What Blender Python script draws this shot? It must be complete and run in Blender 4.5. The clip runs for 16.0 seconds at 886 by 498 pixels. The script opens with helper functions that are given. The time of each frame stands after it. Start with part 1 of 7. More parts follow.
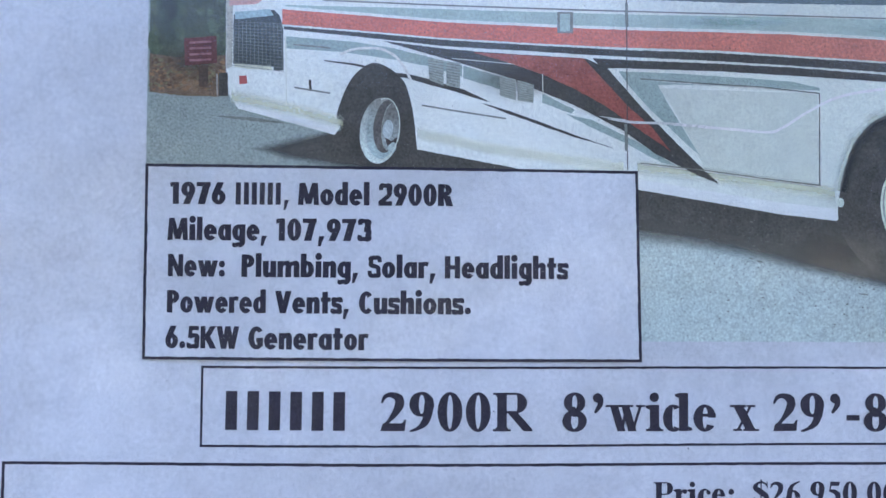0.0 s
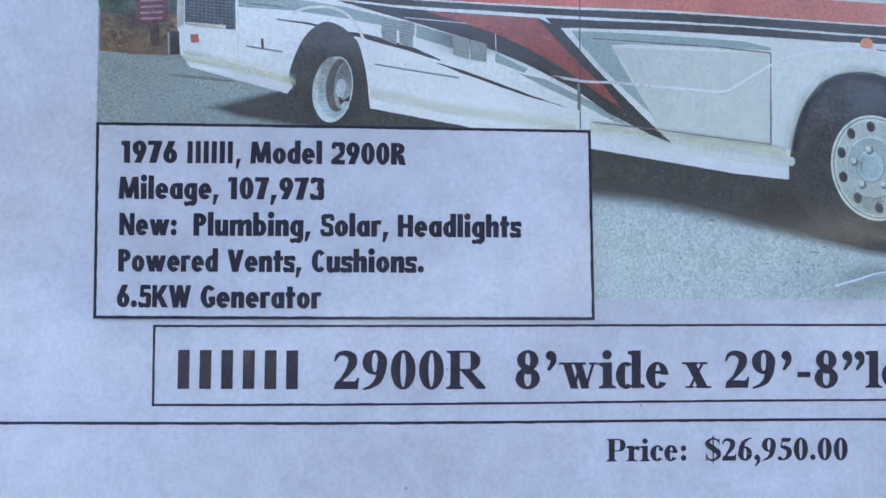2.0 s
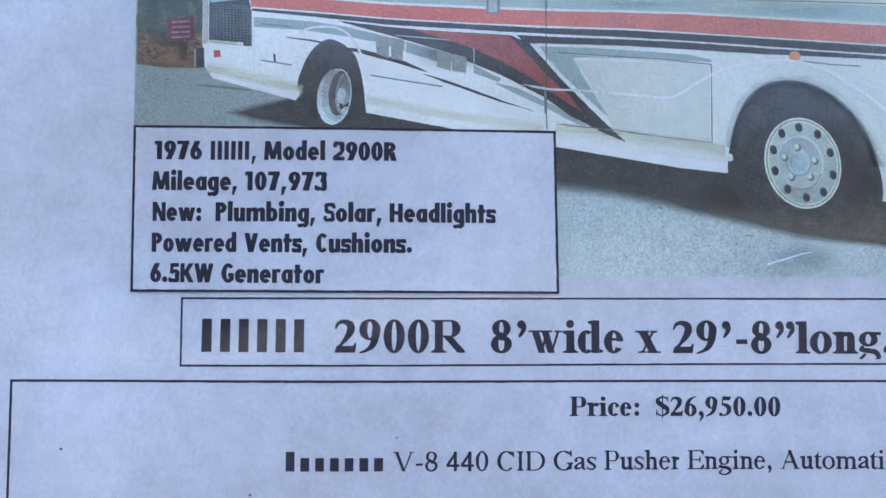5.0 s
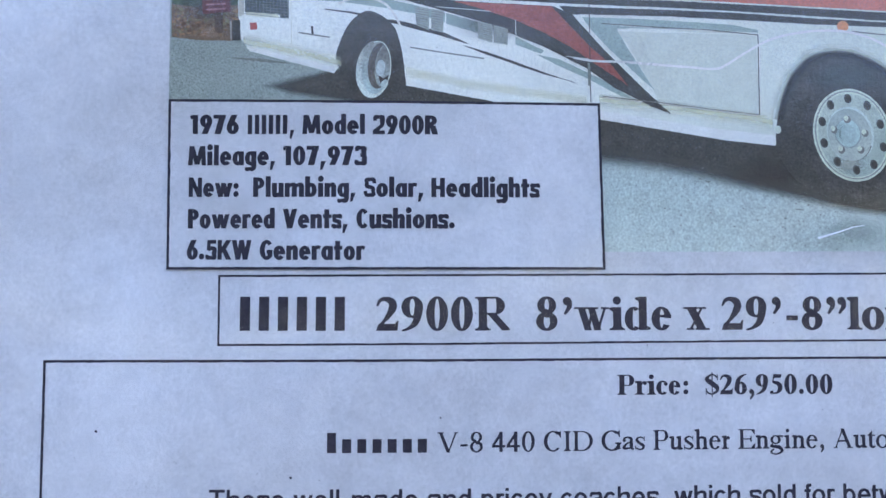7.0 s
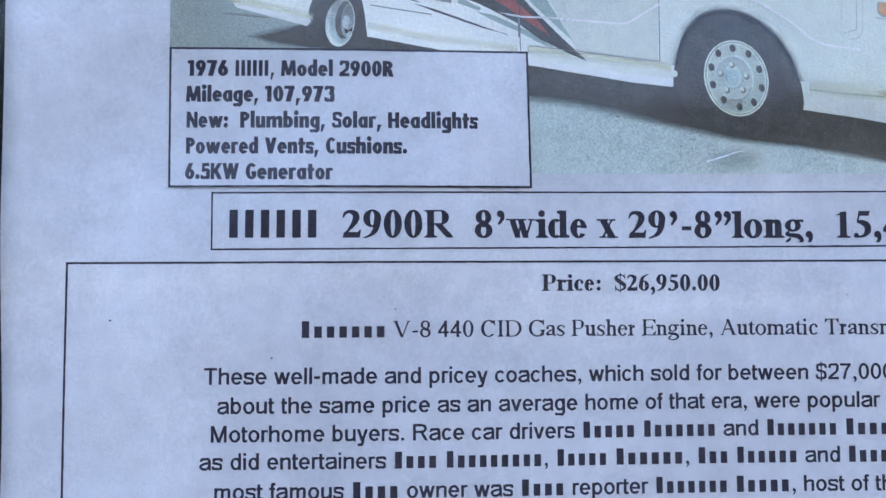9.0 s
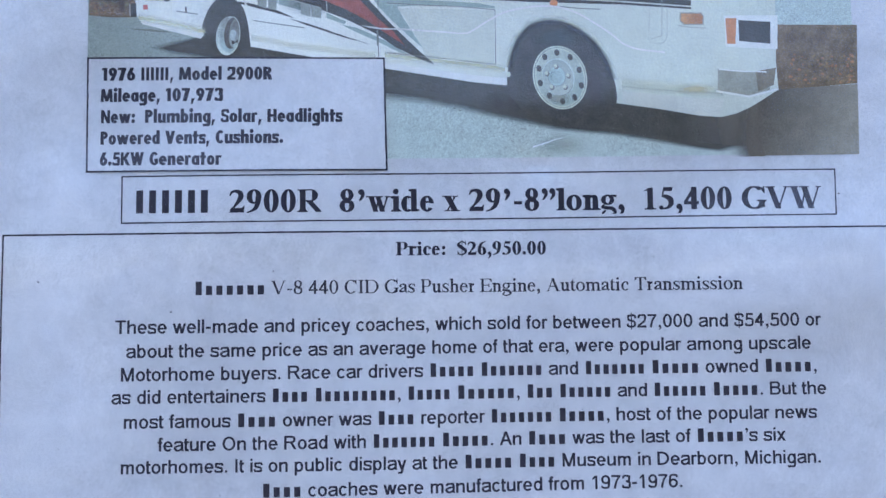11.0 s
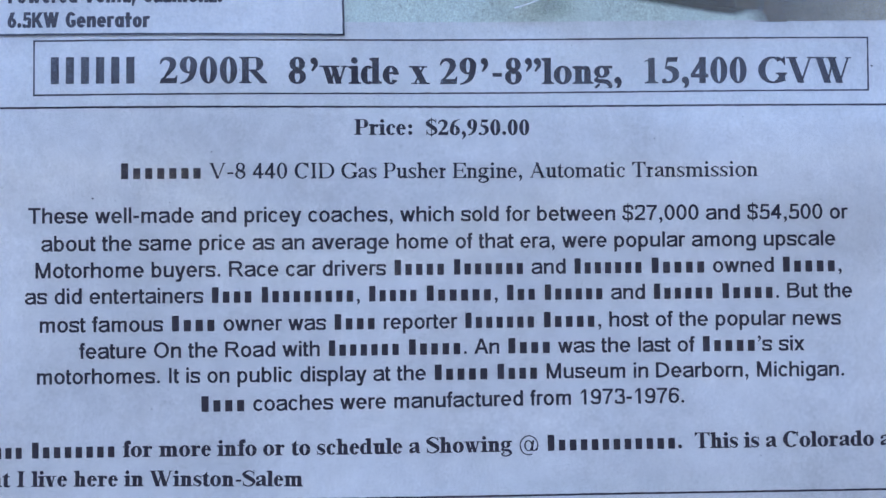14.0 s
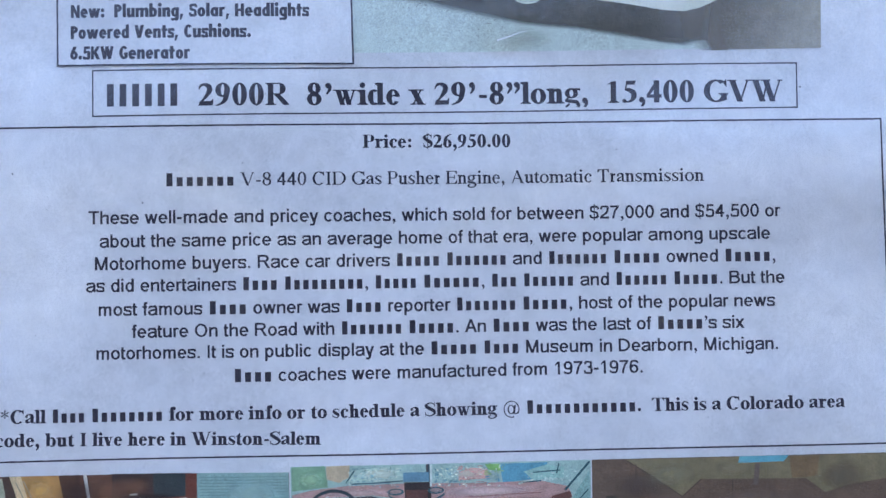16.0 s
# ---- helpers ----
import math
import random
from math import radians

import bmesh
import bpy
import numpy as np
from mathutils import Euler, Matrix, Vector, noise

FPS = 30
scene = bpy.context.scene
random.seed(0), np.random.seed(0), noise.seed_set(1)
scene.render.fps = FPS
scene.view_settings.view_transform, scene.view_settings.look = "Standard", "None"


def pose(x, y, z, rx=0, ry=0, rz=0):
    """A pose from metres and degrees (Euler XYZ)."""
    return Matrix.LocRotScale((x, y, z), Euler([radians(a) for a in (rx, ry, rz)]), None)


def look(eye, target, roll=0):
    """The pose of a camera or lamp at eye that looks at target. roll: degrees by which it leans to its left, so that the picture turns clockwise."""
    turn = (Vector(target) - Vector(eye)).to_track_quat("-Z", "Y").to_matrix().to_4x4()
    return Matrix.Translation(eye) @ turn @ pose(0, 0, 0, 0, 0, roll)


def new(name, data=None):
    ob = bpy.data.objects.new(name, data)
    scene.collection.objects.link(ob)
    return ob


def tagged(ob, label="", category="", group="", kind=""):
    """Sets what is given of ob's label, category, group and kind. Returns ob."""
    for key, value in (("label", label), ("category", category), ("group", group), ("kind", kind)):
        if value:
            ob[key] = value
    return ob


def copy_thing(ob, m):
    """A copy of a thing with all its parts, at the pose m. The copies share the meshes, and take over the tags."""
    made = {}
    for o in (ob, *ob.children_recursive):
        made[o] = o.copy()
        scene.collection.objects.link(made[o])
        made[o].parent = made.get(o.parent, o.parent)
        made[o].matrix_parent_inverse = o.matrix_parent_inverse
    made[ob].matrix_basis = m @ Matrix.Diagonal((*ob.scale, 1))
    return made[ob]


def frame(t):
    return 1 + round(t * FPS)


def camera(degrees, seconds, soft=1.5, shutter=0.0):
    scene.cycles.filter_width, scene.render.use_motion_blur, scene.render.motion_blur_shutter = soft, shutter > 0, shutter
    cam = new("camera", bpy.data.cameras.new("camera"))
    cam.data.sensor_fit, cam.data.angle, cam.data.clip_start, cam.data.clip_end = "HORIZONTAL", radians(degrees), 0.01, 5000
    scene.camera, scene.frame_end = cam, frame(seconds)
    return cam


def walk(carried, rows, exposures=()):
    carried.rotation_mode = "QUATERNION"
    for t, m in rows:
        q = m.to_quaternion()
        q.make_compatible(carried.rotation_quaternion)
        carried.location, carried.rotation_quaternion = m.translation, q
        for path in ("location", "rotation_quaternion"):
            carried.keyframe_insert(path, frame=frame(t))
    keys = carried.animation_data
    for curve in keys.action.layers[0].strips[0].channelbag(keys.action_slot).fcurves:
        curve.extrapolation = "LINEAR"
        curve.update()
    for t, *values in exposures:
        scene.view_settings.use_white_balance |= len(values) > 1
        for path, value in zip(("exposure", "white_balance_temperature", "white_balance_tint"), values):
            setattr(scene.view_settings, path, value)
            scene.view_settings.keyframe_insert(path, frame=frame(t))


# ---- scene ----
# The page lies in the plane y = 0 and faces -y; u runs right and v down on it, in page units.
UNIT, TOP = 0.00103, 1.5
ORIGIN = Vector((68 * UNIT, 0, TOP - 40 * UNIT))

ROWS = [
    (0.0, 0.02776, -0.09127, 1.51193, 91.919, -0.347, -1.738),
    (0.2, 0.02822, -0.09075, 1.51118, 91.843, -0.238, -1.837),
    (0.4, 0.02735, -0.09081, 1.51029, 92.056, -0.181, -1.873),
    (0.5, 0.02657, -0.09113, 1.51043, 92.101, -0.109, -2.103),
    (0.7, 0.02657, -0.09123, 1.51065, 92.148, 0.009, -2.164),
    (0.8, 0.02813, -0.09103, 1.50998, 92.044, -0.006, -1.763),
    (1.0, 0.03019, -0.09081, 1.50837, 91.983, -0.007, -1.937),
    (1.2, 0.03097, -0.09144, 1.50839, 91.753, 0.038, -2.044),
    (1.3, 0.03010, -0.09147, 1.50780, 91.967, -0.055, -2.190),
    (1.5, 0.02951, -0.09107, 1.50696, 91.818, -0.108, -2.286),
    (1.7, 0.03096, -0.09099, 1.50790, 92.021, -0.102, -2.364),
    (1.8, 0.03183, -0.09063, 1.50697, 91.854, -0.094, -2.377),
    (2.0, 0.03261, -0.09140, 1.50692, 91.737, -0.132, -2.479),
    (2.2, 0.03352, -0.09165, 1.50614, 92.144, -0.017, -2.437),
    (2.4, 0.03564, -0.09186, 1.50666, 91.767, 0.055, -2.162),
    (2.5, 0.03674, -0.09306, 1.50722, 91.690, 0.062, -2.274),
    (2.7, 0.03800, -0.09421, 1.50648, 92.070, 0.117, -2.080),
    (2.8, 0.03701, -0.09470, 1.50650, 91.786, 0.114, -2.008),
    (3.0, 0.03430, -0.09666, 1.50653, 91.710, 0.117, -2.217),
    (3.2, 0.03498, -0.09847, 1.50761, 91.884, 0.075, -2.021),
    (3.4, 0.03782, -0.09987, 1.50708, 91.592, 0.106, -1.624),
    (3.5, 0.03878, -0.10218, 1.50815, 91.748, 0.073, -1.810),
    (3.7, 0.04154, -0.10467, 1.50778, 91.747, 0.026, -1.326),
    (3.8, 0.04099, -0.10491, 1.50583, 91.860, 0.071, -1.508),
    (4.0, 0.03833, -0.10625, 1.50459, 91.913, -0.120, -1.550),
    (4.2, 0.03535, -0.10704, 1.50432, 92.106, -0.287, -1.689),
    (6.3, 0.03537, -0.10501, 1.50021, 92.836, 0.392, -1.954),
    (6.5, 0.03589, -0.10478, 1.50142, 92.933, 0.424, -1.840),
    (6.7, 0.03380, -0.10399, 1.50109, 93.064, 0.420, -1.924),
    (6.9, 0.03101, -0.10350, 1.49938, 92.679, 0.385, -1.602),
    (7.0, 0.02893, -0.10347, 1.49829, 92.979, 0.240, -1.914),
    (7.2, 0.02749, -0.10213, 1.49575, 93.143, 0.118, -1.826),
    (7.4, 0.02839, -0.10236, 1.49542, 92.618, 0.035, -1.679),
    (7.5, 0.02894, -0.10293, 1.49612, 92.646, 0.068, -1.727),
    (7.7, 0.02777, -0.10277, 1.49580, 93.007, 0.231, -1.624),
    (7.8, 0.02641, -0.10338, 1.49509, 92.820, 0.351, -1.630),
    (8.0, 0.02467, -0.10690, 1.49726, 92.657, 0.564, -2.092),
    (8.1, 0.02449, -0.10905, 1.49835, 92.231, 0.793, -1.879),
    (8.2, 0.02240, -0.11015, 1.49700, 92.437, 0.927, -1.940),
    (8.3, 0.02092, -0.11209, 1.49489, 92.599, 0.987, -2.320),
    (8.4, 0.02277, -0.11218, 1.49427, 92.490, 0.907, -2.244),
    (8.5, 0.02708, -0.11349, 1.49345, 93.029, 0.719, -2.361),
    (8.7, 0.03200, -0.11916, 1.49063, 92.529, 0.626, -2.661),
    (8.9, 0.03224, -0.12234, 1.48331, 93.229, 0.550, -2.899),
    (9.0, 0.03445, -0.12467, 1.48304, 93.120, 0.467, -2.658),
    (9.2, 0.03879, -0.12410, 1.48088, 93.437, 0.500, -2.696),
    (9.4, 0.04347, -0.12505, 1.48273, 93.214, 0.572, -2.590),
    (9.5, 0.04531, -0.12509, 1.48194, 93.456, 0.641, -2.401),
    (9.7, 0.04807, -0.12557, 1.48154, 93.632, 0.741, -2.348),
    (11.8, 0.06676, -0.16217, 1.45868, 92.754, 1.138, -1.763),
    (12.0, 0.06764, -0.16008, 1.45486, 92.387, 1.229, -1.788),
    (12.2, 0.07033, -0.15292, 1.45526, 92.061, 1.388, -1.783),
    (12.3, 0.07118, -0.14798, 1.45370, 92.112, 1.451, -1.686),
    (12.5, 0.06885, -0.13932, 1.45408, 91.648, 1.501, -1.868),
    (12.7, 0.06732, -0.13445, 1.45468, 91.757, 1.450, -1.846),
    (12.8, 0.06751, -0.13258, 1.45528, 91.828, 1.377, -1.733),
    (13.0, 0.06781, -0.13087, 1.45796, 91.156, 1.233, -1.656),
    (13.2, 0.06836, -0.12968, 1.45813, 91.260, 1.120, -1.647),
    (13.3, 0.06829, -0.12897, 1.45717, 91.516, 1.053, -1.779),
    (13.5, 0.06944, -0.12864, 1.45810, 91.319, 0.949, -1.615),
    (13.7, 0.07019, -0.12966, 1.45795, 91.774, 0.907, -1.583),
    (13.8, 0.06975, -0.12925, 1.45815, 91.577, 0.919, -1.758),
    (14.0, 0.06952, -0.12998, 1.45831, 91.272, 0.844, -1.799),
    (14.2, 0.06921, -0.13073, 1.45846, 91.475, 0.823, -1.921),
    (14.4, 0.06910, -0.13122, 1.45776, 91.425, 0.825, -2.120),
    (14.5, 0.06993, -0.13255, 1.45797, 91.269, 0.817, -1.969),
    (14.7, 0.06917, -0.13737, 1.45638, 91.091, 0.816, -2.198),
    (14.8, 0.06861, -0.14040, 1.45327, 91.337, 0.882, -2.061),
    (15.0, 0.06706, -0.14412, 1.45473, 91.225, 0.855, -2.115),
    (15.2, 0.06597, -0.14582, 1.45289, 91.115, 0.861, -1.997),
    (15.3, 0.06503, -0.14638, 1.45065, 91.411, 0.886, -2.074),
    (15.5, 0.06436, -0.14987, 1.45267, 90.921, 0.836, -1.994),
    (15.7, 0.06644, -0.15318, 1.45346, 91.238, 0.890, -1.898),
    (15.8, 0.06818, -0.15399, 1.45362, 91.357, 0.963, -1.738),
    (16.0, 0.06974, -0.15392, 1.45592, 91.533, 1.173, -1.821),
]
cam = camera(64.0, 16.0, soft=1.5)
walk(cam, [(t, pose(x, y, z, rx, ry, rz)) for t, x, y, z, rx, ry, rz in ROWS], [(0.0, 2.92, 6410, 19), (4.2, 2.94, 6410, 19), (6.3, 2.92, 6410, 19), (8.5, 2.98, 6570, 19), (9.0, 2.96, 6580, 19), (9.5, 2.72, 6480, 19), (12.0, 2.99, 6470, 18), (13.0, 2.89, 6370, 18), (14.5, 2.83, 6350, 18), (16.0, 2.97, 6470, 18)])

# ---- light: open shade, lit by the sky; the sun stands behind the wall ----
world = bpy.data.worlds.new("sky")
scene.world = world
world.use_nodes = True
sky = world.node_tree.nodes.new("ShaderNodeTexSky")
sky.sky_type, sky.sun_disc = "NISHITA", False
sky.sun_elevation, sky.sun_rotation = radians(50), radians(0)
sky.air_density, sky.dust_density = 1.0, 0.6
background = world.node_tree.nodes["Background"]
background.inputs["Strength"].default_value = 0.15
world.node_tree.links.new(sky.outputs[0], background.inputs[0])
sun = new("sun", bpy.data.lights.new("sun", "SUN"))
sun.data.energy, sun.data.angle, sun.data.color = 2.0, radians(0.5), (1.0, 0.95, 0.88)
sun.matrix_world = look((0, 10, 12), (0, 0, 0))


# ---- materials ----
def nodes_of(name, color, rough=0.6, metal=0.0):
    m = bpy.data.materials.new(name)
    m.use_nodes = True
    nt = m.node_tree
    b = nt.nodes["Principled BSDF"]
    b.inputs["Base Color"].default_value = (*color, 1)
    b.inputs["Roughness"].default_value, b.inputs["Metallic"].default_value = rough, metal
    return m, nt, b


def grain(nt, scale, detail=2.0, rough=0.6, stretch=(1, 1, 1)):
    """A noise at real size: scale is features to the metre."""
    at = nt.nodes.new("ShaderNodeTexCoord")
    place = nt.nodes.new("ShaderNodeMapping")
    place.inputs["Scale"].default_value = stretch
    n = nt.nodes.new("ShaderNodeTexNoise")
    n.inputs["Scale"].default_value, n.inputs["Detail"].default_value, n.inputs["Roughness"].default_value = scale, detail, rough
    nt.links.new(at.outputs["Object"], place.inputs["Vector"])
    nt.links.new(place.outputs[0], n.inputs["Vector"])
    return n.outputs["Fac"]


def spread(nt, fac, low, high, a=0.3, b=0.7):
    r = nt.nodes.new("ShaderNodeMapRange")
    r.inputs["From Min"].default_value, r.inputs["From Max"].default_value = a, b
    r.inputs["To Min"].default_value, r.inputs["To Max"].default_value = low, high
    nt.links.new(fac, r.inputs["Value"])
    return r.outputs[0]


def times(nt, a, b):
    n = nt.nodes.new("ShaderNodeMath")
    n.operation = "MULTIPLY"
    nt.links.new(a, n.inputs[0])
    nt.links.new(b, n.inputs[1])
    return n.outputs[0]


def tint(nt, b, color, fac):
    """The base colour, made lighter and darker by fac."""
    n = nt.nodes.new("ShaderNodeMix")
    n.data_type, n.blend_type = "RGBA", "MULTIPLY"
    n.inputs["Factor"].default_value = 1.0
    n.inputs["A"].default_value = (*color, 1)
    nt.links.new(fac, n.inputs["B"])
    nt.links.new(n.outputs["Result"], b.inputs["Base Color"])
    return n


def relief(nt, b, fac, strength, distance, under=None):
    n = nt.nodes.new("ShaderNodeBump")
    if under:
        nt.links.new(under.outputs[0], n.inputs["Normal"])
    n.inputs["Strength"].default_value, n.inputs["Distance"].default_value = strength, distance
    nt.links.new(fac, n.inputs["Height"])
    nt.links.new(n.outputs[0], b.inputs["Normal"])
    return n


def buckle(nt, b):
    """The sheet's own soft dents, the same under paper and print."""
    return relief(nt, b, grain(nt, 34, 2.5, 0.5), 1.0, 0.0032)


PRINTS = {}


def printed(name, color, mottle=0.16, fine=0.25, size=3200, blotch=320, to=None, along=None):
    """Toner or ink on paper: dot grain, a slower unevenness, sparse dark dots; fading from one colour to another along a line on the page."""
    if name not in PRINTS:
        m, nt, b = nodes_of("print_" + name, color, 0.75)
        f = spread(nt, grain(nt, size, 2, 0.7), 1 - fine, 1 + fine)
        g = spread(nt, grain(nt, blotch, 3), 1 - mottle, 1 + mottle)
        dots = spread(nt, grain(nt, 4200, 1, 0.3), 1.0, 1 - min(2.0 * fine, 0.5), 0.70, 0.76)
        n = tint(nt, b, color, times(nt, times(nt, f, g), dots))
        if to:
            (u0, v0), (u1, v1) = along
            d = Vector(((u1 - u0) * UNIT, 0, -(v1 - v0) * UNIT))
            start = Vector((u0 * UNIT, 0, TOP - v0 * UNIT)) - ORIGIN
            at = nt.nodes.new("ShaderNodeTexCoord")
            dot = nt.nodes.new("ShaderNodeVectorMath")
            dot.operation = "DOT_PRODUCT"
            dot.inputs[1].default_value = d / d.length_squared
            nt.links.new(at.outputs["Object"], dot.inputs[0])
            k = start.dot(d) / d.length_squared
            ramp = spread(nt, dot.outputs["Value"], 0.0, 1.0, k, k + 1)
            mix2 = nt.nodes.new("ShaderNodeMix")
            mix2.data_type = "RGBA"
            mix2.inputs["A"].default_value, mix2.inputs["B"].default_value = (*color, 1), (*to, 1)
            nt.links.new(ramp, mix2.inputs["Factor"])
            nt.links.new(mix2.outputs["Result"], n.inputs["A"])
        b.inputs["Specular IOR Level"].default_value = 0.3
        relief(nt, b, grain(nt, 1700, 3, 0.7), 0.5, 0.0004, buckle(nt, b))
        PRINTS[name] = m
    return PRINTS[name]


def smudged(name, color, strength):
    """Thin ink that fades out from the middle of its patch."""
    key = "smudge_" + name
    if key not in PRINTS:
        m, nt, b = nodes_of(key, color, 0.75)
        b.inputs["Specular IOR Level"].default_value = 0.25
        at = nt.nodes.new("ShaderNodeTexCoord")
        cut = nt.nodes.new("ShaderNodeSeparateXYZ")
        join = nt.nodes.new("ShaderNodeCombineXYZ")
        nt.links.new(at.outputs["Generated"], cut.inputs[0])
        nt.links.new(cut.outputs[0], join.inputs[0])
        nt.links.new(cut.outputs[2], join.inputs[1])
        far = nt.nodes.new("ShaderNodeVectorMath")
        far.operation = "DISTANCE"
        far.inputs[1].default_value = (0.5, 0.5, 0)
        nt.links.new(join.outputs[0], far.inputs[0])
        fade = nt.nodes.new("ShaderNodeMapRange")
        fade.interpolation_type = "SMOOTHERSTEP"
        for i, v in enumerate((0.0, 0.5, strength, 0.0)):
            fade.inputs[1 + i].default_value = v
        nt.links.new(far.outputs["Value"], fade.inputs["Value"])
        alpha = times(nt, fade.outputs[0], spread(nt, grain(nt, 2600, 2, 0.7), 0.75, 1.25))
        nt.links.new(alpha, b.inputs["Alpha"])
        PRINTS[key] = m
    return PRINTS[key]


def fading(name, color, strength):
    """Thin ink that fades across a strip, from nothing at its first edge to full at its second."""
    key = "fade_" + name
    if key not in PRINTS:
        m, nt, b = nodes_of(key, color, 0.75)
        b.inputs["Specular IOR Level"].default_value = 0.25
        at = nt.nodes.new("ShaderNodeUVMap")
        cut = nt.nodes.new("ShaderNodeSeparateXYZ")
        nt.links.new(at.outputs[0], cut.inputs[0])
        fade = nt.nodes.new("ShaderNodeMapRange")
        fade.interpolation_type = "SMOOTHSTEP"
        fade.inputs["From Max"].default_value, fade.inputs["To Max"].default_value = 0.85, strength
        nt.links.new(cut.outputs[1], fade.inputs["Value"])
        nt.links.new(times(nt, fade.outputs[0], spread(nt, grain(nt, 2600, 2, 0.7), 0.92, 1.06)), b.inputs["Alpha"])
        tint(nt, b, color, spread(nt, grain(nt, 2600, 2, 0.7), 0.88, 1.12))
        buckle(nt, b)
        PRINTS[key] = m
    return PRINTS[key]


def make_paper():
    m, nt, b = nodes_of("office_paper", (0.71, 0.70, 0.71), 0.85)
    b.inputs["Specular IOR Level"].default_value = 0.2
    f = spread(nt, grain(nt, 1900, 3, 0.75), 0.87, 1.09)
    g = spread(nt, grain(nt, 260, 5, 0.7), 0.92, 1.05)
    # h: broad patches of uneven light, put into the paper's colour
    h = spread(nt, grain(nt, 32, 3, 0.6), 0.89, 1.10)
    tint(nt, b, (0.71, 0.70, 0.71), times(nt, times(nt, f, g), h))
    relief(nt, b, grain(nt, 420, 5, 0.7), 0.45, 0.0003, buckle(nt, b))
    return m


PAPER = make_paper()
INK = printed("black_toner", (0.028, 0.022, 0.037), 0.2, 0.3, 2600)
INK_SOFT = printed("black_toner_thin", (0.029, 0.024, 0.039), 0.2, 0.3, 2600)


# ---- geometry helpers ----


def wave(u, v):
    """The page's gentle buckling, in page units towards the viewer."""
    return 0.35 * math.sin(u / 23 + 0.8) * math.cos(v / 31 - 0.4) + 0.22 * math.sin(v / 19 + u / 47) + 0.2 * math.sin(u / 15 - v / 40)


def at_page(u, v, h):
    """Page units to metres from the flyer's own origin."""
    return Vector((u * UNIT, -(wave(u, v) + h) * UNIT, TOP - v * UNIT)) - ORIGIN


def part(name, bm, material, parent, label="", kind=""):
    me = bpy.data.meshes.new(name)
    bm.to_mesh(me)
    bm.free()
    me.materials.append(material)
    ob = new(name, me)
    ob.parent = parent
    return tagged(ob, label=label, kind=kind)


def lay(bm, h):
    """Cuts a flat drawing in u, v finely enough to follow the page, and lays it h above the paper."""
    us, vs = [p.co.x for p in bm.verts], [p.co.y for p in bm.verts]
    for axis, low, high in ((0, min(us), max(us)), (1, min(vs), max(vs))):
        k = math.ceil(low / 4 + 1e-6)
        while 4 * k < high - 1e-6:
            co, no = [0, 0, 0], [0, 0, 0]
            co[axis], no[axis] = 4 * k, 1
            bmesh.ops.bisect_plane(bm, geom=bm.verts[:] + bm.edges[:] + bm.faces[:], dist=1e-5, plane_co=co, plane_no=no)
            k += 1
    bmesh.ops.triangulate(bm, faces=bm.faces[:])
    for p in bm.verts:
        p.co = at_page(p.co.x, p.co.y, h)
    for f in bm.faces:
        f.normal_update()
        if f.normal.y > 0:
            f.normal_flip()
    return bm


def lay_points(bm, h):
    """Lays many tiny patches on the page, uncut."""
    for p in bm.verts:
        p.co = at_page(p.co.x, p.co.y, h)
    for f in bm.faces:
        f.normal_update()
        if f.normal.y > 0:
            f.normal_flip()
    return bm


def curve_through(pts, closed=True, steps=5):
    """A smooth line through a few points."""
    n, out = len(pts), []
    for i in range(n if closed else n - 1):
        p = [Vector(pts[(i + k) % n] if closed else pts[min(max(i + k, 0), n - 1)]) for k in (-1, 0, 1, 2)]
        for s in range(steps):
            t = s / steps
            out.append(0.5 * (2 * p[1] + (p[2] - p[0]) * t + (2 * p[0] - 5 * p[1] + 4 * p[2] - p[3]) * t * t + (3 * p[1] - p[0] - 3 * p[2] + p[3]) * t ** 3))
    return out if closed else out + [Vector(pts[-1])]


def add_face(bm, pts):
    vs = [bm.verts.new((p[0], p[1], 0)) for p in pts]
    f = bm.faces.new(vs)
    f.normal_update()
    bmesh.ops.triangulate(bm, faces=[f])


ROUGH = random.Random(21)


def ragged(pts, step=0.3, amount=0.05):
    """The outline with points every step, each a little off, as toner lands."""
    out = []
    for a, b in zip(pts, pts[1:] + pts[:1]):
        a, b = Vector(a), Vector(b)
        n = max(1, int((b - a).length / step))
        side = (b - a).normalized().orthogonal() if (b - a).length else Vector((0, 0))
        for k in range(n):
            out.append(a.lerp(b, k / n) + (side * ROUGH.uniform(-amount, amount) if k else Vector((0, 0))))
    return out


def shape(name, pts, material, parent, h, smooth=False, label="", amount=0.035):
    bm = bmesh.new()
    pts = curve_through(pts) if smooth else list(pts)
    add_face(bm, ragged(pts, amount=amount) if amount else pts)
    return part(name, lay(bm, h), material, parent, label)


def ribbon_into(bm, pts, widths, amount=0.0):
    n = len(pts)
    sides = []
    for i in range(n):
        a, b = Vector(pts[max(i - 1, 0)]), Vector(pts[min(i + 1, n - 1)])
        d = (b - a).normalized()
        w = widths if isinstance(widths, (int, float)) else widths[0] + (widths[1] - widths[0]) * i / (n - 1)
        o = Vector((-d.y, d.x)) * w / 2
        p = Vector(pts[i])
        sides.append((p - o * (1 + ROUGH.uniform(-amount, amount)), p + o * (1 + ROUGH.uniform(-amount, amount))))
    rows = [[bm.verts.new((*q, 0)) for q in s] for s in sides]
    for a, b in zip(rows, rows[1:]):
        bm.faces.new((a[0], a[1], b[1], b[0]))


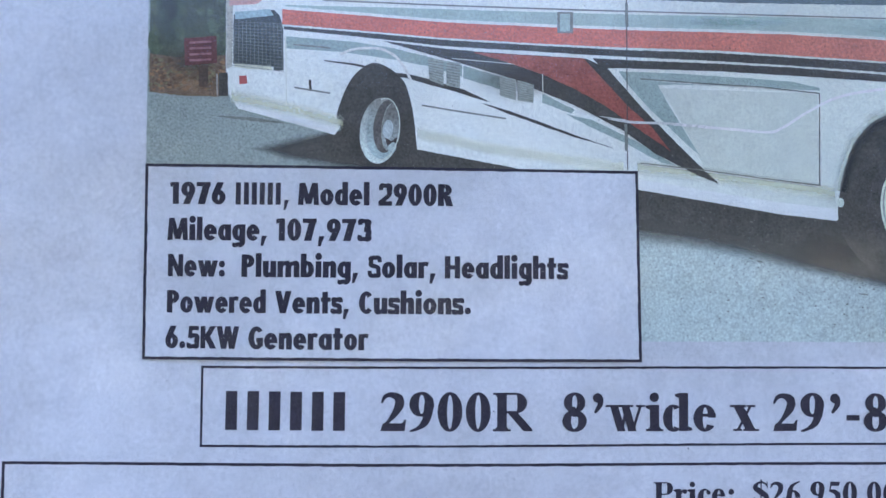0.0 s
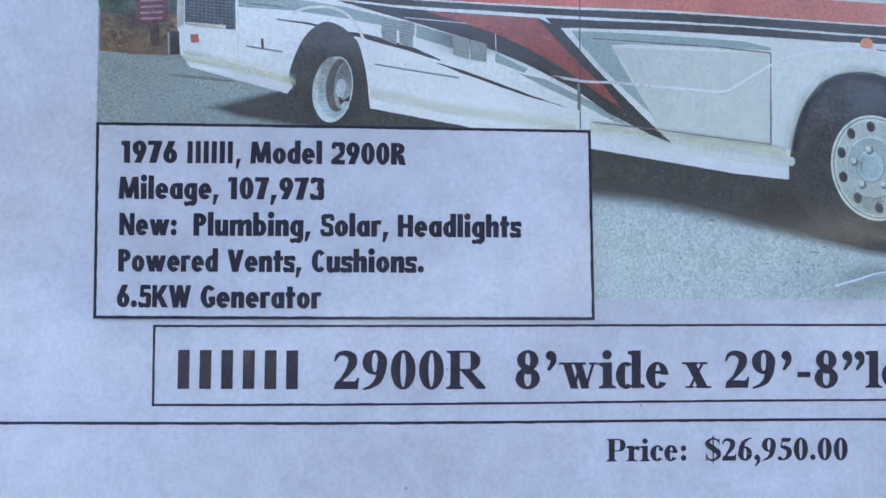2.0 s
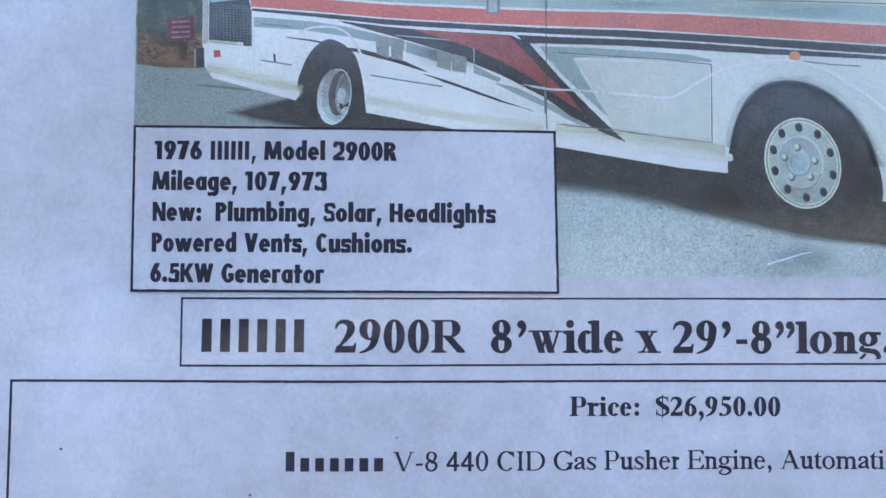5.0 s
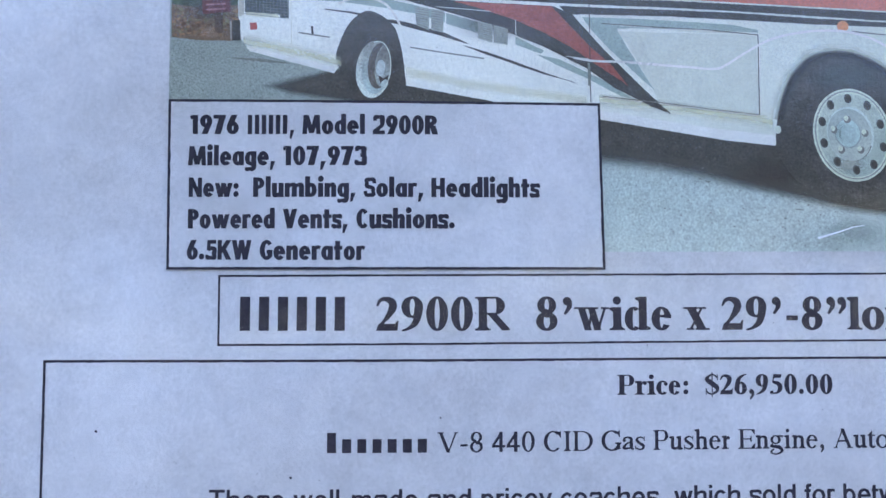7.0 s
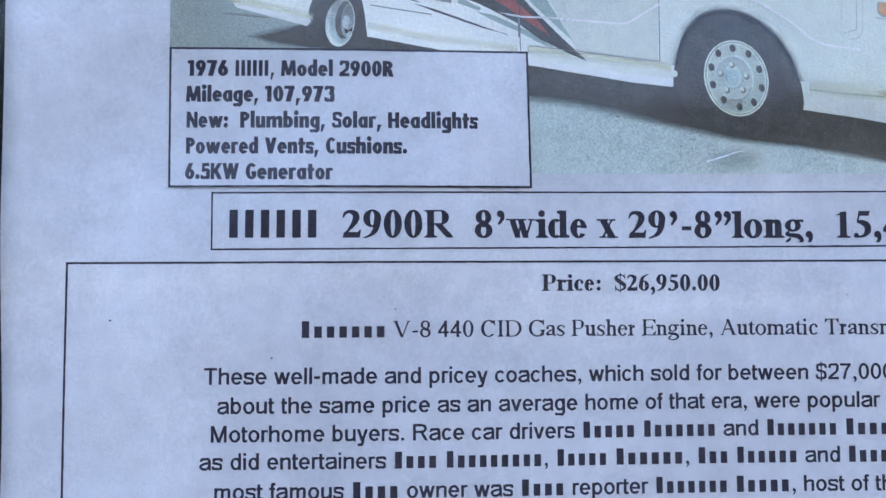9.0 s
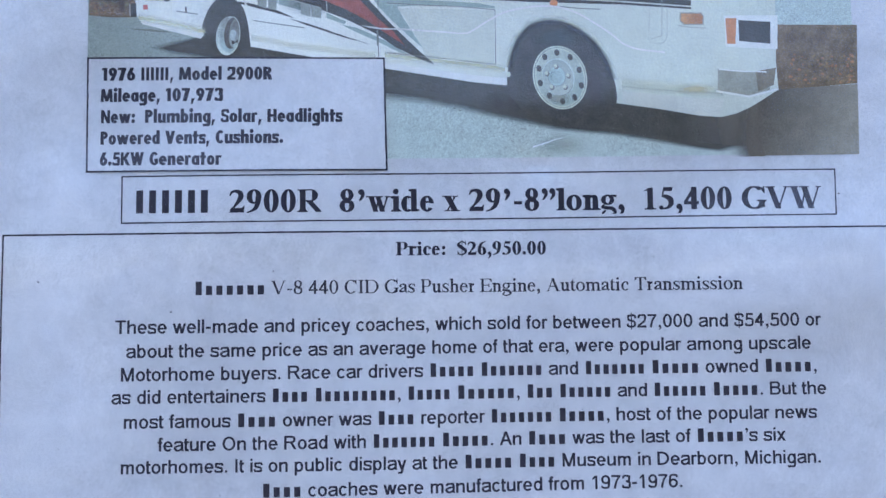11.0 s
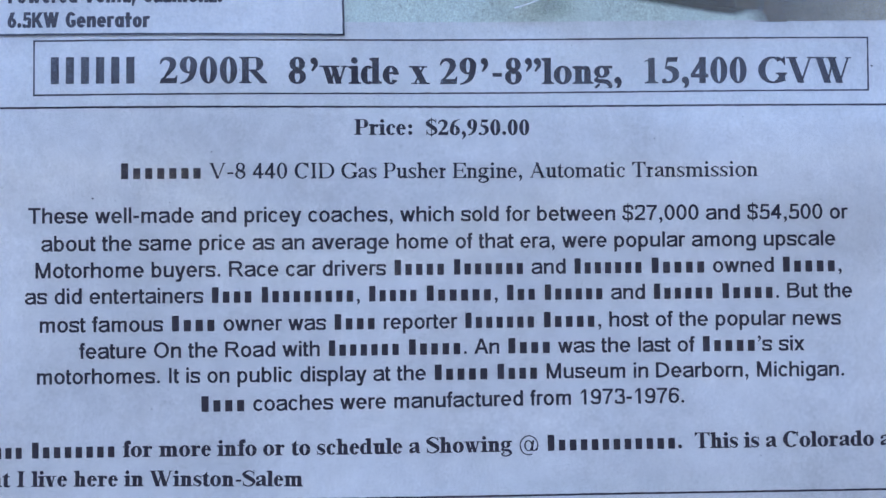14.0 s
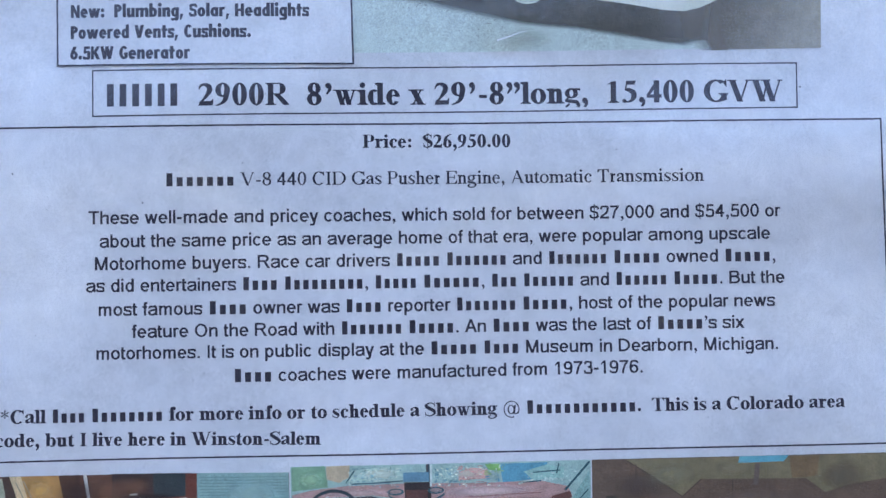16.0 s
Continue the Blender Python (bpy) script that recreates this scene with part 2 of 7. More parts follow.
def finer(pts, step=0.6):
    out = []
    for a, b in zip(pts, pts[1:]):
        a, b = Vector(a), Vector(b)
        n = max(1, int((b - a).length / step))
        out += [a.lerp(b, k / n) for k in range(n)]
    return out + [Vector(pts[-1])]


def ribbon(name, pts, widths, material, parent, h, smooth=False, label="", amount=0.12):
    bm = bmesh.new()
    ribbon_into(bm, finer(curve_through(pts, False) if smooth else pts), widths, amount)
    return part(name, lay(bm, h), material, parent, label)


def soft_strip(name, first, second, color, strength, parent, h, closed=False, key=""):
    """A strip of ink between two lines, fading in from the first to the second."""
    bm = bmesh.new()
    uv = bm.loops.layers.uv.new("UVMap")
    n = len(first)
    rows = []
    steps = [(i, k / 4) for i in range(n if closed else n - 1) for k in range(4)] + ([] if closed else [(n - 2, 1.0)])
    for i, f in steps:
        j = (i + 1) % n
        a, b = Vector(first[i]).lerp(Vector(first[j]), f), Vector(second[i]).lerp(Vector(second[j]), f)
        rows.append([bm.verts.new((*a.lerp(b, k / 3), 0)) for k in range(4)])
    for p, q in zip(rows, rows[1:] + (rows[:1] if closed else [])):
        for k in range(3):
            f = bm.faces.new((p[k], p[k + 1], q[k + 1], q[k]))
            for loop, y in zip(f.loops, (k / 3, (k + 1) / 3, (k + 1) / 3, k / 3)):
                loop[uv].uv = (0.0, y)
    for p in bm.verts:
        p.co = at_page(p.co.x, p.co.y, h)
    bmesh.ops.recalc_face_normals(bm, faces=bm.faces[:])
    return part(name, bm, fading(key or name, color, strength), parent)


def oval(c, rx, ry, turn=0, n=28):
    k = radians(turn)
    return [(c[0] + rx * math.cos(a) * math.cos(k) - ry * math.sin(a) * math.sin(k), c[1] + rx * math.cos(a) * math.sin(k) + ry * math.sin(a) * math.cos(k)) for a in (2 * math.pi * i / n for i in range(n))]


# ---- lettering, drawn stroke by stroke and set to the widths of the printed faces ----
def widths(text, numbers):
    return dict(zip(text, numbers))


CAPS, SMALL = "ABCDEFGHIJKLMNOPQRSTUVWXYZ", "abcdefghijklmnopqrstuvwxyz"
SANS = widths(CAPS, [667, 667, 722, 722, 667, 611, 778, 722, 278, 500, 667, 556, 833, 722, 778, 667, 778, 722, 667, 611, 722, 667, 944, 667, 667, 611])
SANS |= widths(SMALL, [556, 556, 500, 556, 556, 278, 556, 556, 222, 222, 500, 222, 833, 556, 556, 556, 556, 333, 500, 278, 556, 500, 722, 500, 500, 500])
SANS |= widths("0123456789$", [556] * 11) | widths(" ,.-'’:", [278, 278, 278, 333, 222, 222, 278])
SERIF = widths(CAPS, [722, 667, 667, 722, 611, 556, 722, 722, 333, 389, 722, 611, 889, 722, 722, 556, 722, 667, 556, 611, 722, 722, 944, 722, 722, 611])
SERIF |= widths(SMALL, [444, 500, 444, 500, 444, 333, 500, 500, 278, 278, 500, 278, 778, 500, 500, 500, 500, 333, 389, 278, 500, 500, 722, 500, 500, 444])
SERIF |= widths("0123456789$", [500] * 11) | widths(" ,.-:", [250, 250, 250, 333, 278])
BOLD = widths(CAPS, [722, 667, 722, 722, 667, 611, 778, 778, 389, 500, 778, 667, 944, 722, 778, 611, 778, 722, 556, 667, 722, 722, 1000, 722, 722, 667])
BOLD |= widths(SMALL, [500, 556, 444, 556, 444, 333, 500, 556, 278, 333, 556, 278, 833, 556, 500, 556, 556, 444, 389, 333, 556, 500, 722, 500, 500, 444])
BOLD |= widths("0123456789$", [500] * 11) | widths(" ,.-:’”@*", [250, 250, 250, 333, 333, 333, 500, 930, 500])

class Pen:
    """Collects the strokes of one letter, in ems; each stroke lies a hair above the one before."""

    def __init__(self):
        self.verts, self.faces, self.layer = [], [], 0

    def poly(self, *pts):
        k = len(self.verts)
        self.verts += [(x, y, self.layer) for x, y in pts]
        self.faces += [(k, k + n, k + n + 1) for n in range(1, len(pts) - 1)]
        self.layer += 1

    def pairs(self, rows):
        k = len(self.verts)
        for a, b in rows:
            self.verts += [(*a, self.layer), (*b, self.layer)]
        for n in range(len(rows) - 1):
            i = k + 2 * n
            self.faces += [(i, i + 1, i + 3), (i, i + 3, i + 2)]
        self.layer += 1

    def box(self, x0, y0, x1, y1):
        self.poly((x0, y0), (x1, y0), (x1, y1), (x0, y1))

    def slant(self, x0, y0, x1, y1, w):
        """A straight stroke, w wide as measured along the line of writing."""
        self.poly((x0 - w / 2, y0), (x0 + w / 2, y0), (x1 + w / 2, y1), (x1 - w / 2, y1))

    def dot(self, x, y, r):
        self.poly(*[(x + r * math.cos(a), y + r * math.sin(a)) for a in (math.pi * n / 7 for n in range(14))])

    def ring(self, x, y, rx, ry, tx, ty, start=0, stop=360, lean=0.0):
        """Part of an oval stroke, tx thick at its sides and ty at top and bottom."""
        rows = []
        steps = max(5, int(abs(stop - start) / 15))
        for n in range(steps + 1):
            a = radians(start + (stop - start) * n / steps)
            b = a - lean
            rows.append(((x + rx * math.cos(a), y + ry * math.sin(a)), (x + (rx - tx) * math.cos(b), y + (ry - ty) * math.sin(b))))
        self.pairs(rows)

    def curve(self, pts, pens, steps=5):
        """A smooth stroke; pens gives its width at each point, or one for all."""
        line = curve_through(pts, False, steps)
        pens = [pens] * len(pts) if isinstance(pens, (int, float)) else pens
        rows = []
        for i, p in enumerate(line):
            d = (line[min(i + 1, len(line) - 1)] - line[max(i - 1, 0)]).normalized()
            k, f = divmod(i, steps)
            w = pens[k] if k == len(pts) - 1 else pens[k] * (1 - f / steps) + pens[k + 1] * f / steps
            o = Vector((-d.y, d.x)) * w / 2
            rows.append((tuple(p - o), tuple(p + o)))
        self.pairs(rows)


def point_or_comma(p, ch, x, r, xh, top):
    """Round points and hooked commas of any face."""
    for dx, y in {",": [(0, r)], ".": [(0, r)], ":": [(0, r), (0, xh - r)], "’": [(0, top - r)], "”": [(-0.115, top - r), (0.115, top - r)]}[ch]:
        p.dot(x + dx, y, r)
        if ch in ",’”":
            p.curve([(x + dx + 0.45 * r, y + 0.1 * r), (x + dx + 0.5 * r, y - 1.3 * r), (x + dx - 0.6 * r, y - 3.0 * r)], [1.3 * r, 1.15 * r, 0.5 * r])


def serif_letter(ch, w, cap, xh, asc, bold):
    """One letter of the serif faces, from thick and thin strokes with bracketed feet."""
    p = Pen()
    T, t, foot, s = (0.171, 0.054, 0.074, 0.038) if bold else (0.112, 0.050, 0.064, 0.037)
    ball = 0.066 if bold else 0.056
    low = -0.205
    side = 0.012 if bold else 0.018
    h = T / 2
    m = w / 2

    def feet(x, y, left=1.0, right=1.0, half=h):
        up = 1 if y < 0.1 else -1
        p.box(x - half - foot * left, min(y, y + up * s), x + half + foot * right, max(y, y + up * s))
        if left:
            p.poly((x - half, y + up * s), (x - half - 0.5 * foot, y + up * s), (x - half, y + up * (s + 0.045)))
        if right:
            p.poly((x + half, y + up * s), (x + half + 0.5 * foot, y + up * s), (x + half, y + up * (s + 0.045)))

    def stem(x, y0, y1, flag=False):
        p.box(x - h, y0, x + h, y1)
        if flag:
            p.poly((x - h - foot, y1 - 0.052), (x - h - foot, y1 - 0.052 + s), (x - h + 0.01, y1), (x + h, y1), (x - h, y1 - 0.09))

    def arch(x0, x1, foot_right=1.0):
        p.curve([(x0 + h * 0.6, 0.74 * xh), (x0 + h + 0.25 * (x1 - x0 - T), 0.90 * xh), (x0 + h + 0.62 * (x1 - x0 - T), xh - 0.05), (x1 - 0.012, 0.82 * xh), (x1, 0.58 * xh)], [t, 1.1 * t, 0.085, 0.92 * T, T])
        p.box(x1 - h, 0, x1 + h, 0.6 * xh)
        feet(x1, 0, 0.8, foot_right)

    x0 = side + foot + h - 0.01
    x1 = w - side - foot - h + 0.01
    if ch in ",.:’”":
        point_or_comma(p, ch, m, 0.088 if bold else 0.068, xh, asc)
    elif ch == "-":
        p.box(0.045, 0.19, w - 0.045, 0.19 + (0.10 if bold else 0.075))
    elif ch in "il":
        stem(m, 0, xh if ch == "i" else asc, True)
        feet(m, 0)
        if ch == "i":
            p.dot(m - 0.005, asc - 0.075, 0.086 if bold else 0.066)
    elif ch in "nh":
        stem(x0, 0, xh if ch == "n" else asc, True)
        feet(x0, 0, 1, 0.8)
        arch(x0, x1)
    elif ch == "m":
        stem(x0, 0, xh, True)
        feet(x0, 0, 1, 0.55)
        p_mid = (x0 + x1) / 2
        arch(x0, p_mid, 0.55)
        arch(p_mid, x1)
    elif ch == "r":
        stem(x0, 0, xh, True)
        feet(x0, 0, 1, 1.2)
        p.curve([(x0 + 0.6 * h, 0.7 * xh), (x0 + h + 0.05, 0.9 * xh), (w - 0.10, xh - 0.052)], [t, 1.3 * t, 0.08])
        p.dot(w - 0.085, xh - 0.072, ball)
    elif ch == "u":
        stem(x0, 0.2 * xh, xh, True)
        stem(x1, 0, xh, True)
        p.poly((x1 + h, 0), (x1 + h + foot, 0.01), (x1 + h + foot, 0.01 + s), (x1 + h, 0.09))
        p.curve([(x0, 0.3 * xh), (x0 + 0.02, 0.12 * xh + 0.012), (x0 + h + 0.05, 0.045), (x1 - h * 0.8, 0.22 * xh)], [T, 0.95 * T, 0.09, t])
    elif ch == "o":
        p.ring(m, xh / 2, m - side, xh / 2 + 0.012, T * 0.98, t)
    elif ch == "c":
        p.ring(m + 0.02, xh / 2, m - side + 0.005, xh / 2 + 0.012, T, t * 1.05, 72, 318)
        p.dot(w - side - 0.075, xh - 0.105, ball)
        p.curve([(m + 0.05, xh - 0.012), (w - side - 0.085, xh - 0.06)], [t, 0.07])
    elif ch == "e":
        p.ring(m, xh / 2, m - side, xh / 2 + 0.012, T, t, 88, 325)
        p.ring(m, xh / 2, m - side - 0.005, xh / 2 + 0.012, T * 0.85, t, 2, 90)
        p.box(side + T * 0.7, 0.555 * xh, w - side - 0.01, 0.555 * xh + t * 0.95)
    elif ch == "a":
        xs = w - side - foot * 0.55 - h
        p.box(xs - h, 0.07, xs + h, 0.68 * xh)
        p.curve([(xs, 0.66 * xh), (xs - 0.01, 0.86 * xh), (m - 0.02, xh - 0.02), (side + 0.07, 0.86 * xh), (side + 0.075, 0.77 * xh)], [T, 0.9 * T, t * 1.1, 0.06, 0.07])
        p.dot(side + ball + 0.018, 0.74 * xh, ball)
        p.curve([(xs - 0.5 * h, 0.60 * xh), (m - 0.03, 0.50 * xh), (side + 0.09, 0.33 * xh), (side + h + 0.005, 0.20 * xh), (side + 0.115, 0.062), (xs - h, 0.17 * xh)], [t, 0.06, 0.11 if bold else 0.085, T * 0.98, 0.11 if bold else 0.085, t])
        p.curve([(xs, 0.10), (xs + h * 0.8, 0.035), (w - 0.005, 0.055)], [T, 0.065, 0.03])
    elif ch in "bd":
        left = ch == "b"
        xs = x0 - 0.005 if left else w - side - foot - h + 0.005
        stem(xs, 0.0 if not left else 0.02, asc, True)
        cx, rx = (xs + 0.0 + (w - side)) / 2, (w - side - xs) / 2
        if left:
            p.ring(cx, xh / 2, rx, xh / 2 + 0.012, T, t, -130, 130)
        else:
            cx, rx = (side + xs) / 2, (xs - side) / 2
            p.ring(cx, xh / 2, rx, xh / 2 + 0.012, T, t, 50, 310)
            p.poly((xs + h, 0), (xs + h + foot, 0.01), (xs + h + foot, 0.01 + s), (xs + h, 0.09))
    elif ch == "f":
        xs = side + foot + h
        stem(xs, 0, asc - 0.16)
        feet(xs, 0)
        p.curve([(xs, asc - 0.17), (xs + 0.01, asc - 0.07), (xs + h + 0.05, asc - 0.01), (w - 0.02, asc - 0.05)], [T, 0.95 * T, t * 1.3, 0.06])
        p.dot(w - 0.035, asc - 0.085, ball)
        p.box(0.012, xh - 0.044, w - 0.02, xh)
    elif ch == "t":
        xs = 0.06 + h
        p.box(xs - h, 0.13, xs + h, xh)
        p.poly((xs + h, xh), (xs - h - 0.05, xh - 0.03), (xs + h * 0.2, xh + 0.10), (xs + h, xh + 0.165))
        p.box(0.012, xh - 0.044, w - 0.012, xh)
        p.curve([(xs, 0.16), (xs + 0.01, 0.07), (xs + h + 0.055, 0.03), (w - 0.004, 0.095)], [T, 0.95 * T, 0.066, 0.03])
    elif ch == "s":
        l, r = side + 0.005, w - side
        thick = T * 0.86
        p.curve([(r - 0.03, 0.80 * xh), (r - 0.10, xh - 0.035), (m - 0.02, xh - 0.018), (l + 0.06, 0.80 * xh), (l + 0.085, 0.64 * xh), (m, 0.5 * xh), (r - 0.08, 0.36 * xh), (r - 0.055, 0.20 * xh), (m + 0.02, 0.02), (l + 0.06, 0.06), (l + 0.02, 0.20 * xh)], [0.02, t, t, 0.085, thick, thick * 1.05, thick, 0.085, t, t, 0.02])
        p.poly((r - 0.045, xh + 0.005), (r - 0.02, xh + 0.005), (r - 0.012, 0.68 * xh), (r - 0.045, 0.70 * xh))
        p.poly((l + 0.015, -0.005), (l + 0.035, -0.005), (l + 0.03, 0.33 * xh), (l - 0.004, 0.33 * xh))
    elif ch == "g":
        c = m - 0.035
        p.ring(c, 0.665 * xh, 0.205 if bold else 0.185, 0.345 * xh, T * 0.85, t)
        p.poly((c + 0.10, xh - 0.06), (w - 0.012, xh - 0.075), (w - 0.012, xh - 0.005), (c + 0.08, xh - 0.005))
        p.curve([(c - 0.10, 0.36 * xh), (c - 0.175, 0.20 * xh), (c - 0.09, 0.075), (m + 0.08, 0.05), (w - 0.10, 0.0), (w - 0.065, -0.09), (m, low + 0.02), (0.09, low + 0.055), (0.055, -0.10), (0.16, -0.005)], [t, 0.06, 0.10, 0.115, 0.12, 0.085, t, 0.06, 0.07, t])
    elif ch in "vwxyVWXYA":
        high = xh if ch.islower() else cap
        l, r = 0.012 + foot + h * 0.4, w - 0.012 - foot - t / 2
        at = lambda f: l + (r - l) * f
        plan = {"v": ((0, 1, 0.5, 0, 1), (0.5, 0, 1, 1, 0)), "w": ((0, 1, 0.29, 0, 1), (0.29, 0, 0.5, 1, 0), (0.42, 1, 0.70, 0, 1), (0.70, 0, 1, 1, 0)), "x": ((0.04, 1, 0.96, 0, 1), (0.02, 0, 0.95, 1, 0)), "a": ((0.02, 0, 0.5, 1, 0), (0.47, 1, 0.97, 0, 1)), "y": ((0, 1, 0.5, 0, 1), (0.22, -0.42, 1, 1, 0))}[ch.lower()]
        for a, y0, b, y1, k in plan:
            p.slant(at(a), y0 * high, at(b), y1 * high, T * (0.86 if ch == "w" else 1.06) if k else t)
        marks = {"v": ((0, 1, 1), (1, 1, 0)), "w": ((0, 1, 1), (0.42, 1, 1), (1, 1, 0)), "x": ((0.04, 1, 1), (0.96, 0, 1), (0.02, 0, 0), (0.95, 1, 0)), "a": ((0.02, 0, 0), (0.97, 0, 1)), "y": ((0, 1, 1), (1, 1, 0))}[ch.lower()]
        for a, y, k in marks:
            half = (T * 1.08 if k else t) / 2
            p.box(at(a) - half - foot * 0.75, y * high - (s if y else 0), at(a) + half + foot * 0.75, y * high + (0 if y else s))
        if ch == "A":
            p.box(at(0.2), 0.33 * cap, at(0.78), 0.33 * cap + t)
        if ch == "y":
            p.dot(at(0.16), -0.37 * high, ball)
    elif ch == "I":
        stem(m, 0, cap)
        feet(m, 0)
        feet(m, cap)
    elif ch in "PRD":
        xs = side + foot + h
        stem(xs, 0, cap)
        feet(xs, 0, 1, 0.3 if ch == "D" else 1)
        feet(xs, cap, 1, 0)
        y0 = {"P": 0.44 * cap, "R": 0.47 * cap, "D": 0.0}[ch]
        right = {"P": w - side, "R": w - side - 0.09, "D": w - side}[ch]
        cy, ry = (cap + y0) / 2, (cap - y0) / 2
        cx = max(xs + h, right - ry * 1.05)
        p.box(xs, cap - 0.038, cx + 0.004, cap)
        p.box(xs, y0, cx + 0.004, y0 + 0.038)
        p.ring(cx, cy, right - cx, ry, T * 1.02, 0.038, -90, 90)
        if ch == "R":
            p.poly((xs + h, y0 + 0.02), (xs + h + T * 1.1, y0 + 0.02), (w - 0.005, s), (w - 0.005, 0), (w - 0.16, 0))
    elif ch in "CG":
        p.ring(m + 0.01, cap / 2, m - side, cap / 2 + 0.014, T * 1.12, t, 48, 318 if ch == "C" else 325, 0.05)
        r = w - side - 0.03
        p.poly((r - 0.04, cap + 0.012), (r - 0.012, cap + 0.012), (r, cap - 0.215), (r - 0.03, cap - 0.215), (r - 0.11, cap - 0.09))
        p.curve([(m + 0.12, cap - 0.015), (r - 0.07, cap - 0.08), (r - 0.014, cap - 0.21)], [t, 0.06, 0.03])
        if ch == "G":
            xs = w - side - foot * 0.5 - h
            p.box(xs - h, 0.05, xs + h, 0.40 * cap)
            feet(xs, 0.40 * cap, 1.1, 0.7)
            p.curve([(m + 0.10, 0.015), (xs - h * 0.4, 0.06), (xs + h, 0.09)], [t, 0.07, 0.07])
    elif ch == "S":
        l, r = side + 0.015, w - side - 0.01
        thick = T * 0.95
        p.curve([(r - 0.03, 0.76 * cap), (r - 0.08, cap - 0.07), (m - 0.01, cap - 0.012), (l + 0.055, cap - 0.11), (l + 0.06, 0.72 * cap), (m, 0.54 * cap), (r - 0.065, 0.36 * cap), (r - 0.055, 0.17 * cap), (m, 0.012), (l + 0.06, 0.10 * cap), (l + 0.015, 0.28 * cap)], [0.03, t, t, 0.10, thick, thick * 1.1, thick, 0.10, t, t, 0.03])
        p.poly((r - 0.055, cap + 0.012), (r - 0.025, cap + 0.012), (r - 0.015, 0.70 * cap), (r - 0.045, 0.70 * cap))
        p.poly((l, -0.012), (l + 0.03, -0.012), (l + 0.03, 0.32 * cap), (l, 0.32 * cap))
    elif ch in "TE":
        xs = m if ch == "T" else side + foot + h
        stem(xs, 0, cap)
        feet(xs, 0, 1.1, 1.1 if ch == "T" else 0)
        r = w - side
        p.box(side if ch == "T" else side + 0.005, cap - 0.04, r, cap)
        p.poly((r - 0.12, cap - 0.04), (r - 0.02, cap - 0.17), (r, cap - 0.17), (r, cap - 0.03))
        if ch == "T":
            p.poly((side + 0.12, cap - 0.04), (side + 0.02, cap - 0.17), (side, cap - 0.17), (side, cap - 0.03))
        else:
            p.box(xs, 0, r, 0.04)
            p.poly((r - 0.14, 0.04), (r - 0.01, 0.18), (r + 0.015, 0.18), (r, 0.0))
            p.box(xs, cap / 2 - 0.02, r - 0.13, cap / 2 + 0.02)
            p.poly((r - 0.14, cap / 2 - 0.11), (r - 0.115, cap / 2 - 0.11), (r - 0.115, cap / 2 + 0.11), (r - 0.14, cap / 2 + 0.11), (r - 0.19, cap / 2))
    elif ch == "0":
        p.ring(m, cap / 2, m - 0.028, cap / 2 + 0.012, T * 1.0, t)
    elif ch == "1":
        stem(m + 0.01, 0, cap - 0.02)
        feet(m + 0.01, 0, 1.2, 1.2)
        p.poly((m + 0.01 + h, cap + 0.01), (m - h - 0.085, cap - 0.09), (m - h - 0.085, cap - 0.115), (m - h + 0.02, cap - 0.10))
    elif ch == "2":
        p.curve([(0.045, 0.72 * cap), (0.10, 0.88 * cap), (0.215, cap - 0.045), (0.345, 0.83 * cap), (0.345, 0.62 * cap), (0.20, 0.30 * cap), (0.065, 0.10 * cap)], [0.035, 0.07, 0.09, T * 0.95, T * 0.92, 0.07, t])
        p.poly((0.025, 0), (w - 0.05, 0), (w - 0.04, 0.135 if bold else 0.09), (0.075, 0.135 if bold else 0.09))
        p.poly((w - 0.13, 0.08), (w - 0.045, 0.0), (w - 0.022, 0.20), (w - 0.05, 0.20))
    elif ch == "4":
        xs = 0.325
        p.box(xs - h, 0, xs + h, cap)
        p.box(0.02, 0.145, w - 0.025, 0.145 + (0.10 if bold else 0.08))
        p.poly((0.02, 0.16), (0.02, 0.235), (xs - h * 0.2, cap), (xs + h, cap), (xs + h, cap - 0.05), (0.09, 0.18))
    elif ch == "5":
        p.poly((0.155, cap), (0.10, cap - 0.29), (0.14, cap - 0.29), (0.185, cap - 0.10))
        p.poly((0.15, cap), (w - 0.05, cap), (w - 0.09, cap - (0.12 if bold else 0.085)), (0.14, cap - (0.12 if bold else 0.085)))
        p.curve([(0.11, 0.60 * cap), (0.24, 0.575 * cap), (0.365, 0.45 * cap), (0.375, 0.25 * cap), (0.27, 0.07 * cap), (0.10, 0.025)], [0.05, 0.13 if bold else 0.10, T, T * 0.95, 0.07, 0.04])
        p.dot(0.085, 0.058, ball)
    elif ch in "69":
        flip = lambda pts: [(w - x, cap - y) for x, y in pts] if ch == "9" else pts
        p.ring(m, 0.305 * cap if ch == "6" else 0.695 * cap, m - 0.03, 0.325 * cap, T * 0.98, t)
        p.curve(flip([(0.035 + h, 0.30 * cap), (0.055 + h, 0.55 * cap), (0.20, 0.79 * cap), (0.33, 0.94 * cap), (w - 0.04, cap + 0.003)]), [T, T * 0.95, T * 0.72, 0.06, 0.03])
    elif ch == "8":
        p.ring(m, 0.745 * cap, m - 0.055, 0.272 * cap, T * 0.88, t)
        p.ring(m, 0.27 * cap, m - 0.03, 0.288 * cap, T * 0.92, t)
        p.slant(0.30, 0.38 * cap, 0.17, 0.64 * cap, T * 0.95)
    elif ch == "$":
        serif = serif_letter("S", w, cap, xh, asc, bold)
        p.verts, p.faces, p.layer = serif[0], serif[1], 12
        p.box(m - 0.02, -0.09, m + 0.02, cap + 0.07)
    elif ch == "*":
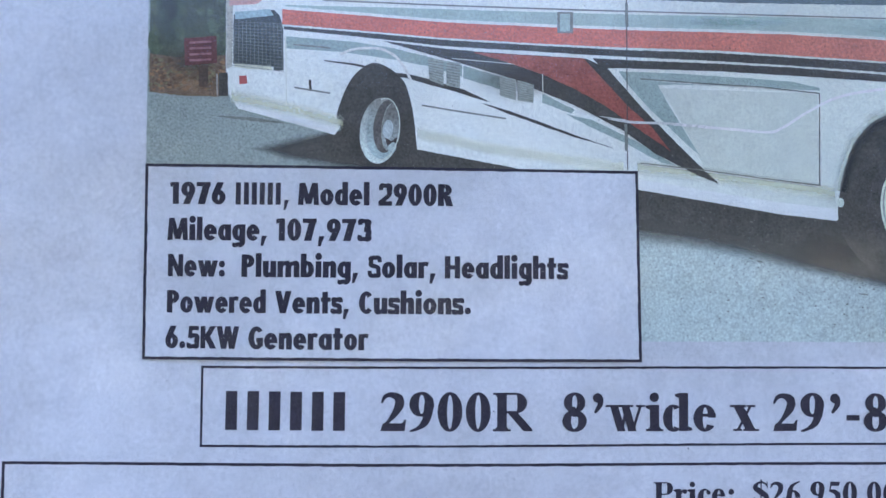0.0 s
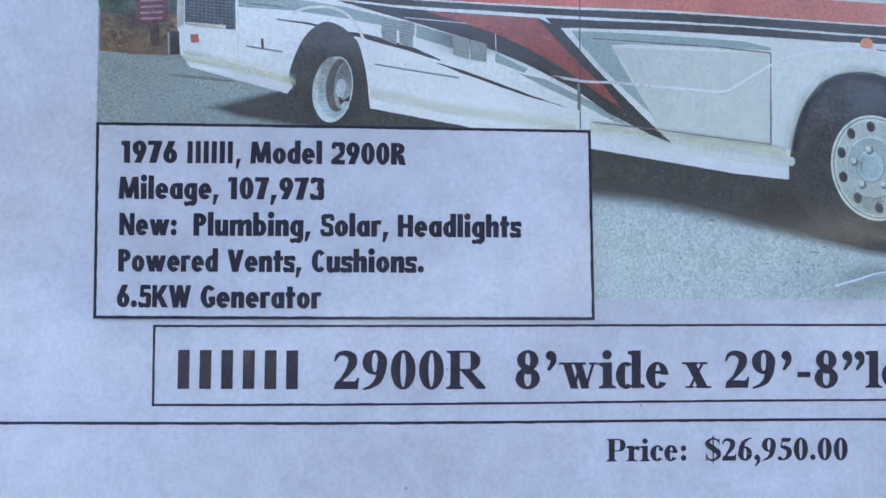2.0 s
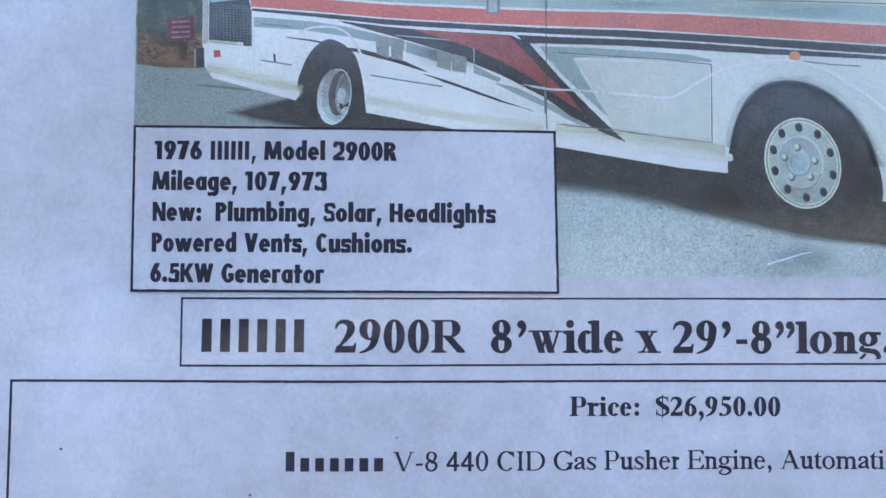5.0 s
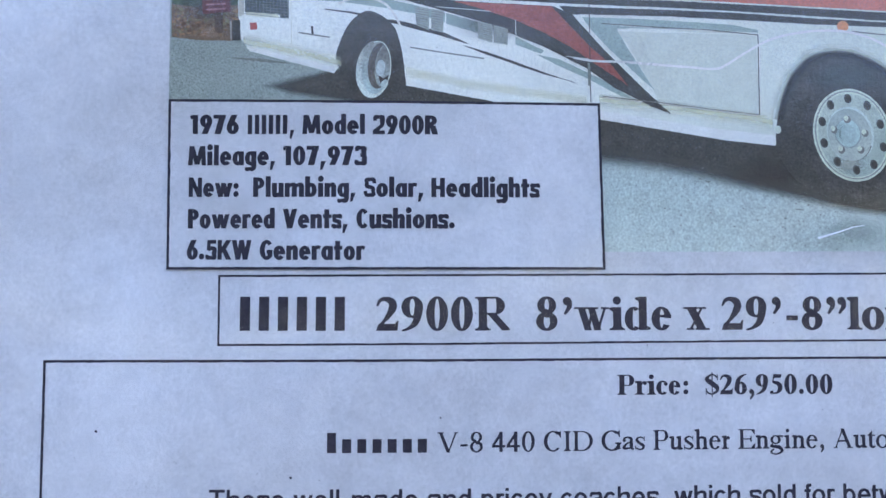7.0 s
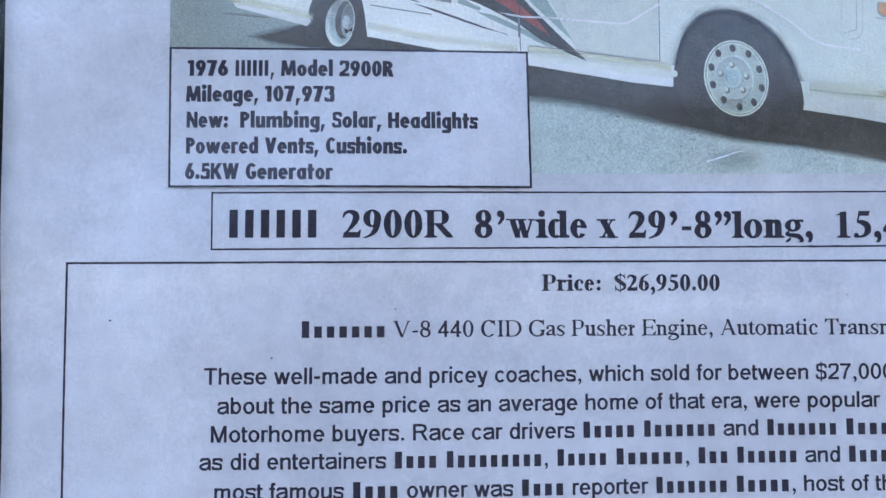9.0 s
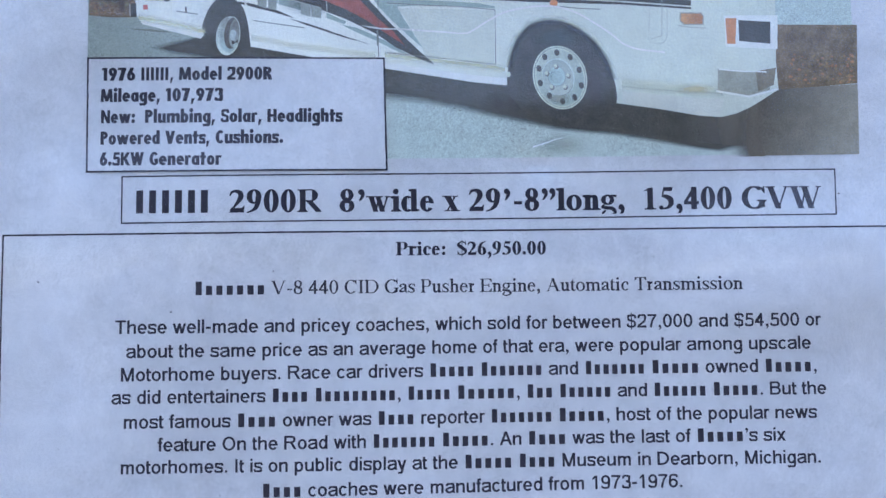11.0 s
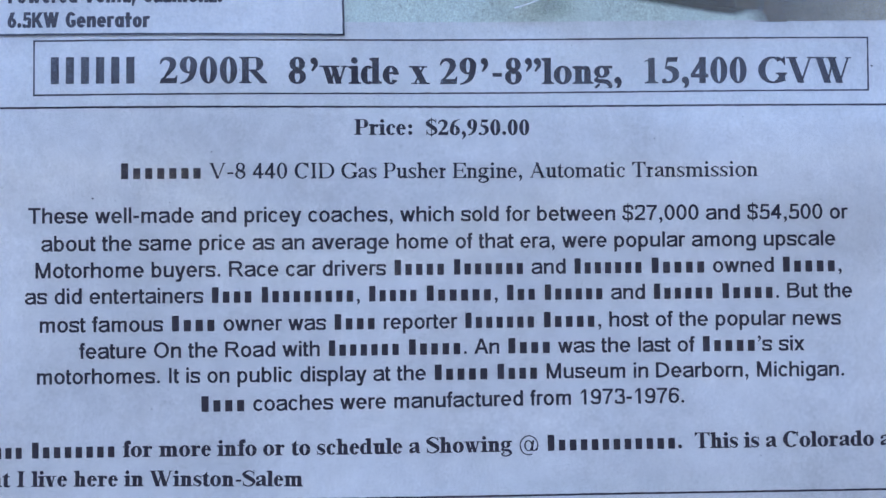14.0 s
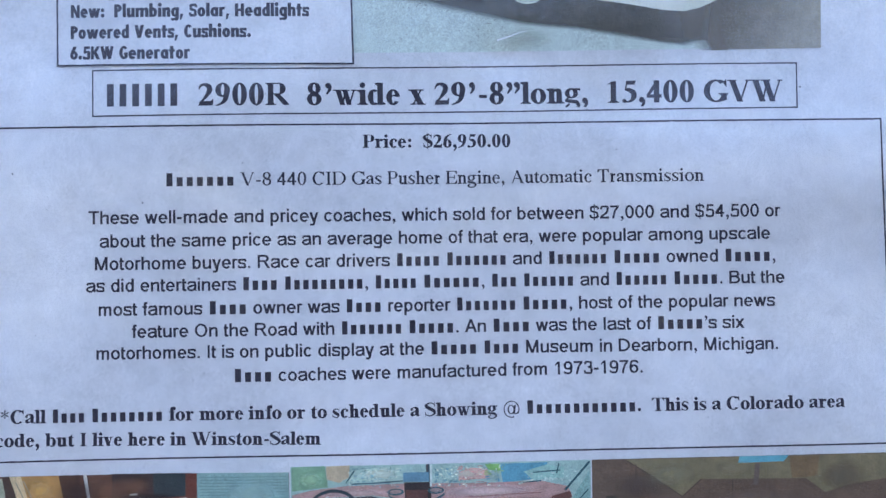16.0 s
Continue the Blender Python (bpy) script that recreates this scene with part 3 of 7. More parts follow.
        for k in range(6):
            a = radians(90 + 60 * k)
            c, d = Vector((math.cos(a), math.sin(a))), Vector((-math.sin(a), math.cos(a)))
            o = Vector((m, cap - 0.2))
            p.poly(*[tuple(o + c * x + d * y) for x, y in ((0.01, -0.01), (0.19, -0.045), (0.21, 0), (0.19, 0.045), (0.01, 0.01))])
    elif ch == "@":
        p.ring(m, 0.25, m - 0.06, 0.43, 0.055, 0.05, -35, 292)
        p.ring(m - 0.02, 0.24, 0.19, 0.235, 0.075, 0.05)
        p.slant(m + 0.12, 0.02, m + 0.19, 0.46, 0.085)
        p.curve([(m + 0.13, 0.05), (m + 0.24, 0.03), (w - 0.10, 0.16)], [0.07, 0.05, 0.04])
    return p.verts, p.faces


def plain_letter(ch, l, r, xh, cap, asc, low, tv, th, round_a=False):
    """One letter of the sans faces between l and r, with upright strokes tv and level strokes th thick."""
    p = Pen()
    m, W = (l + r) / 2, r - l
    a0, a1 = l + tv / 2, r - tv / 2

    def arch(x0, x1):
        p.curve([(x0, 0.60 * xh), (x0 + 0.30 * (x1 - x0), xh - 0.8 * th), (x0 + 0.58 * (x1 - x0), xh - 0.5 * th), (x1 - 0.04 * (x1 - x0), 0.84 * xh), (x1, 0.56 * xh)], [0.5 * tv, 0.9 * th, th, 0.97 * tv, tv])
        p.box(x1 - tv / 2, 0, x1 + tv / 2, 0.57 * xh)

    def bowl(y0, y1, x, right):
        cx = max(x, right - (y1 - y0) / 2 * 1.15)
        p.box(x, y1 - th, cx + 0.004, y1)
        p.box(x, y0, cx + 0.004, y0 + th)
        p.ring(cx, (y0 + y1) / 2, right - cx, (y1 - y0) / 2, tv, th, -90, 90)

    up = lambda x, y0, y1: p.box(x - tv / 2, y0, x + tv / 2, y1)
    oval_at = lambda y0, y1: p.ring(m, (y0 + y1) / 2, W / 2, (y1 - y0) / 2, tv, th)
    d = tv * 1.08
    if ch in ",.:’”":
        point_or_comma(p, ch, m, tv * 0.56, xh, asc)
    elif ch == "-":
        p.box(l, 0.42 * xh, r, 0.42 * xh + th * 1.1)
    elif ch in "o0O":
        oval_at(-0.012, {"o": xh, "0": cap, "O": cap}[ch] + 0.012)
    elif ch == "c":
        p.ring(m + 0.035 * W, xh / 2, 0.535 * W, xh / 2 + 0.012, tv, th, 38, 322)
    elif ch == "e":
        p.ring(m, xh / 2, W / 2, xh / 2 + 0.012, tv, th, 0, 322)
        p.box(l + 0.6 * tv, xh / 2 - 0.42 * th, r - 0.004, xh / 2 + 0.46 * th)
    elif ch == "a" and not round_a:
        p.box(a1 - tv / 2, 0.08 * xh, a1 + tv / 2, 0.70 * xh)
        p.poly((a1 - tv / 2, 0.12 * xh), (a1 - 0.2 * tv, 0), (r + 0.022, 0), (a1 + tv / 2, 0.16 * xh))
        p.curve([(l + 0.55 * th, 0.70 * xh), (l + 0.22 * W, 0.90 * xh), (m, xh - 0.47 * th), (a1 - 0.08 * W, 0.90 * xh), (a1, 0.66 * xh)], [th, th, th, tv, tv])
        p.curve([(a1, 0.585 * xh), (m, 0.535 * xh), (l + 0.75 * tv, 0.42 * xh), (l + 0.5 * tv, 0.27 * xh), (l + 0.28 * W, 0.45 * th), (m + 0.1 * W, 0.09 * xh), (a1, 0.34 * xh)], [0.8 * th, th, 0.95 * th, tv, th, th, 0.7 * th])
    elif ch in "abdpqg":
        oval_at(-0.012, xh + 0.012)
        left = ch in "bp"
        top = asc if ch in "bd" else xh
        bottom = low if ch in "pq" else 0
        if ch == "g":
            bottom = 0.1 * xh
            p.curve([(a1, 0.12 * xh), (a1, 0.35 * low), (a1 - 0.14 * W, 0.82 * low), (m, low + 0.48 * th), (l + 0.16 * W, 0.80 * low), (l + 0.05 * W + th / 2, 0.45 * low)], [tv, tv, th, th, th, th])
        up(a0 if left else a1, bottom, top)
    elif ch == "f":
        up(m - 0.02 * W, 0, asc - 0.10)
        p.curve([(m - 0.02 * W, asc - 0.12), (m + 0.04 * W, asc - 0.55 * th), (r, asc - 0.5 * th)], [tv, tv, th])
        p.box(l, xh - th, r - 0.02, xh)
    elif ch == "t":
        x = l + 0.45 * W if round_a else l + 0.38 * W
        up(x, 0.0 if round_a else 0.10, asc * 0.92)
        p.box(l, xh - th, r, xh)
        if not round_a:
            p.curve([(x, 0.13), (x + 0.10 * W, 0.48 * th), (r, 0.50 * th)], [tv, tv, th])
    elif ch in "nh":
        up(a0, 0, xh if ch == "n" else asc)
        arch(a0, a1)
    elif ch == "m":
        up(a0, 0, xh)
        arch(a0, m)
        arch(m, a1)
    elif ch == "u":
        up(a0, 0.42 * xh, xh)
        up(a1, 0, xh)
        p.curve([(a0, 0.44 * xh), (a0 + 0.04 * W, 0.16 * xh), (a0 + 0.42 * (a1 - a0), 0.5 * th), (a1 - 0.28 * (a1 - a0), 0.8 * th), (a1, 0.40 * xh)], [tv, 0.97 * tv, th, 0.9 * th, 0.5 * tv])
    elif ch == "r":
        up(a0, 0, xh)
        p.curve([(a0, 0.60 * xh), (a0 + 0.30 * W, 0.90 * xh), (r, xh - 0.55 * th)], [0.5 * tv, 0.9 * th, th])
    elif ch in "il":
        up(m, 0, xh if ch == "i" else asc)
        if ch == "i" and round_a:
            p.dot(m, asc - 0.45 * tv, 0.58 * tv)
        elif ch == "i":
            up(m, asc - th * 1.05, asc)
    elif ch in "sS":
        H = xh if ch == "s" else cap
        e = 0.5 * th
        p.curve([(r - 0.03 * W - e * 0.4, 0.70 * H), (r - 0.14 * W, 0.89 * H), (m, H - e), (l + 0.16 * W, 0.88 * H), (l + 0.05 * W + e, 0.715 * H), (l + 0.20 * W, 0.575 * H), (r - 0.22 * W, 0.455 * H), (r - 0.03 * W - e, 0.28 * H), (r - 0.16 * W, 0.12 * H), (m, e), (l + 0.14 * W, 0.12 * H), (l + 0.02 * W + e * 0.4, 0.31 * H)], th * 1.02)
    elif ch in "vy":
        p.slant(a0, xh, m, 0, d)
        p.slant(m, 0, a1, xh, d)
        if ch == "y":
            p.curve([(m + 0.10 * W, 0.15 * xh), (m - 0.04 * W, 0.6 * low), (m - 0.18 * W, low + 0.55 * th), (l + 0.06 * W, low + 0.5 * th)], [tv, tv, th, th])
    elif ch in "wW":
        H = xh if ch == "w" else cap
        for x, y in ((0, 0.26), (0.5, 0.26), (0.5, 0.74), (1, 0.74)):
            p.slant(a0 + (a1 - a0) * x, H, a0 + (a1 - a0) * y, 0, d * 0.98)
    elif ch == "x":
        p.slant(a0, 0, a1, xh, d * 1.12)
        p.slant(a0, xh, a1, 0, d * 1.12)
    elif ch in "TIHE":
        if ch in "TI":
            up(m, 0, cap)
        if ch == "T":
            p.box(l, cap - th, r, cap)
        if ch == "H":
            up(a0, 0, cap)
            up(a1, 0, cap)
            p.box(a0, 0.5 * cap - th / 2, a1, 0.5 * cap + th / 2)
    elif ch == "M":
        lean = 0.06 * W if round_a else 0
        p.slant(a0, 0, a0 + lean, cap, tv)
        p.slant(a1, 0, a1 - lean, cap, tv)
        p.slant(a0 + lean + 0.08 * tv, cap, m, 0 if not round_a else 0.05, d)
        p.slant(a1 - lean - 0.08 * tv, cap, m, 0 if not round_a else 0.05, d)
    elif ch == "N":
        up(a0, 0, cap)
        up(a1, 0, cap)
        p.slant(a0, cap, a1, 0, d)
    elif ch in "AV":
        y0, y1 = (0, cap) if ch == "A" else (cap, 0)
        p.slant(a0, y0, m, y1, d)
        p.slant(a1, y0, m, y1, d)
        if ch == "A":
            p.box(l + 0.24 * W, 0.27 * cap, r - 0.24 * W, 0.27 * cap + th)
    elif ch in "RPBD":
        up(a0, 0, cap)
        bowl({"R": 0.45, "P": 0.42, "B": 0.49, "D": 0.0}[ch] * cap, cap, a0, r - (0.05 * W if ch in "RB" else 0))
        if ch == "B":
            bowl(0, 0.49 * cap + th * 0.9, a0, r)
        if ch == "R":
            p.slant(m + 0.10 * W, 0.47 * cap, a1 + 0.02 * W, 0, d * 1.08)
    elif ch in "CG":
        p.ring(m + 0.05 * W, cap / 2, 0.55 * W, cap / 2 + 0.012, tv, th, 42, 318)
        if ch == "G":
            p.box(m + 0.04 * W, 0.5 * cap - th, r, 0.5 * cap)
            p.box(r - tv * 0.95, 0.12 * cap, r, 0.5 * cap)
    elif ch == "K":
        up(a0, 0, cap)
        p.slant(a0 + 0.35 * tv, 0.36 * cap, a1, cap, d * 1.1)
        p.slant(a0 + 0.9 * tv, 0.52 * cap, a1 + 0.02 * W, 0, d * 1.15)
    elif ch == "1":
        x = m + 0.10 * W
        up(x, 0, cap)
        p.poly((x - tv / 2, cap), (x - tv / 2 - 0.14, cap - 0.15), (x - tv / 2 - 0.14, cap - 0.15 - th), (x - tv / 2, cap - 0.03 - th)) if not round_a else p.poly((x - tv / 2, cap), (x - tv / 2 - 0.14, cap - 0.05), (x - tv / 2 - 0.11, cap - 0.24), (x - tv / 2, cap - 0.20))
    elif ch == "2":
        p.curve([(l + 0.05 * W + th / 2, 0.70 * cap), (l + 0.20 * W, 0.90 * cap), (m, cap - th / 2), (r - 0.16 * W, 0.90 * cap), (a1, 0.72 * cap), (r - 0.24 * W, 0.48 * cap), (l + 0.22 * W, 0.18 * cap), (l + 0.1 * W, 0.5 * th)], [th, th, th, th, tv, th * 1.05, th, th])
        p.box(l, 0, r, th)
    elif ch == "3":
        p.curve([(l + 0.06 * W + th / 2, 0.73 * cap), (l + 0.22 * W, 0.91 * cap), (m, cap - th / 2), (r - 0.15 * W, 0.88 * cap), (a1 - 0.05 * W, 0.74 * cap), (r - 0.2 * W, 0.58 * cap), (m - 0.02 * W, 0.53 * cap)], [th, th, th, th, tv, th, th])
        p.curve([(m, 0.53 * cap), (r - 0.14 * W, 0.45 * cap), (a1, 0.28 * cap), (r - 0.16 * W, 0.09 * cap), (m, th / 2), (l + 0.17 * W, 0.10 * cap), (l + 0.03 * W + th / 2, 0.27 * cap)], [th, th, tv, th, th, th, th])
    elif ch == "4":
        x = r - 0.30 * W
        up(x, 0, cap)
        p.box(l, 0.24 * cap, r, 0.24 * cap + th)
        p.poly((l, 0.25 * cap), (l, 0.25 * cap + th * 1.1), (x - tv * 0.3, cap), (x + tv / 2, cap), (x, cap - 0.16), (l + 0.16, 0.25 * cap))
    elif ch == "5":
        p.box(l + 0.18 * W, cap - th, r - 0.06 * W, cap)
        p.slant(l + 0.11 * W + th / 2, 0.47 * cap, l + 0.18 * W + th / 2, cap, th)
        p.curve([(l + 0.09 * W + th / 2, 0.50 * cap), (m - 0.02 * W, 0.635 * cap - th * 0.3), (r - 0.15 * W, 0.53 * cap), (a1, 0.33 * cap), (r - 0.17 * W, 0.11 * cap), (m - 0.03 * W, th / 2), (l + 0.16 * W, 0.10 * cap), (l + 0.02 * W + th / 2, 0.25 * cap)], [th, th, th, tv, th, th, th, th])
    elif ch in "69":
        flip = lambda pts: [(l + r - x, cap - y) for x, y in pts] if ch == "9" else pts
        cy = 0.325 * cap if ch == "6" else 0.675 * cap
        p.ring(m, cy, W / 2, 0.335 * cap, tv, th)
        if round_a:
            p.slant(*[v for q in flip([(a0 + 0.02 * W, 0.42 * cap), (m + 0.12 * W, cap)]) for v in q], d * 1.05)
        else:
            p.curve(flip([(a0, 0.32 * cap), (a0 + 0.01 * W, 0.60 * cap), (l + 0.24 * W, 0.88 * cap), (m + 0.06 * W, cap - th / 2), (r - 0.14 * W, 0.88 * cap), (r - 0.07 * W, 0.76 * cap)]), [tv, tv, th, th, th, th])
    elif ch == "7":
        p.box(l, cap - th, r, cap)
        if round_a:
            p.slant(l + 0.36 * W, 0, r - 0.55 * tv, cap, d * 1.1)
        else:
            p.curve([(r - 0.5 * th, cap - th * 0.8), (m + 0.06 * W, 0.55 * cap), (l + 0.34 * W, 0)], [th, th, tv])
    elif ch == "$":
        p.verts, p.faces = plain_letter("S", l, r, xh, cap, asc, low, tv, th)
        p.layer = 3
        p.box(m - 0.028, -0.10, m + 0.028, cap + 0.08)
    return p.verts, p.faces


FACES = {
    # widths, cap height, x-height, ascender
    "sans": (SANS, 0.722, 0.525, 0.722),
    "serif": (SERIF, 0.662, 0.452, 0.683),
    "serif_bold": (BOLD, 0.676, 0.464, 0.676),
}
# ink edges of the sans letters, as shares of the space that each takes
BEARING = {"i": 0.0, "l": 0.0, "f": 0.02, "t": 0.03, "r": 0.13, "a": 0.045, "c": 0.045, "s": 0.05, "v": 0.015, "w": 0.01, "y": 0.015, "x": 0.015, "A": 0.0, "T": 0.03, "1": 0.10, "-": 0.1, "I": 0.0, "M": 0.085}
FLAT = {}


def letter(ch, face):
    """Triangles of one letter in a face, in ems, from the start of its advance."""
    if (ch, face) not in FLAT:
        wide, cap, xh, asc = FACES[face]
        w = wide[ch] / 1000
        if face == "sans":
            edge = BEARING.get(ch, 0.055 if ch not in "bdhmnpqug" else 0.08) * w
            right = 0.0 if ch in "rf" else edge
            FLAT[ch, face] = plain_letter(ch, edge, w - right, xh, cap, asc, -0.21, 0.126, 0.108)
        else:
            FLAT[ch, face] = serif_letter(ch, w, cap, xh, asc, face == "serif_bold")
    return FLAT[ch, face]


def split_bars(text):
    """Letters, and (width,) for each barred word written as [width in ems]."""
    out, i = [], 0
    while i < len(text):
        if text[i] == "[":
            j = text.index("]", i)
            out.append((float(text[i + 1:j]),))
            i = j + 1
        else:
            out.append(text[i])
            i += 1
    return out


def word_bars(width, pitch, xh, cap):
    """Plain upright bars that stand in for a word: (left, right, height), the first as high as a capital."""
    n = max(2, round(width / pitch))
    step = width / n
    return [(k * step + 0.2 * step, (k + 1) * step - 0.2 * step, cap if k == 0 else xh) for k in range(n)]


def place_line(verts, faces, start, end, em, pieces, face, h, blocks=0, floor=-1.0):
    """Sets pieces from start to end (ends of the baseline, in page units); what hangs below floor is cut off."""
    wide, cap, xh = FACES[face][:3]
    total = sum(p[0] if isinstance(p, tuple) else wide[p] / 1000 for p in pieces)
    a, b = Vector(start), Vector(end)
    along = (b - a).normalized()
    up = Vector((along.y, -along.x))
    kx = (b - a).length / total
    em = em or kx
    x = 0.0
    for p in pieces:
        if isinstance(p, tuple):
            bars = word_bars(p[0], 0.5 if face == "sans" else 0.46, xh, cap)
            if blocks:
                step = p[0] / blocks
                bars = [(k * step + l * step, k * step + r * step, cap) for k in range(blocks) for l, r in ((0.10, 0.37), (0.60, 0.87))]
            for l, r, high in bars:
                k = len(verts)
                verts += [(a + along * (x + qx) * kx + up * qy * em, h) for qx, qy in ((l, 0), (r, 0), (r, high), (l, high))]
                faces += [(k, k + 1, k + 2), (k, k + 2, k + 3)]
            x += p[0]
            continue
        if p != " ":
            k = len(verts)
            vs, fs = letter(p, face)
            verts += [(a + along * (x + q[0]) * kx + up * max(q[1], floor) * em, h + q[2] * 0.003) for q in vs]
            faces += [tuple(i + k for i in f) for f in fs]
        x += wide[p] / 1000


def finish_text(verts, faces, parent, label, material):
    me = bpy.data.meshes.new("text_line")
    me.from_pydata([at_page(p.x + ROUGH.uniform(-0.018, 0.018), p.y + ROUGH.uniform(-0.018, 0.018), h) for p, h in verts], [], faces)
    me.materials.append(material)
    ob = new("text_line", me)
    ob.parent = parent
    return tagged(ob, label=label)


def text_line(text, ends, face, parent, label="", h=0.06, blocks=0, material=None, floor=-1.0):
    """A line of text; bars stand in it as [width in ems]. Runs parted by | start at the given points, the last ends at the last point."""
    verts, faces = [], []
    runs = [split_bars(r) for r in text.split("|")]
    wide = FACES[face][0]
    em = (Vector(ends[-1]) - Vector(ends[0])).length / sum(p[0] if isinstance(p, tuple) else wide[p] / 1000 for r in runs for p in r)
    for run, a, b in zip(runs, ends, ends[1:]):
        place_line(verts, faces, a, b, em, run, face, h, blocks, floor)
    return finish_text(verts, faces, parent, label, material or INK)


HEAVY = {"m": 1.06, "w": 1.02, "i": 0.31, "l": 0.29, "r": 0.47, "t": 0.47, "s": 0.50, "c": 0.54, "1": 0.46, "M": 1.0, "W": 1.12, "K": 0.76, "P": 0.62, ",": 0.34, ".": 0.32, ":": 0.32, "e": 0.64, "R": 0.68, "S": 0.58, "N": 0.78, "V": 0.78, "C": 0.64, "G": 0.70, "H": 0.76}


def block_words(words, base, em, parent, label=""):
    """A line of heavy condensed sans: (word, left, right) in page units, base the two ends of the baseline."""
    verts, faces = [], []
    a, b = Vector(base[0]), Vector(base[1])
    v_at = lambda u: a.y + (b.y - a.y) * (u - a.x) / (b.x - a.x)
    for word, left, right in words:
        if word == "#":
            for n in range(3):
                step = (right - left) / 3
                for l, r in ((0.08, 0.40), (0.58, 0.90)):
                    k = len(verts)
                    verts += [(Vector((left + (n + x) * step, v_at(left) - y * em)), 0.35) for x, y in ((l, 0), (r, 0), (r, 1), (l, 1))]
                    faces += [(k, k + 1, k + 2), (k, k + 2, k + 3)]
            continue
        size = lambda ch: HEAVY.get(ch, 0.72 if ch.isupper() else 0.64)
        gap = 0.055
        k1 = (right - left) / (sum(size(ch) for ch in word) + gap * (len(word) - 1))
        x = 0.0
        for ch in word:
            k = len(verts)
            if ch == ",":
                vs, fs = [(0.0, -0.24, 0), (0.13, -0.24, 0), (0.31, 0.22, 0), (0.05, 0.22, 0)], [(0, 1, 2), (0, 2, 3)]
            else:
                vs, fs = plain_letter(ch, 0.0, size(ch), 0.72, 1.0, 1.06, -0.27, 0.278 if ch not in "MNWKw" else 0.25, 0.198, True)
            verts += [(Vector((left + (x + q[0]) * k1, v_at(left + (x + q[0]) * k1) - q[1] * em)), 0.35 + 0.003 * q[2]) for q in vs]
            faces += [tuple(i + k for i in f) for f in fs]
            x += size(ch) + gap
    return finish_text(verts, faces, parent, label, INK)


def box_frame(name, corners, line, parent, label, h=0.05):
    """A printed outline of four thin uneven lines, mitred at the corners, in one mesh."""
    bm = bmesh.new()
    c = [Vector(p) for p in corners]
    mid = sum(c, Vector((0, 0))) / len(c)
    inward = [Vector((line if p.x < mid.x else -line, line if p.y < mid.y else -line)) for p in c]
    for i in range(4):
        j = (i + 1) % 4
        n = max(2, int((c[j] - c[i]).length / 0.7))
        rows = []
        for k in range(n + 1):
            f = k / n
            p, w = c[i].lerp(c[j], f), inward[i].lerp(inward[j], f)
            w = Vector((math.copysign(line, w.x) if k in (0, n) else 0, math.copysign(line, w.y) if k in (0, n) else 0))
            if k not in (0, n):
                across = (c[j] - c[i]).normalized().orthogonal()
                w = across * line * (1 if across.dot(mid - p) > 0 else -1)
                r = across * ROUGH.uniform(-0.012, 0.012)
                p, w = p + r, w * ROUGH.uniform(0.88, 1.1)
            rows.append((bm.verts.new((*p, 0)), bm.verts.new((*(p + w), 0))))
        for p, q in zip(rows, rows[1:]):
            bm.faces.new((p[0], p[1], q[1], q[0]))
    return part(name, lay(bm, h), INK, parent, label)


# ---- the place: window, wall and ground ----
def plain_box(name, low, high, material, label, bevel=0.0):
    bm = bmesh.new()
    bmesh.ops.create_cube(bm, size=1)
    for p in bm.verts:
        p.co = Vector([low[i] + (p.co[i] + 0.5) * (high[i] - low[i]) for i in range(3)])
    if bevel:
        bmesh.ops.bevel(bm, geom=bm.edges[:], offset=bevel, segments=2, affect="EDGES")
    ob = part(name, bm, material, None, label, "structure")
    return ob


m, nt, b = nodes_of("painted_panel", (0.125, 0.175, 0.160), 0.32)
tint(nt, b, (0.125, 0.175, 0.160), times(nt, spread(nt, grain(nt, 8, 4), 0.92, 1.06), spread(nt, grain(nt, 300, 3), 0.95, 1.04)))
relief(nt, b, grain(nt, 60, 3), 0.15, 0.0008)
PANEL = m
m, nt, b = nodes_of("black_vinyl", (0.006, 0.008, 0.009), 0.6)
tint(nt, b, (0.006, 0.008, 0.009), times(nt, spread(nt, grain(nt, 90, 4), 0.6, 1.5), spread(nt, grain(nt, 1500, 3), 0.8, 1.2)))
relief(nt, b, grain(nt, 240, 4, 0.7), 0.5, 0.0006)
b.inputs["Specular IOR Level"].default_value = 0.12
VINYL = m
m, nt, b = nodes_of("asphalt", (0.06, 0.06, 0.06), 0.9)
tint(nt, b, (0.06, 0.06, 0.06), times(nt, spread(nt, grain(nt, 150, 3), 0.7, 1.3), spread(nt, grain(nt, 1.2, 3), 0.85, 1.15)))
relief(nt, b, grain(nt, 200, 2), 0.4, 0.004)
ASPHALT = m

plain_box("wall_front", (-4.0, 0.0026, 0.0), (4.0, 0.06, 2.9), PANEL, "smooth grey-green painted wall panel", 0.001)
bm = bmesh.new()
bmesh.ops.create_grid(bm, x_segments=4, y_segments=4, size=3000)
part("ground", bm, ASPHALT, None, "grey asphalt ground", "structure")

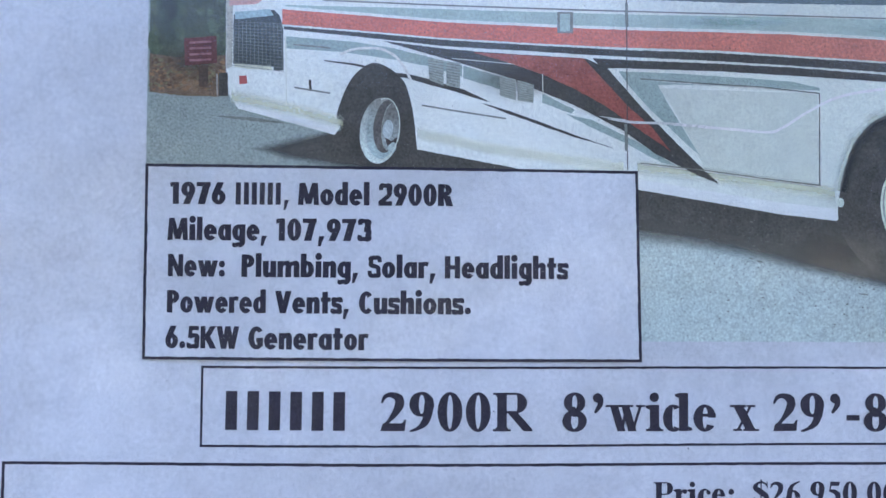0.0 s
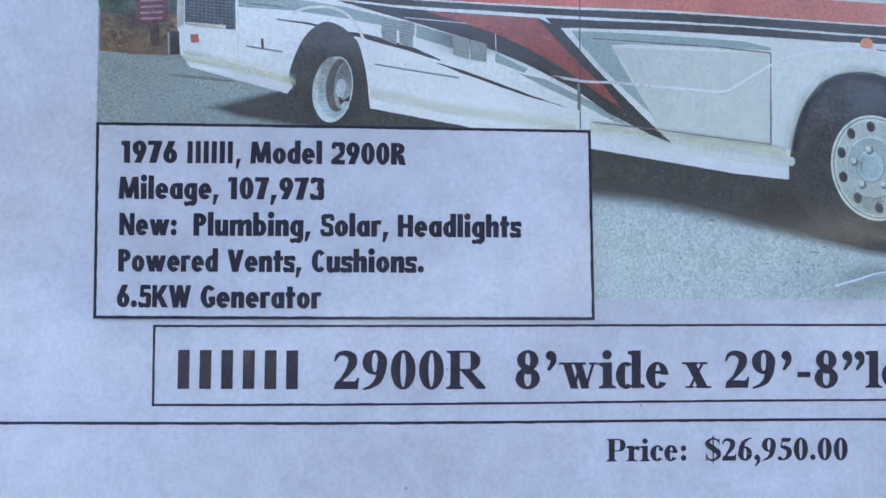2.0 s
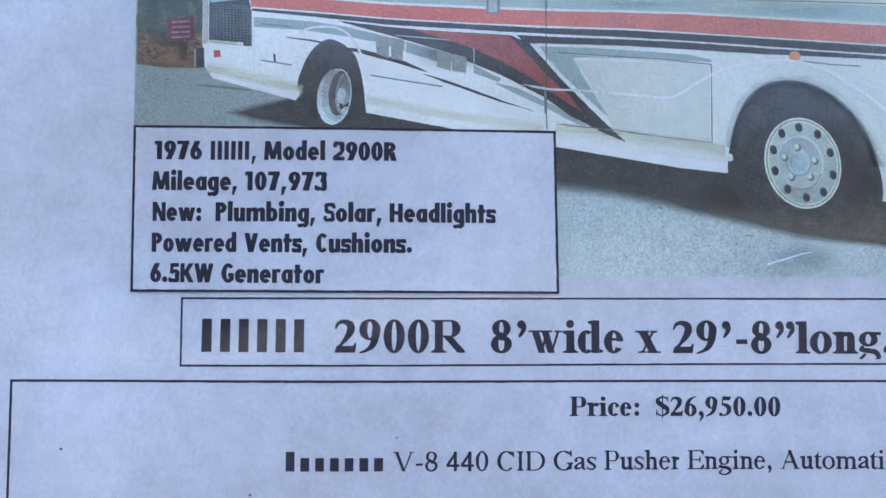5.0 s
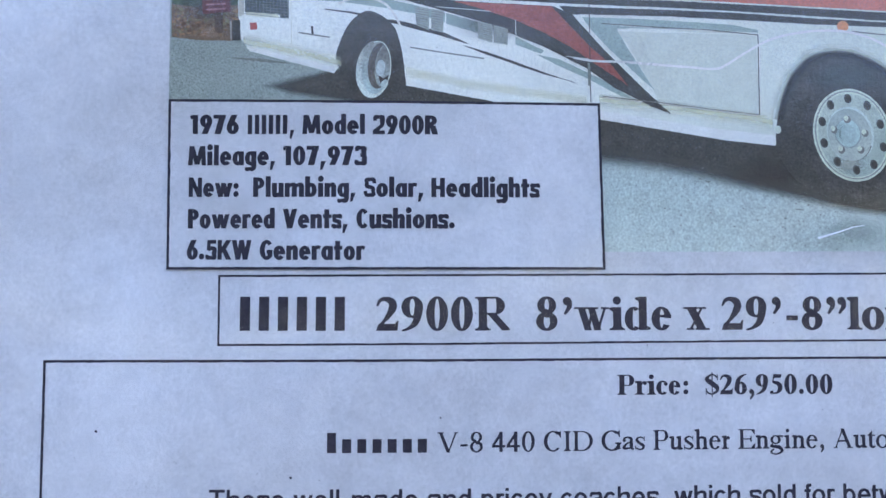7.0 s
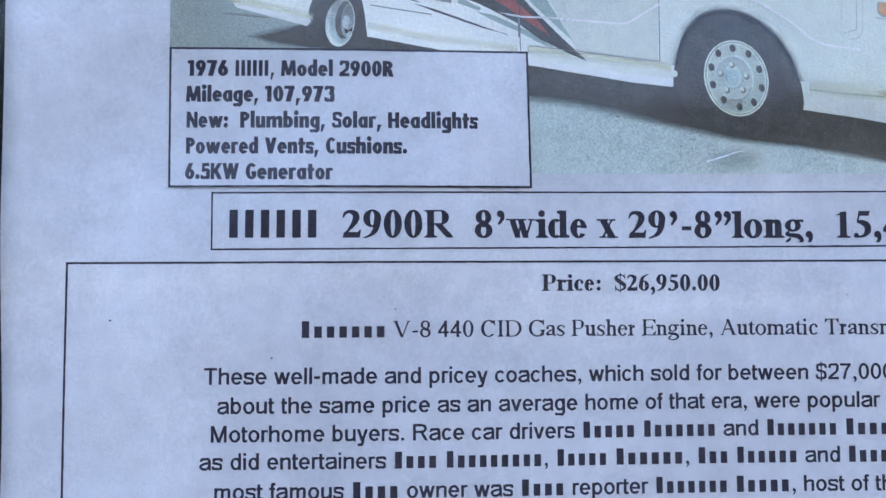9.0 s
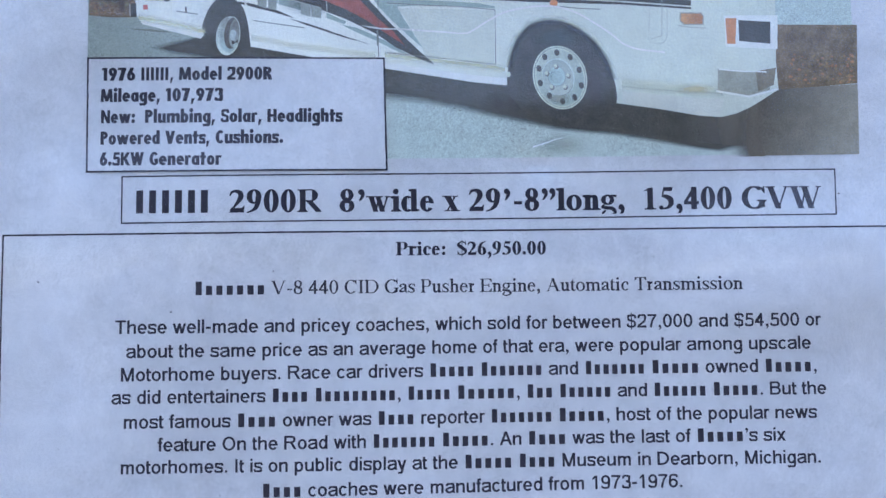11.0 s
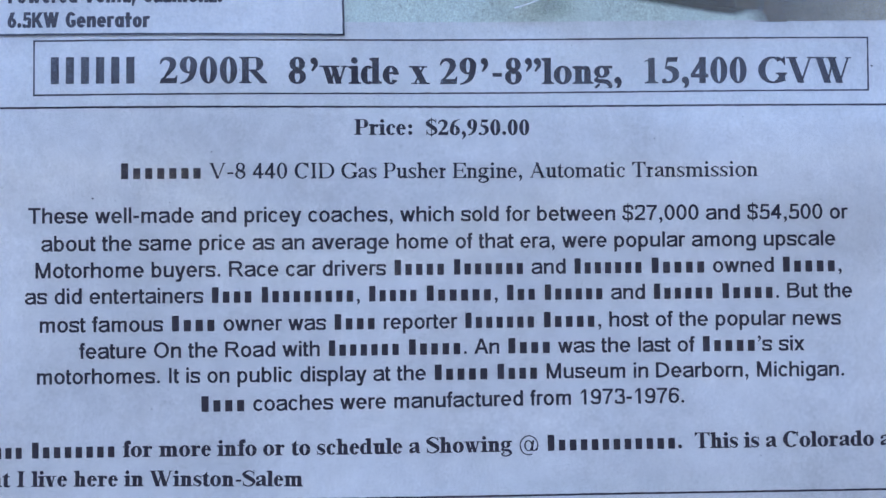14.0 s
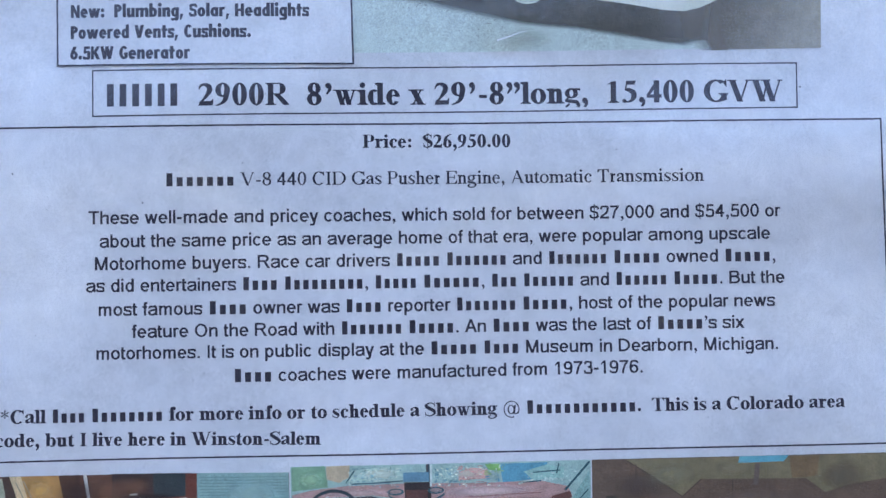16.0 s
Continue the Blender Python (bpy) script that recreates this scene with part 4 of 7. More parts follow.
# ---- the flyer ----
def make_sheet():
    bm = bmesh.new()
    nu, nv, rows = 54, 70, {}
    for side in (0, 1):
        for i in range(nu + 1):
            for j in range(nv + 1):
                v = -116 + 271.0 * j / nv
                edge = min(max(v / 45, 0), 1)
                edge = -35.0 + 1.5 * edge * edge * (3 - 2 * edge)
                u = edge + (172.2 - edge) * i / nu
                rows[side, i, j] = bm.verts.new(at_page(u, v, 0 if side == 0 else -0.12))
    for i in range(nu):
        for j in range(nv):
            q = [(i, j), (i, j + 1), (i + 1, j + 1), (i + 1, j)]
            bm.faces.new([rows[0, a, c] for a, c in q])
            bm.faces.new([rows[1, a, c] for a, c in reversed(q)])
    rim = [(i, 0) for i in range(nu)] + [(nu, j) for j in range(nv)] + [(i, nv) for i in range(nu, 0, -1)] + [(0, j) for j in range(nv, 0, -1)]
    for p, q in zip(rim, rim[1:] + rim[:1]):
        bm.faces.new([rows[0, *p], rows[0, *q], rows[1, *q], rows[1, *p]])
    me = bpy.data.meshes.new("flyer")
    bm.to_mesh(me)
    bm.free()
    for f in me.polygons:
        f.use_smooth = True
    me.materials.append(PAPER)
    ob = new("flyer", me)
    ob.location = ORIGIN
    return tagged(ob, "white printed motorhome sales flyer, slightly buckled, in a black-backed sleeve", "flyer")


flyer = make_sheet()

# the large photograph
PH = [(-7.5, -104), (155.0, -104), (155.1, -3.1), (-7.3, -3.1)]
asphalt_print = printed("asphalt", (0.350, 0.390, 0.335), 0.07, 0.26, to=(0.570, 0.650, 0.590), along=((-8, -20), (60, -14)))
photo = shape("photograph", PH, asphalt_print, flyer, 0.02, label="printed colour photograph of a white motorhome on asphalt")
body_print = printed("coach_white", (0.92, 0.92, 0.83), 0.06, 0.12, 2800, blotch=110, to=(0.730, 0.755, 0.640), along=((40, -25), (96, -25)))
dark_print = printed("dark_stripe", (0.080, 0.071, 0.060), 0.25, 0.3, blotch=140)
tyre_print = printed("tyre", (0.088, 0.078, 0.066), 0.25, 0.28)
hole_print = printed("wheel_hole", (0.127, 0.121, 0.106), 0.2, 0.2)
red_print = printed("red_stripe", (0.780, 0.205, 0.135), 0.12, 0.24, blotch=160, to=(0.700, 0.235, 0.165), along=((40, -40), (84, -38)))
wine_print = printed("wine_swoosh", (0.470, 0.130, 0.090), 0.14, 0.28, to=(0.330, 0.090, 0.066), along=[(34.13, -38.91), (58.10, -27.42)])
grey_print = printed("grey_panel", (0.489, 0.579, 0.491), 0.08, 0.16)
steel_print = printed("grey_swoosh", (0.383, 0.463, 0.399), 0.08, 0.2)
wood_print = printed("dark_woods", (0.084, 0.097, 0.063), 0.3, 0.3)
leaf_print = printed("fallen_leaves", (0.222, 0.143, 0.090), 0.25, 0.4)

lilac_print = printed("lilac_highlight", (0.870, 0.870, 0.806), 0.04, 0.08)
cream_print = printed("sill_dirt", (0.745, 0.718, 0.532), 0.12, 0.2)
line_print = printed("panel_line", (0.271, 0.268, 0.230), 0.15, 0.25)
pale_print = printed("rim_metal", (0.728, 0.769, 0.634), 0.08, 0.16)
mid_print = printed("half_shade", (0.241, 0.250, 0.208), 0.12, 0.25)
amber_print = printed("amber_lamp", (0.745, 0.307, 0.138), 0.1, 0.15)
lamp_print = printed("red_lamp", (0.560, 0.135, 0.115), 0.1, 0.15)
sign_print = printed("sign_red", (0.165, 0.054, 0.050), 0.2, 0.25)
mesh_print = printed("mesh_grey", (0.408, 0.431, 0.359), 0.1, 0.3)
glass_print = printed("coach_glass", (0.163, 0.198, 0.201), 0.12, 0.2)
panel_print = printed("panel_white", (0.693, 0.710, 0.601), 0.06, 0.11, 2800)

L = [0.04 + 0.02 * i for i in range(13)]


def strip(name, pts, w, material, h, smooth=False, label=""):
    return ribbon(name, pts, w, material, photo, h, smooth, label)


# woods, leaf litter and road edge behind the coach
shape("wooded_bank", [(-7.4, -104)] + [(2.37, -79.73), (2.80, -38.48), (-7.14, -38.08)], wood_print, photo, L[0])
rng = random.Random(4)
bm = bmesh.new()
for i in range(150):
    u, v = rng.uniform(-7.2, 4.2), rng.uniform(-75, -38.5)
    r = rng.uniform(0.25, 0.8)
    add_face(bm, [(min(max(u + r * math.cos(a) * rng.uniform(0.6, 1.3), -7.35), 5.0), v + r * 1.3 * math.sin(a) * rng.uniform(0.6, 1.3)) for a in (0, 1.1, 2.2, 3.2, 4.3, 5.3)])
part("foliage", lay(bm, L[1]), printed("foliage_green", (0.114, 0.140, 0.079), 0.3, 0.3), photo, kind="stuff")
shape("leaf_litter", [(-7.15, -38.72), (-3.97, -38.27), (2.80, -38.64), (2.84, -34.67), (1.53, -33.39), (-2.74, -33.44), (-7.09, -33.88)], leaf_print, photo, L[2])
rng = random.Random(14)
for tone in ((0.324, 0.175, 0.087), (0.156, 0.087, 0.049), (0.251, 0.198, 0.106)):
    bm = bmesh.new()
    for i in range(90):
        u, v = rng.uniform(-7.0, 2.2), rng.uniform(-38.2, -34.2)
        r = rng.uniform(0.12, 0.38)
        add_face(bm, [(max(u + r * math.cos(a) * rng.uniform(0.6, 1.3), -7.35), v + r * 0.7 * math.sin(a) * rng.uniform(0.6, 1.3)) for a in (0, 1.1, 2.2, 3.2, 4.3, 5.3)])
    part("leaves", lay(bm, L[2] + 0.008), printed("leaves_%d" % int(1000 * tone[0]), tone, 0.3, 0.3), photo, kind="stuff")
sign = shape("warning_sign", [(-2.91, -40.66), (1.13, -41.02), (1.25, -37.60), (-2.71, -37.25)], sign_print, photo, L[3], label="small dark red notice on a post")
for k in range(4):
    (u0, v0), (u1, v1) = [(-2.20, -40.11), (0.52, -40.29)]
    ribbon("notice_bar", [(u0, v0 + 0.75 * k), (u1, v1 + 0.75 * k)], 0.28, printed("notice_grey", (0.408, 0.175, 0.168), 0.3, 0.3, 2600), sign, L[4])
shape("sign_post", [(-1.08, -37.26), (0.16, -37.27), (0.12, -34.49), (-0.90, -34.56)], printed("post_brown", (0.110, 0.070, 0.050), 0.25, 0.3), photo, L[3])
shape("bank_right", [(136.17, -31.37), (156.11, -31.26), (155.52, -18.41), (148.11, -17.81), (140.17, -16.56), (136.25, -16.86)], printed("dry_bank", (0.222, 0.147, 0.079), 0.3, 0.35), photo, L[0])
shape("road_shade", [(132.53, -15.58), (137.57, -17.11), (148.11, -17.81), (155.52, -18.27), (155.08, -3.03), (140.92, -2.93), (133.74, -2.88), (133.17, -5.10), (132.54, -9.03)], printed("shaded_road", (0.114, 0.089, 0.067), 0.12, 0.22, to=(0.359, 0.318, 0.246), along=[(130.79, -11.01), (151.43, -3.60)]), photo, L[3] + 0.006)
soft_strip("shade_fringe", [(127.22, -2.70), (125.97, -4.14), (127.39, -7.12), (129.66, -15.60)], [(134.65, -2.74), (133.96, -5.10), (133.33, -9.02), (133.58, -15.57)], (0.163, 0.133, 0.101), 1.0, photo, L[3] + 0.012)
soft_strip("shade_fade", [(112.0, -14.0), (113.0, -11.0), (114.0, -8.0), (115.0, -6.2)], [(133.4, -15.6), (133.3, -11.0), (133.5, -7.0), (133.8, -4.6)], (0.150, 0.126, 0.100), 1.0, photo, L[3] + 0.009)
rng = random.Random(15)
(u0, v0), (u1, v1) = [(140.77, -24.73), (154.99, -18.28)]
for tone in ((0.434, 0.191, 0.087), (0.156, 0.109, 0.055), (0.302, 0.191, 0.087)):
    bm = bmesh.new()
    for i in range(45):
        u, v, r = rng.uniform(u0, u1), rng.uniform(v0, v1), rng.uniform(0.15, 0.5)
        add_face(bm, [(min(u + r * math.cos(a) * rng.uniform(0.6, 1.3), 155), v + r * 0.7 * math.sin(a) * rng.uniform(0.6, 1.3)) for a in (0, 1.1, 2.2, 3.2, 4.3, 5.3)])
    part("leaves", lay(bm, L[1]), printed("bank_leaves_%d" % int(1000 * tone[0]), tone, 0.3, 0.3), photo, kind="stuff")
# shade under the coach: a soft edge and a dark core
inner = [(9.38, -26.78), (12.10, -27.59), (16.79, -29.04), (27.81, -28.06), (38.90, -26.92), (54.86, -22.99), (79.87, -19.85), (104.21, -15.04)] + [(130.13, -14.50)] + [(129.63, -14.81), (133.17, -11.64), (131.93, -6.68), (124.04, -4.68), (120.17, -5.25), (111.16, -7.16), (102.16, -8.56)] + [(96.04, -9.23), (90.32, -10.04), (84.64, -11.49), (78.16, -13.09), (70.08, -15.09), (62.84, -16.60), (54.11, -17.71), (38.90, -20.94), (26.24, -24.63), (16.81, -25.47), (11.33, -26.24)]
outer = [(4.70, -26.92), (9.36, -28.37), (16.79, -29.68), (27.81, -28.46), (38.90, -27.24), (54.86, -23.31), (79.87, -20.17), (104.21, -15.37)] + [(130.16, -14.91)] + [(130.44, -15.59), (133.94, -11.37), (132.66, -5.37), (125.95, -3.49), (121.42, -3.93), (111.11, -5.60), (102.12, -7.26)] + [(96.01, -7.78), (90.30, -8.43), (84.61, -9.56), (78.13, -10.85), (70.06, -12.61), (62.82, -14.04), (54.09, -14.99), (38.90, -18.55), (26.25, -23.36), (16.82, -24.28), (9.39, -25.36)]
shape("ground_shade", inner, printed("ground_shade", (0.094, 0.084, 0.070), 0.2, 0.3), photo, L[2] + 0.006, amount=0.1)
core = [Vector(o).lerp(Vector(i), 1.3) for o, i in zip(outer, inner)]
soft_strip("shade_edge", outer, core, (0.094, 0.084, 0.070), 1.0, photo, L[2] + 0.012, True)
shape("drain_line", [(0.54, -31.01), (5.83, -30.80), (10.52, -30.04), (5.84, -30.33)], mid_print, photo, L[2])
for mark in ([(69.50, -13.33), (70.23, -13.17)], [(77.74, -12.13), (78.55, -11.97)], [(82.57, -9.24), (83.79, -9.08)], [(139.07, -5.69), (139.97, -5.29)]):
    strip("road_mark", mark, 0.15, mid_print, L[2])

# coach body
shape("coach_body", [(1.97, -72.40), (2.34, -37.21), (2.69, -33.72), (3.95, -31.90), (16.01, -28.72), (16.79, -29.99), (26.24, -27.02), (34.14, -25.62), (39.30, -24.69), (54.13, -22.26), (64.49, -20.61), (72.56, -19.27), (79.85, -18.48), (81.53, -22.27), (102.00, -19.90), (103.12, -14.39)] + [(112.70, -12.99), (120.87, -11.54), (125.51, -11.23), (128.65, -11.94)] + [(132.19, -13.48), (138.10, -17.10), (137.82, -23.43), (139.43, -63.49)], body_print, photo, L[4])
shape("rear_wheel_arch", [(16.79, -29.36), (16.23, -31.10), (16.77, -33.18), (17.70, -35.34), (18.95, -36.94), (20.67, -37.92), (22.41, -37.45), (23.99, -36.26), (24.95, -34.83), (25.75, -31.64), (26.15, -28.29), (26.16, -26.70), (24.51, -25.10), (21.92, -24.46), (18.77, -25.08), (17.43, -27.22)], tyre_print, photo, L[5], True)
shape("front_wheel_arch", [(80.02, -18.64), (80.23, -22.27), (80.92, -25.34), (82.27, -28.59), (84.77, -31.36), (88.06, -32.44), (91.68, -32.22), (95.44, -30.61), (99.01, -27.54), (101.41, -23.72), (102.73, -19.50), (103.13, -14.64), (101.00, -11.00), (97.02, -9.23), (92.36, -9.39), (87.88, -10.60), (83.84, -12.61), (81.27, -15.42)], tyre_print, photo, L[5], True)
shape("tyre_face", [(83.78, -19.86), (84.83, -24.31), (88.15, -27.32), (92.25, -27.18), (96.14, -23.94), (97.86, -19.08), (97.34, -13.42), (94.43, -11.00), (90.34, -11.16), (86.30, -13.82)], printed("tyre_worn", (0.094, 0.083, 0.074), 0.25, 0.3), photo, L[6], True)
shape("upper_panel", [(9.62, -45.09), (29.35, -44.98), (52.96, -44.74), (64.69, -44.70), (74.47, -44.64), (85.95, -44.43), (104.81, -43.97), (120.02, -43.45), (119.94, -40.48), (104.75, -41.33), (85.91, -42.22), (74.45, -42.76), (64.68, -42.99), (52.95, -43.12), (42.11, -43.34), (29.36, -43.69), (18.27, -44.38), (9.62, -44.93)], grey_print, photo, L[5])
shape("coach_glazing", [(52.67, -67.62), (120.66, -68.82), (120.06, -45.28), (104.85, -45.78), (85.97, -46.32), (66.33, -46.43), (52.57, -46.77)], glass_print, photo, L[5])
strip("window_rail", [(14.33, -45.79), (29.35, -45.47), (52.96, -45.15), (66.32, -44.97), (85.95, -44.60), (104.82, -44.30), (120.03, -43.79)], 0.2, line_print, L[6])
shape("red_band", [(9.23, -44.53), (18.28, -43.98), (29.36, -43.29), (42.11, -42.93), (52.95, -42.72), (64.68, -42.59), (74.44, -42.36), (85.91, -41.81), (94.97, -41.32), (104.75, -40.92), (119.93, -40.15), (119.85, -37.01), (104.69, -38.04), (94.92, -38.53), (85.86, -39.03), (74.41, -39.67), (64.66, -40.23), (52.94, -40.45), (42.11, -40.76), (29.36, -41.28), (18.29, -42.06), (9.25, -42.61)], red_print, photo, L[6])
shape("dark_band", [(9.48, -42.37), (18.29, -41.82), (29.36, -41.04), (42.11, -40.51), (52.94, -40.13), (64.65, -39.91), (74.41, -39.42), (85.86, -38.79), (94.91, -38.29), (104.68, -37.71), (119.85, -36.68), (119.81, -35.44), (104.65, -36.56), (94.89, -37.06), (85.84, -37.64), (74.40, -38.36), (64.64, -38.85), (52.93, -39.24), (42.11, -39.71), (29.36, -40.24), (18.29, -41.26), (9.49, -41.97)], dark_print, photo, L[6])
shape("lower_dark_band", [(48.51, -39.04), (52.93, -38.83), (64.64, -38.53), (74.39, -38.12), (85.84, -37.32), (94.89, -36.82), (104.65, -36.24), (119.81, -35.11), (119.80, -34.70), (104.64, -35.74), (94.87, -36.08), (85.83, -36.42), (74.38, -37.06), (64.63, -37.55), (52.93, -37.78), (49.71, -37.75)], dark_print, photo, L[6])
shape("dark_swoosh", [(21.84, -40.73), (29.36, -39.92), (34.13, -39.56), (47.71, -38.95), (50.51, -37.68), (54.91, -32.63), (61.31, -26.22), (64.67, -23.10), (62.10, -24.06), (56.48, -26.85), (52.49, -29.72), (46.09, -32.98), (41.30, -34.87), (36.92, -36.61), (29.37, -38.71), (24.61, -39.95)], dark_print, photo, L[7])
shape("wine_swoosh", [(33.34, -39.47), (47.39, -38.95), (50.11, -36.06), (52.90, -33.02), (56.10, -30.22), (58.50, -27.18), (56.90, -28.29), (53.29, -30.69), (50.09, -32.92), (46.09, -35.07), (42.10, -36.81), (37.32, -38.38)], wine_print, photo, L[8])
shape("compartment_door", [(56.94, -35.31), (77.45, -34.81), (77.31, -23.15), (62.91, -24.94), (61.32, -28.24), (58.94, -32.66)], panel_print, photo, L[5])
shape("grey_swoosh", [(51.84, -37.36), (59.73, -37.16), (68.69, -36.67), (74.02, -36.30), (77.76, -35.53), (77.75, -35.17), (68.67, -35.58), (59.21, -35.77), (56.96, -35.68), (53.13, -35.64)], steel_print, photo, L[7])
shape("grey_swoosh", [(52.92, -35.78), (56.82, -35.82), (58.38, -32.94), (62.23, -26.69), (60.94, -27.77), (55.99, -32.41)], steel_print, photo, L[7] + 0.004)
shape("grey_stripe", [(9.81, -41.10), (18.30, -40.54), (23.03, -39.86), (27.78, -38.78), (31.91, -37.77), (31.91, -36.33), (27.79, -37.57), (23.04, -38.42), (16.73, -39.24), (9.82, -39.58)], steel_print, photo, L[5])
shape("grey_stripe", [(32.07, -37.77), (37.00, -36.36), (36.68, -34.84), (32.07, -36.17)], steel_print, photo, L[5])
shape("grey_stripe", [(42.10, -34.39), (46.25, -32.33), (45.77, -31.85), (42.09, -33.19)], steel_print, photo, L[5])
shape("grey_stripe", [(45.13, -31.76), (48.48, -31.06), (54.08, -28.44), (59.05, -25.41), (57.28, -25.72), (52.48, -28.27), (47.68, -30.41)], steel_print, photo, L[6])
shape("thin_dark_stripe", [(22.66, -36.78), (25.29, -36.53), (27.78, -35.96), (32.07, -34.72), (35.50, -33.15), (34.07, -33.49), (30.64, -34.52), (27.07, -35.44), (24.94, -36.02), (22.80, -36.35)], dark_print, photo, L[6])
shape("thin_dark_stripe", [(34.08, -33.13), (37.80, -32.10), (42.10, -30.61), (46.41, -29.05), (51.09, -27.52), (46.05, -28.86), (41.38, -30.46), (38.16, -31.53), (35.65, -32.51)], dark_print, photo, L[6])
strip("thin_dark_stripe", [(14.54, -38.10), (18.31, -37.66), (19.89, -37.35)], (0.12, 0.3), dark_print, L[6])
for line in ([(10.68, -40.07), (15.31, -39.71)], [(10.88, -34.65), (15.35, -33.96)], [(26.85, -32.61), (31.36, -31.92), (37.47, -31.07)], [(91.57, -35.40), (95.68, -34.94), (100.22, -34.73)]):
    strip("panel_line", line, 0.2, line_print, L[6])
for line in ([(9.73, -41.26), (9.84, -37.11), (9.96, -32.34)], [(30.56, -38.64), (35.72, -38.28), (42.10, -37.77), (42.18, -34.15)]):
    strip("panel_edge", line, 0.1, printed("faint_edge", (0.745, 0.735, 0.608), 0.1, 0.2), L[8])
strip("keyhole", [(12.83, -35.62), (12.91, -34.42)], 0.3, dark_print, L[6])
slat_print = printed("slat_grey", (0.291, 0.297, 0.253), 0.2, 0.35, 2600)
for vent in ([(27.55, -38.58), (29.55, -38.39), (29.57, -35.15), (27.78, -35.78)], [(29.91, -38.32), (31.69, -38.06), (31.64, -34.82), (29.93, -35.16)], [(36.64, -36.62), (38.72, -36.08), (38.73, -33.41), (36.72, -33.96)], [(38.93, -36.01), (41.02, -35.46), (40.95, -33.08), (38.94, -33.41)]):
    grille = shape("vent_grille", vent, mesh_print, photo, L[9])
    (a, b2, c, d) = [Vector(p) for p in vent]
    for k in range(1, 9):
        f = k / 9
        ribbon("slat", [a.lerp(d, f), b2.lerp(c, f)], 0.12, slat_print, grille, L[10])
strip("door_seam", [(52.91, -51.25), (52.93, -38.27), (52.94, -24.74)], 0.13, dark_print, L[9])
for hinge in ([(52.89, -46.21), (52.95, -43.12)], [(52.73, -30.60), (52.79, -27.15)]):
    strip("door_hinge", hinge, 0.38, mid_print, L[10])
latch = shape("door_latch", [(44.04, -44.89), (46.04, -44.92), (46.04, -42.16), (44.03, -42.15)], line_print, photo, L[9])
shape("latch_plate", [(44.36, -44.66), (45.64, -44.67), (45.63, -42.40), (44.35, -42.39)], grey_print, latch, L[10])
seam_print = printed("seam_line", (0.187, 0.183, 0.150), 0.3, 0.35)
trim_print = printed("trim_highlight", (0.810, 0.777, 0.689), 0.1, 0.18)
for line in ([(54.69, -36.42), (63.00, -35.92), (70.29, -35.57), (77.70, -34.81)], [(77.70, -34.81), (77.63, -23.07)], [(54.63, -25.63), (62.91, -24.78), (70.17, -23.85), (77.63, -22.99)]):
    strip("compartment_seam", line, 0.15, seam_print, L[8])
    strip("seam_highlight", [(p[0] + 0.14, p[1] + 0.16) for p in line], 0.1, trim_print, L[7])
trim_dull = printed("trim_dull", (0.700, 0.680, 0.620), 0.1, 0.18)
lilac_line = printed("trim_lilac", (0.890, 0.840, 0.800), 0.06, 0.12)
strip("lilac_trim", [(50.49, -31.31), (53.29, -30.85), (58.12, -30.72), (62.95, -30.34)], 0.32, trim_dull, L[9], True)
strip("lilac_trim", [(58.30, -30.72), (62.90, -30.34), (66.9, -30.05), (71.05, -29.74), (72.84, -30.32), (75.96, -32.28), (79.24, -34.01), (82.52, -34.93), (86.63, -35.45), (90.74, -35.31), (94.84, -34.12), (98.92, -31.69), (102.30, -29.40), (104.86, -27.22), (108.11, -25.99), (113.75, -25.29)], 0.36, lilac_line, L[9], True)
strip("lilac_trim", [(49.44, -31.53), (51.10, -31.27), (52.76, -31.07)], (0.1, 0.22), trim_dull, L[9])
strip("arch_trim", [(16.57, -38.92), (18.30, -39.58), (21.06, -39.76), (23.19, -38.98), (24.62, -37.39), (25.42, -35.79)], 0.34, trim_print, L[9], True)
shape("skirt_clip", oval([(80.29, -20.82)][0], 0.45, 0.6), pale_print, photo, L[7])
shape("marker_lamp", oval([(90.26, -36.13)][0], 0.85, 0.8), amber_print, photo, L[8], label="orange marker lamp")

# rear corner: grille, lamp, exhaust
shape("rear_window", [(2.59, -50.62), (7.22, -50.68), (6.64, -45.54), (6.01, -45.14), (2.65, -44.86)], printed("pink_reflection", (0.745, 0.431, 0.369), 0.1, 0.2), photo, L[5])
grille = shape("rear_grille", [(3.21, -43.75), (8.21, -44.44), (9.00, -43.65), (9.41, -41.89), (9.53, -36.79), (8.28, -36.78), (8.27, -37.26), (3.27, -37.53)], printed("grille_dark", (0.078, 0.087, 0.083), 0.15, 0.25), photo, L[5])
shape("grille_sheen", [(3.36, -44.07), (7.74, -44.51), (8.22, -43.72), (3.37, -43.11)], printed("sky_sheen", (0.434, 0.564, 0.551), 0.1, 0.2), grille, L[6])
for k in range(13):
    f = k / 12
    ribbon("grille_bar", [Vector([(3.37, -43.11)][0]).lerp(Vector([(9.17, -42.69)][0]), f), Vector([(3.43, -37.61)][0]).lerp(Vector([(9.37, -36.95)][0]), f)], 0.06, printed("grille_wire", (0.222, 0.232, 0.201), 0.2, 0.3), grille, L[6])
for k in range(15):
    f = k / 14
    ribbon("grille_bar", [Vector([(2.91, -42.79)][0]).lerp(Vector([(2.96, -37.37)][0]), f), Vector([(9.25, -42.69)][0]).lerp(Vector([(9.61, -36.63)][0]), f)], 0.06, printed("grille_wire", (0.222, 0.232, 0.201), 0.2, 0.3), grille, L[7])
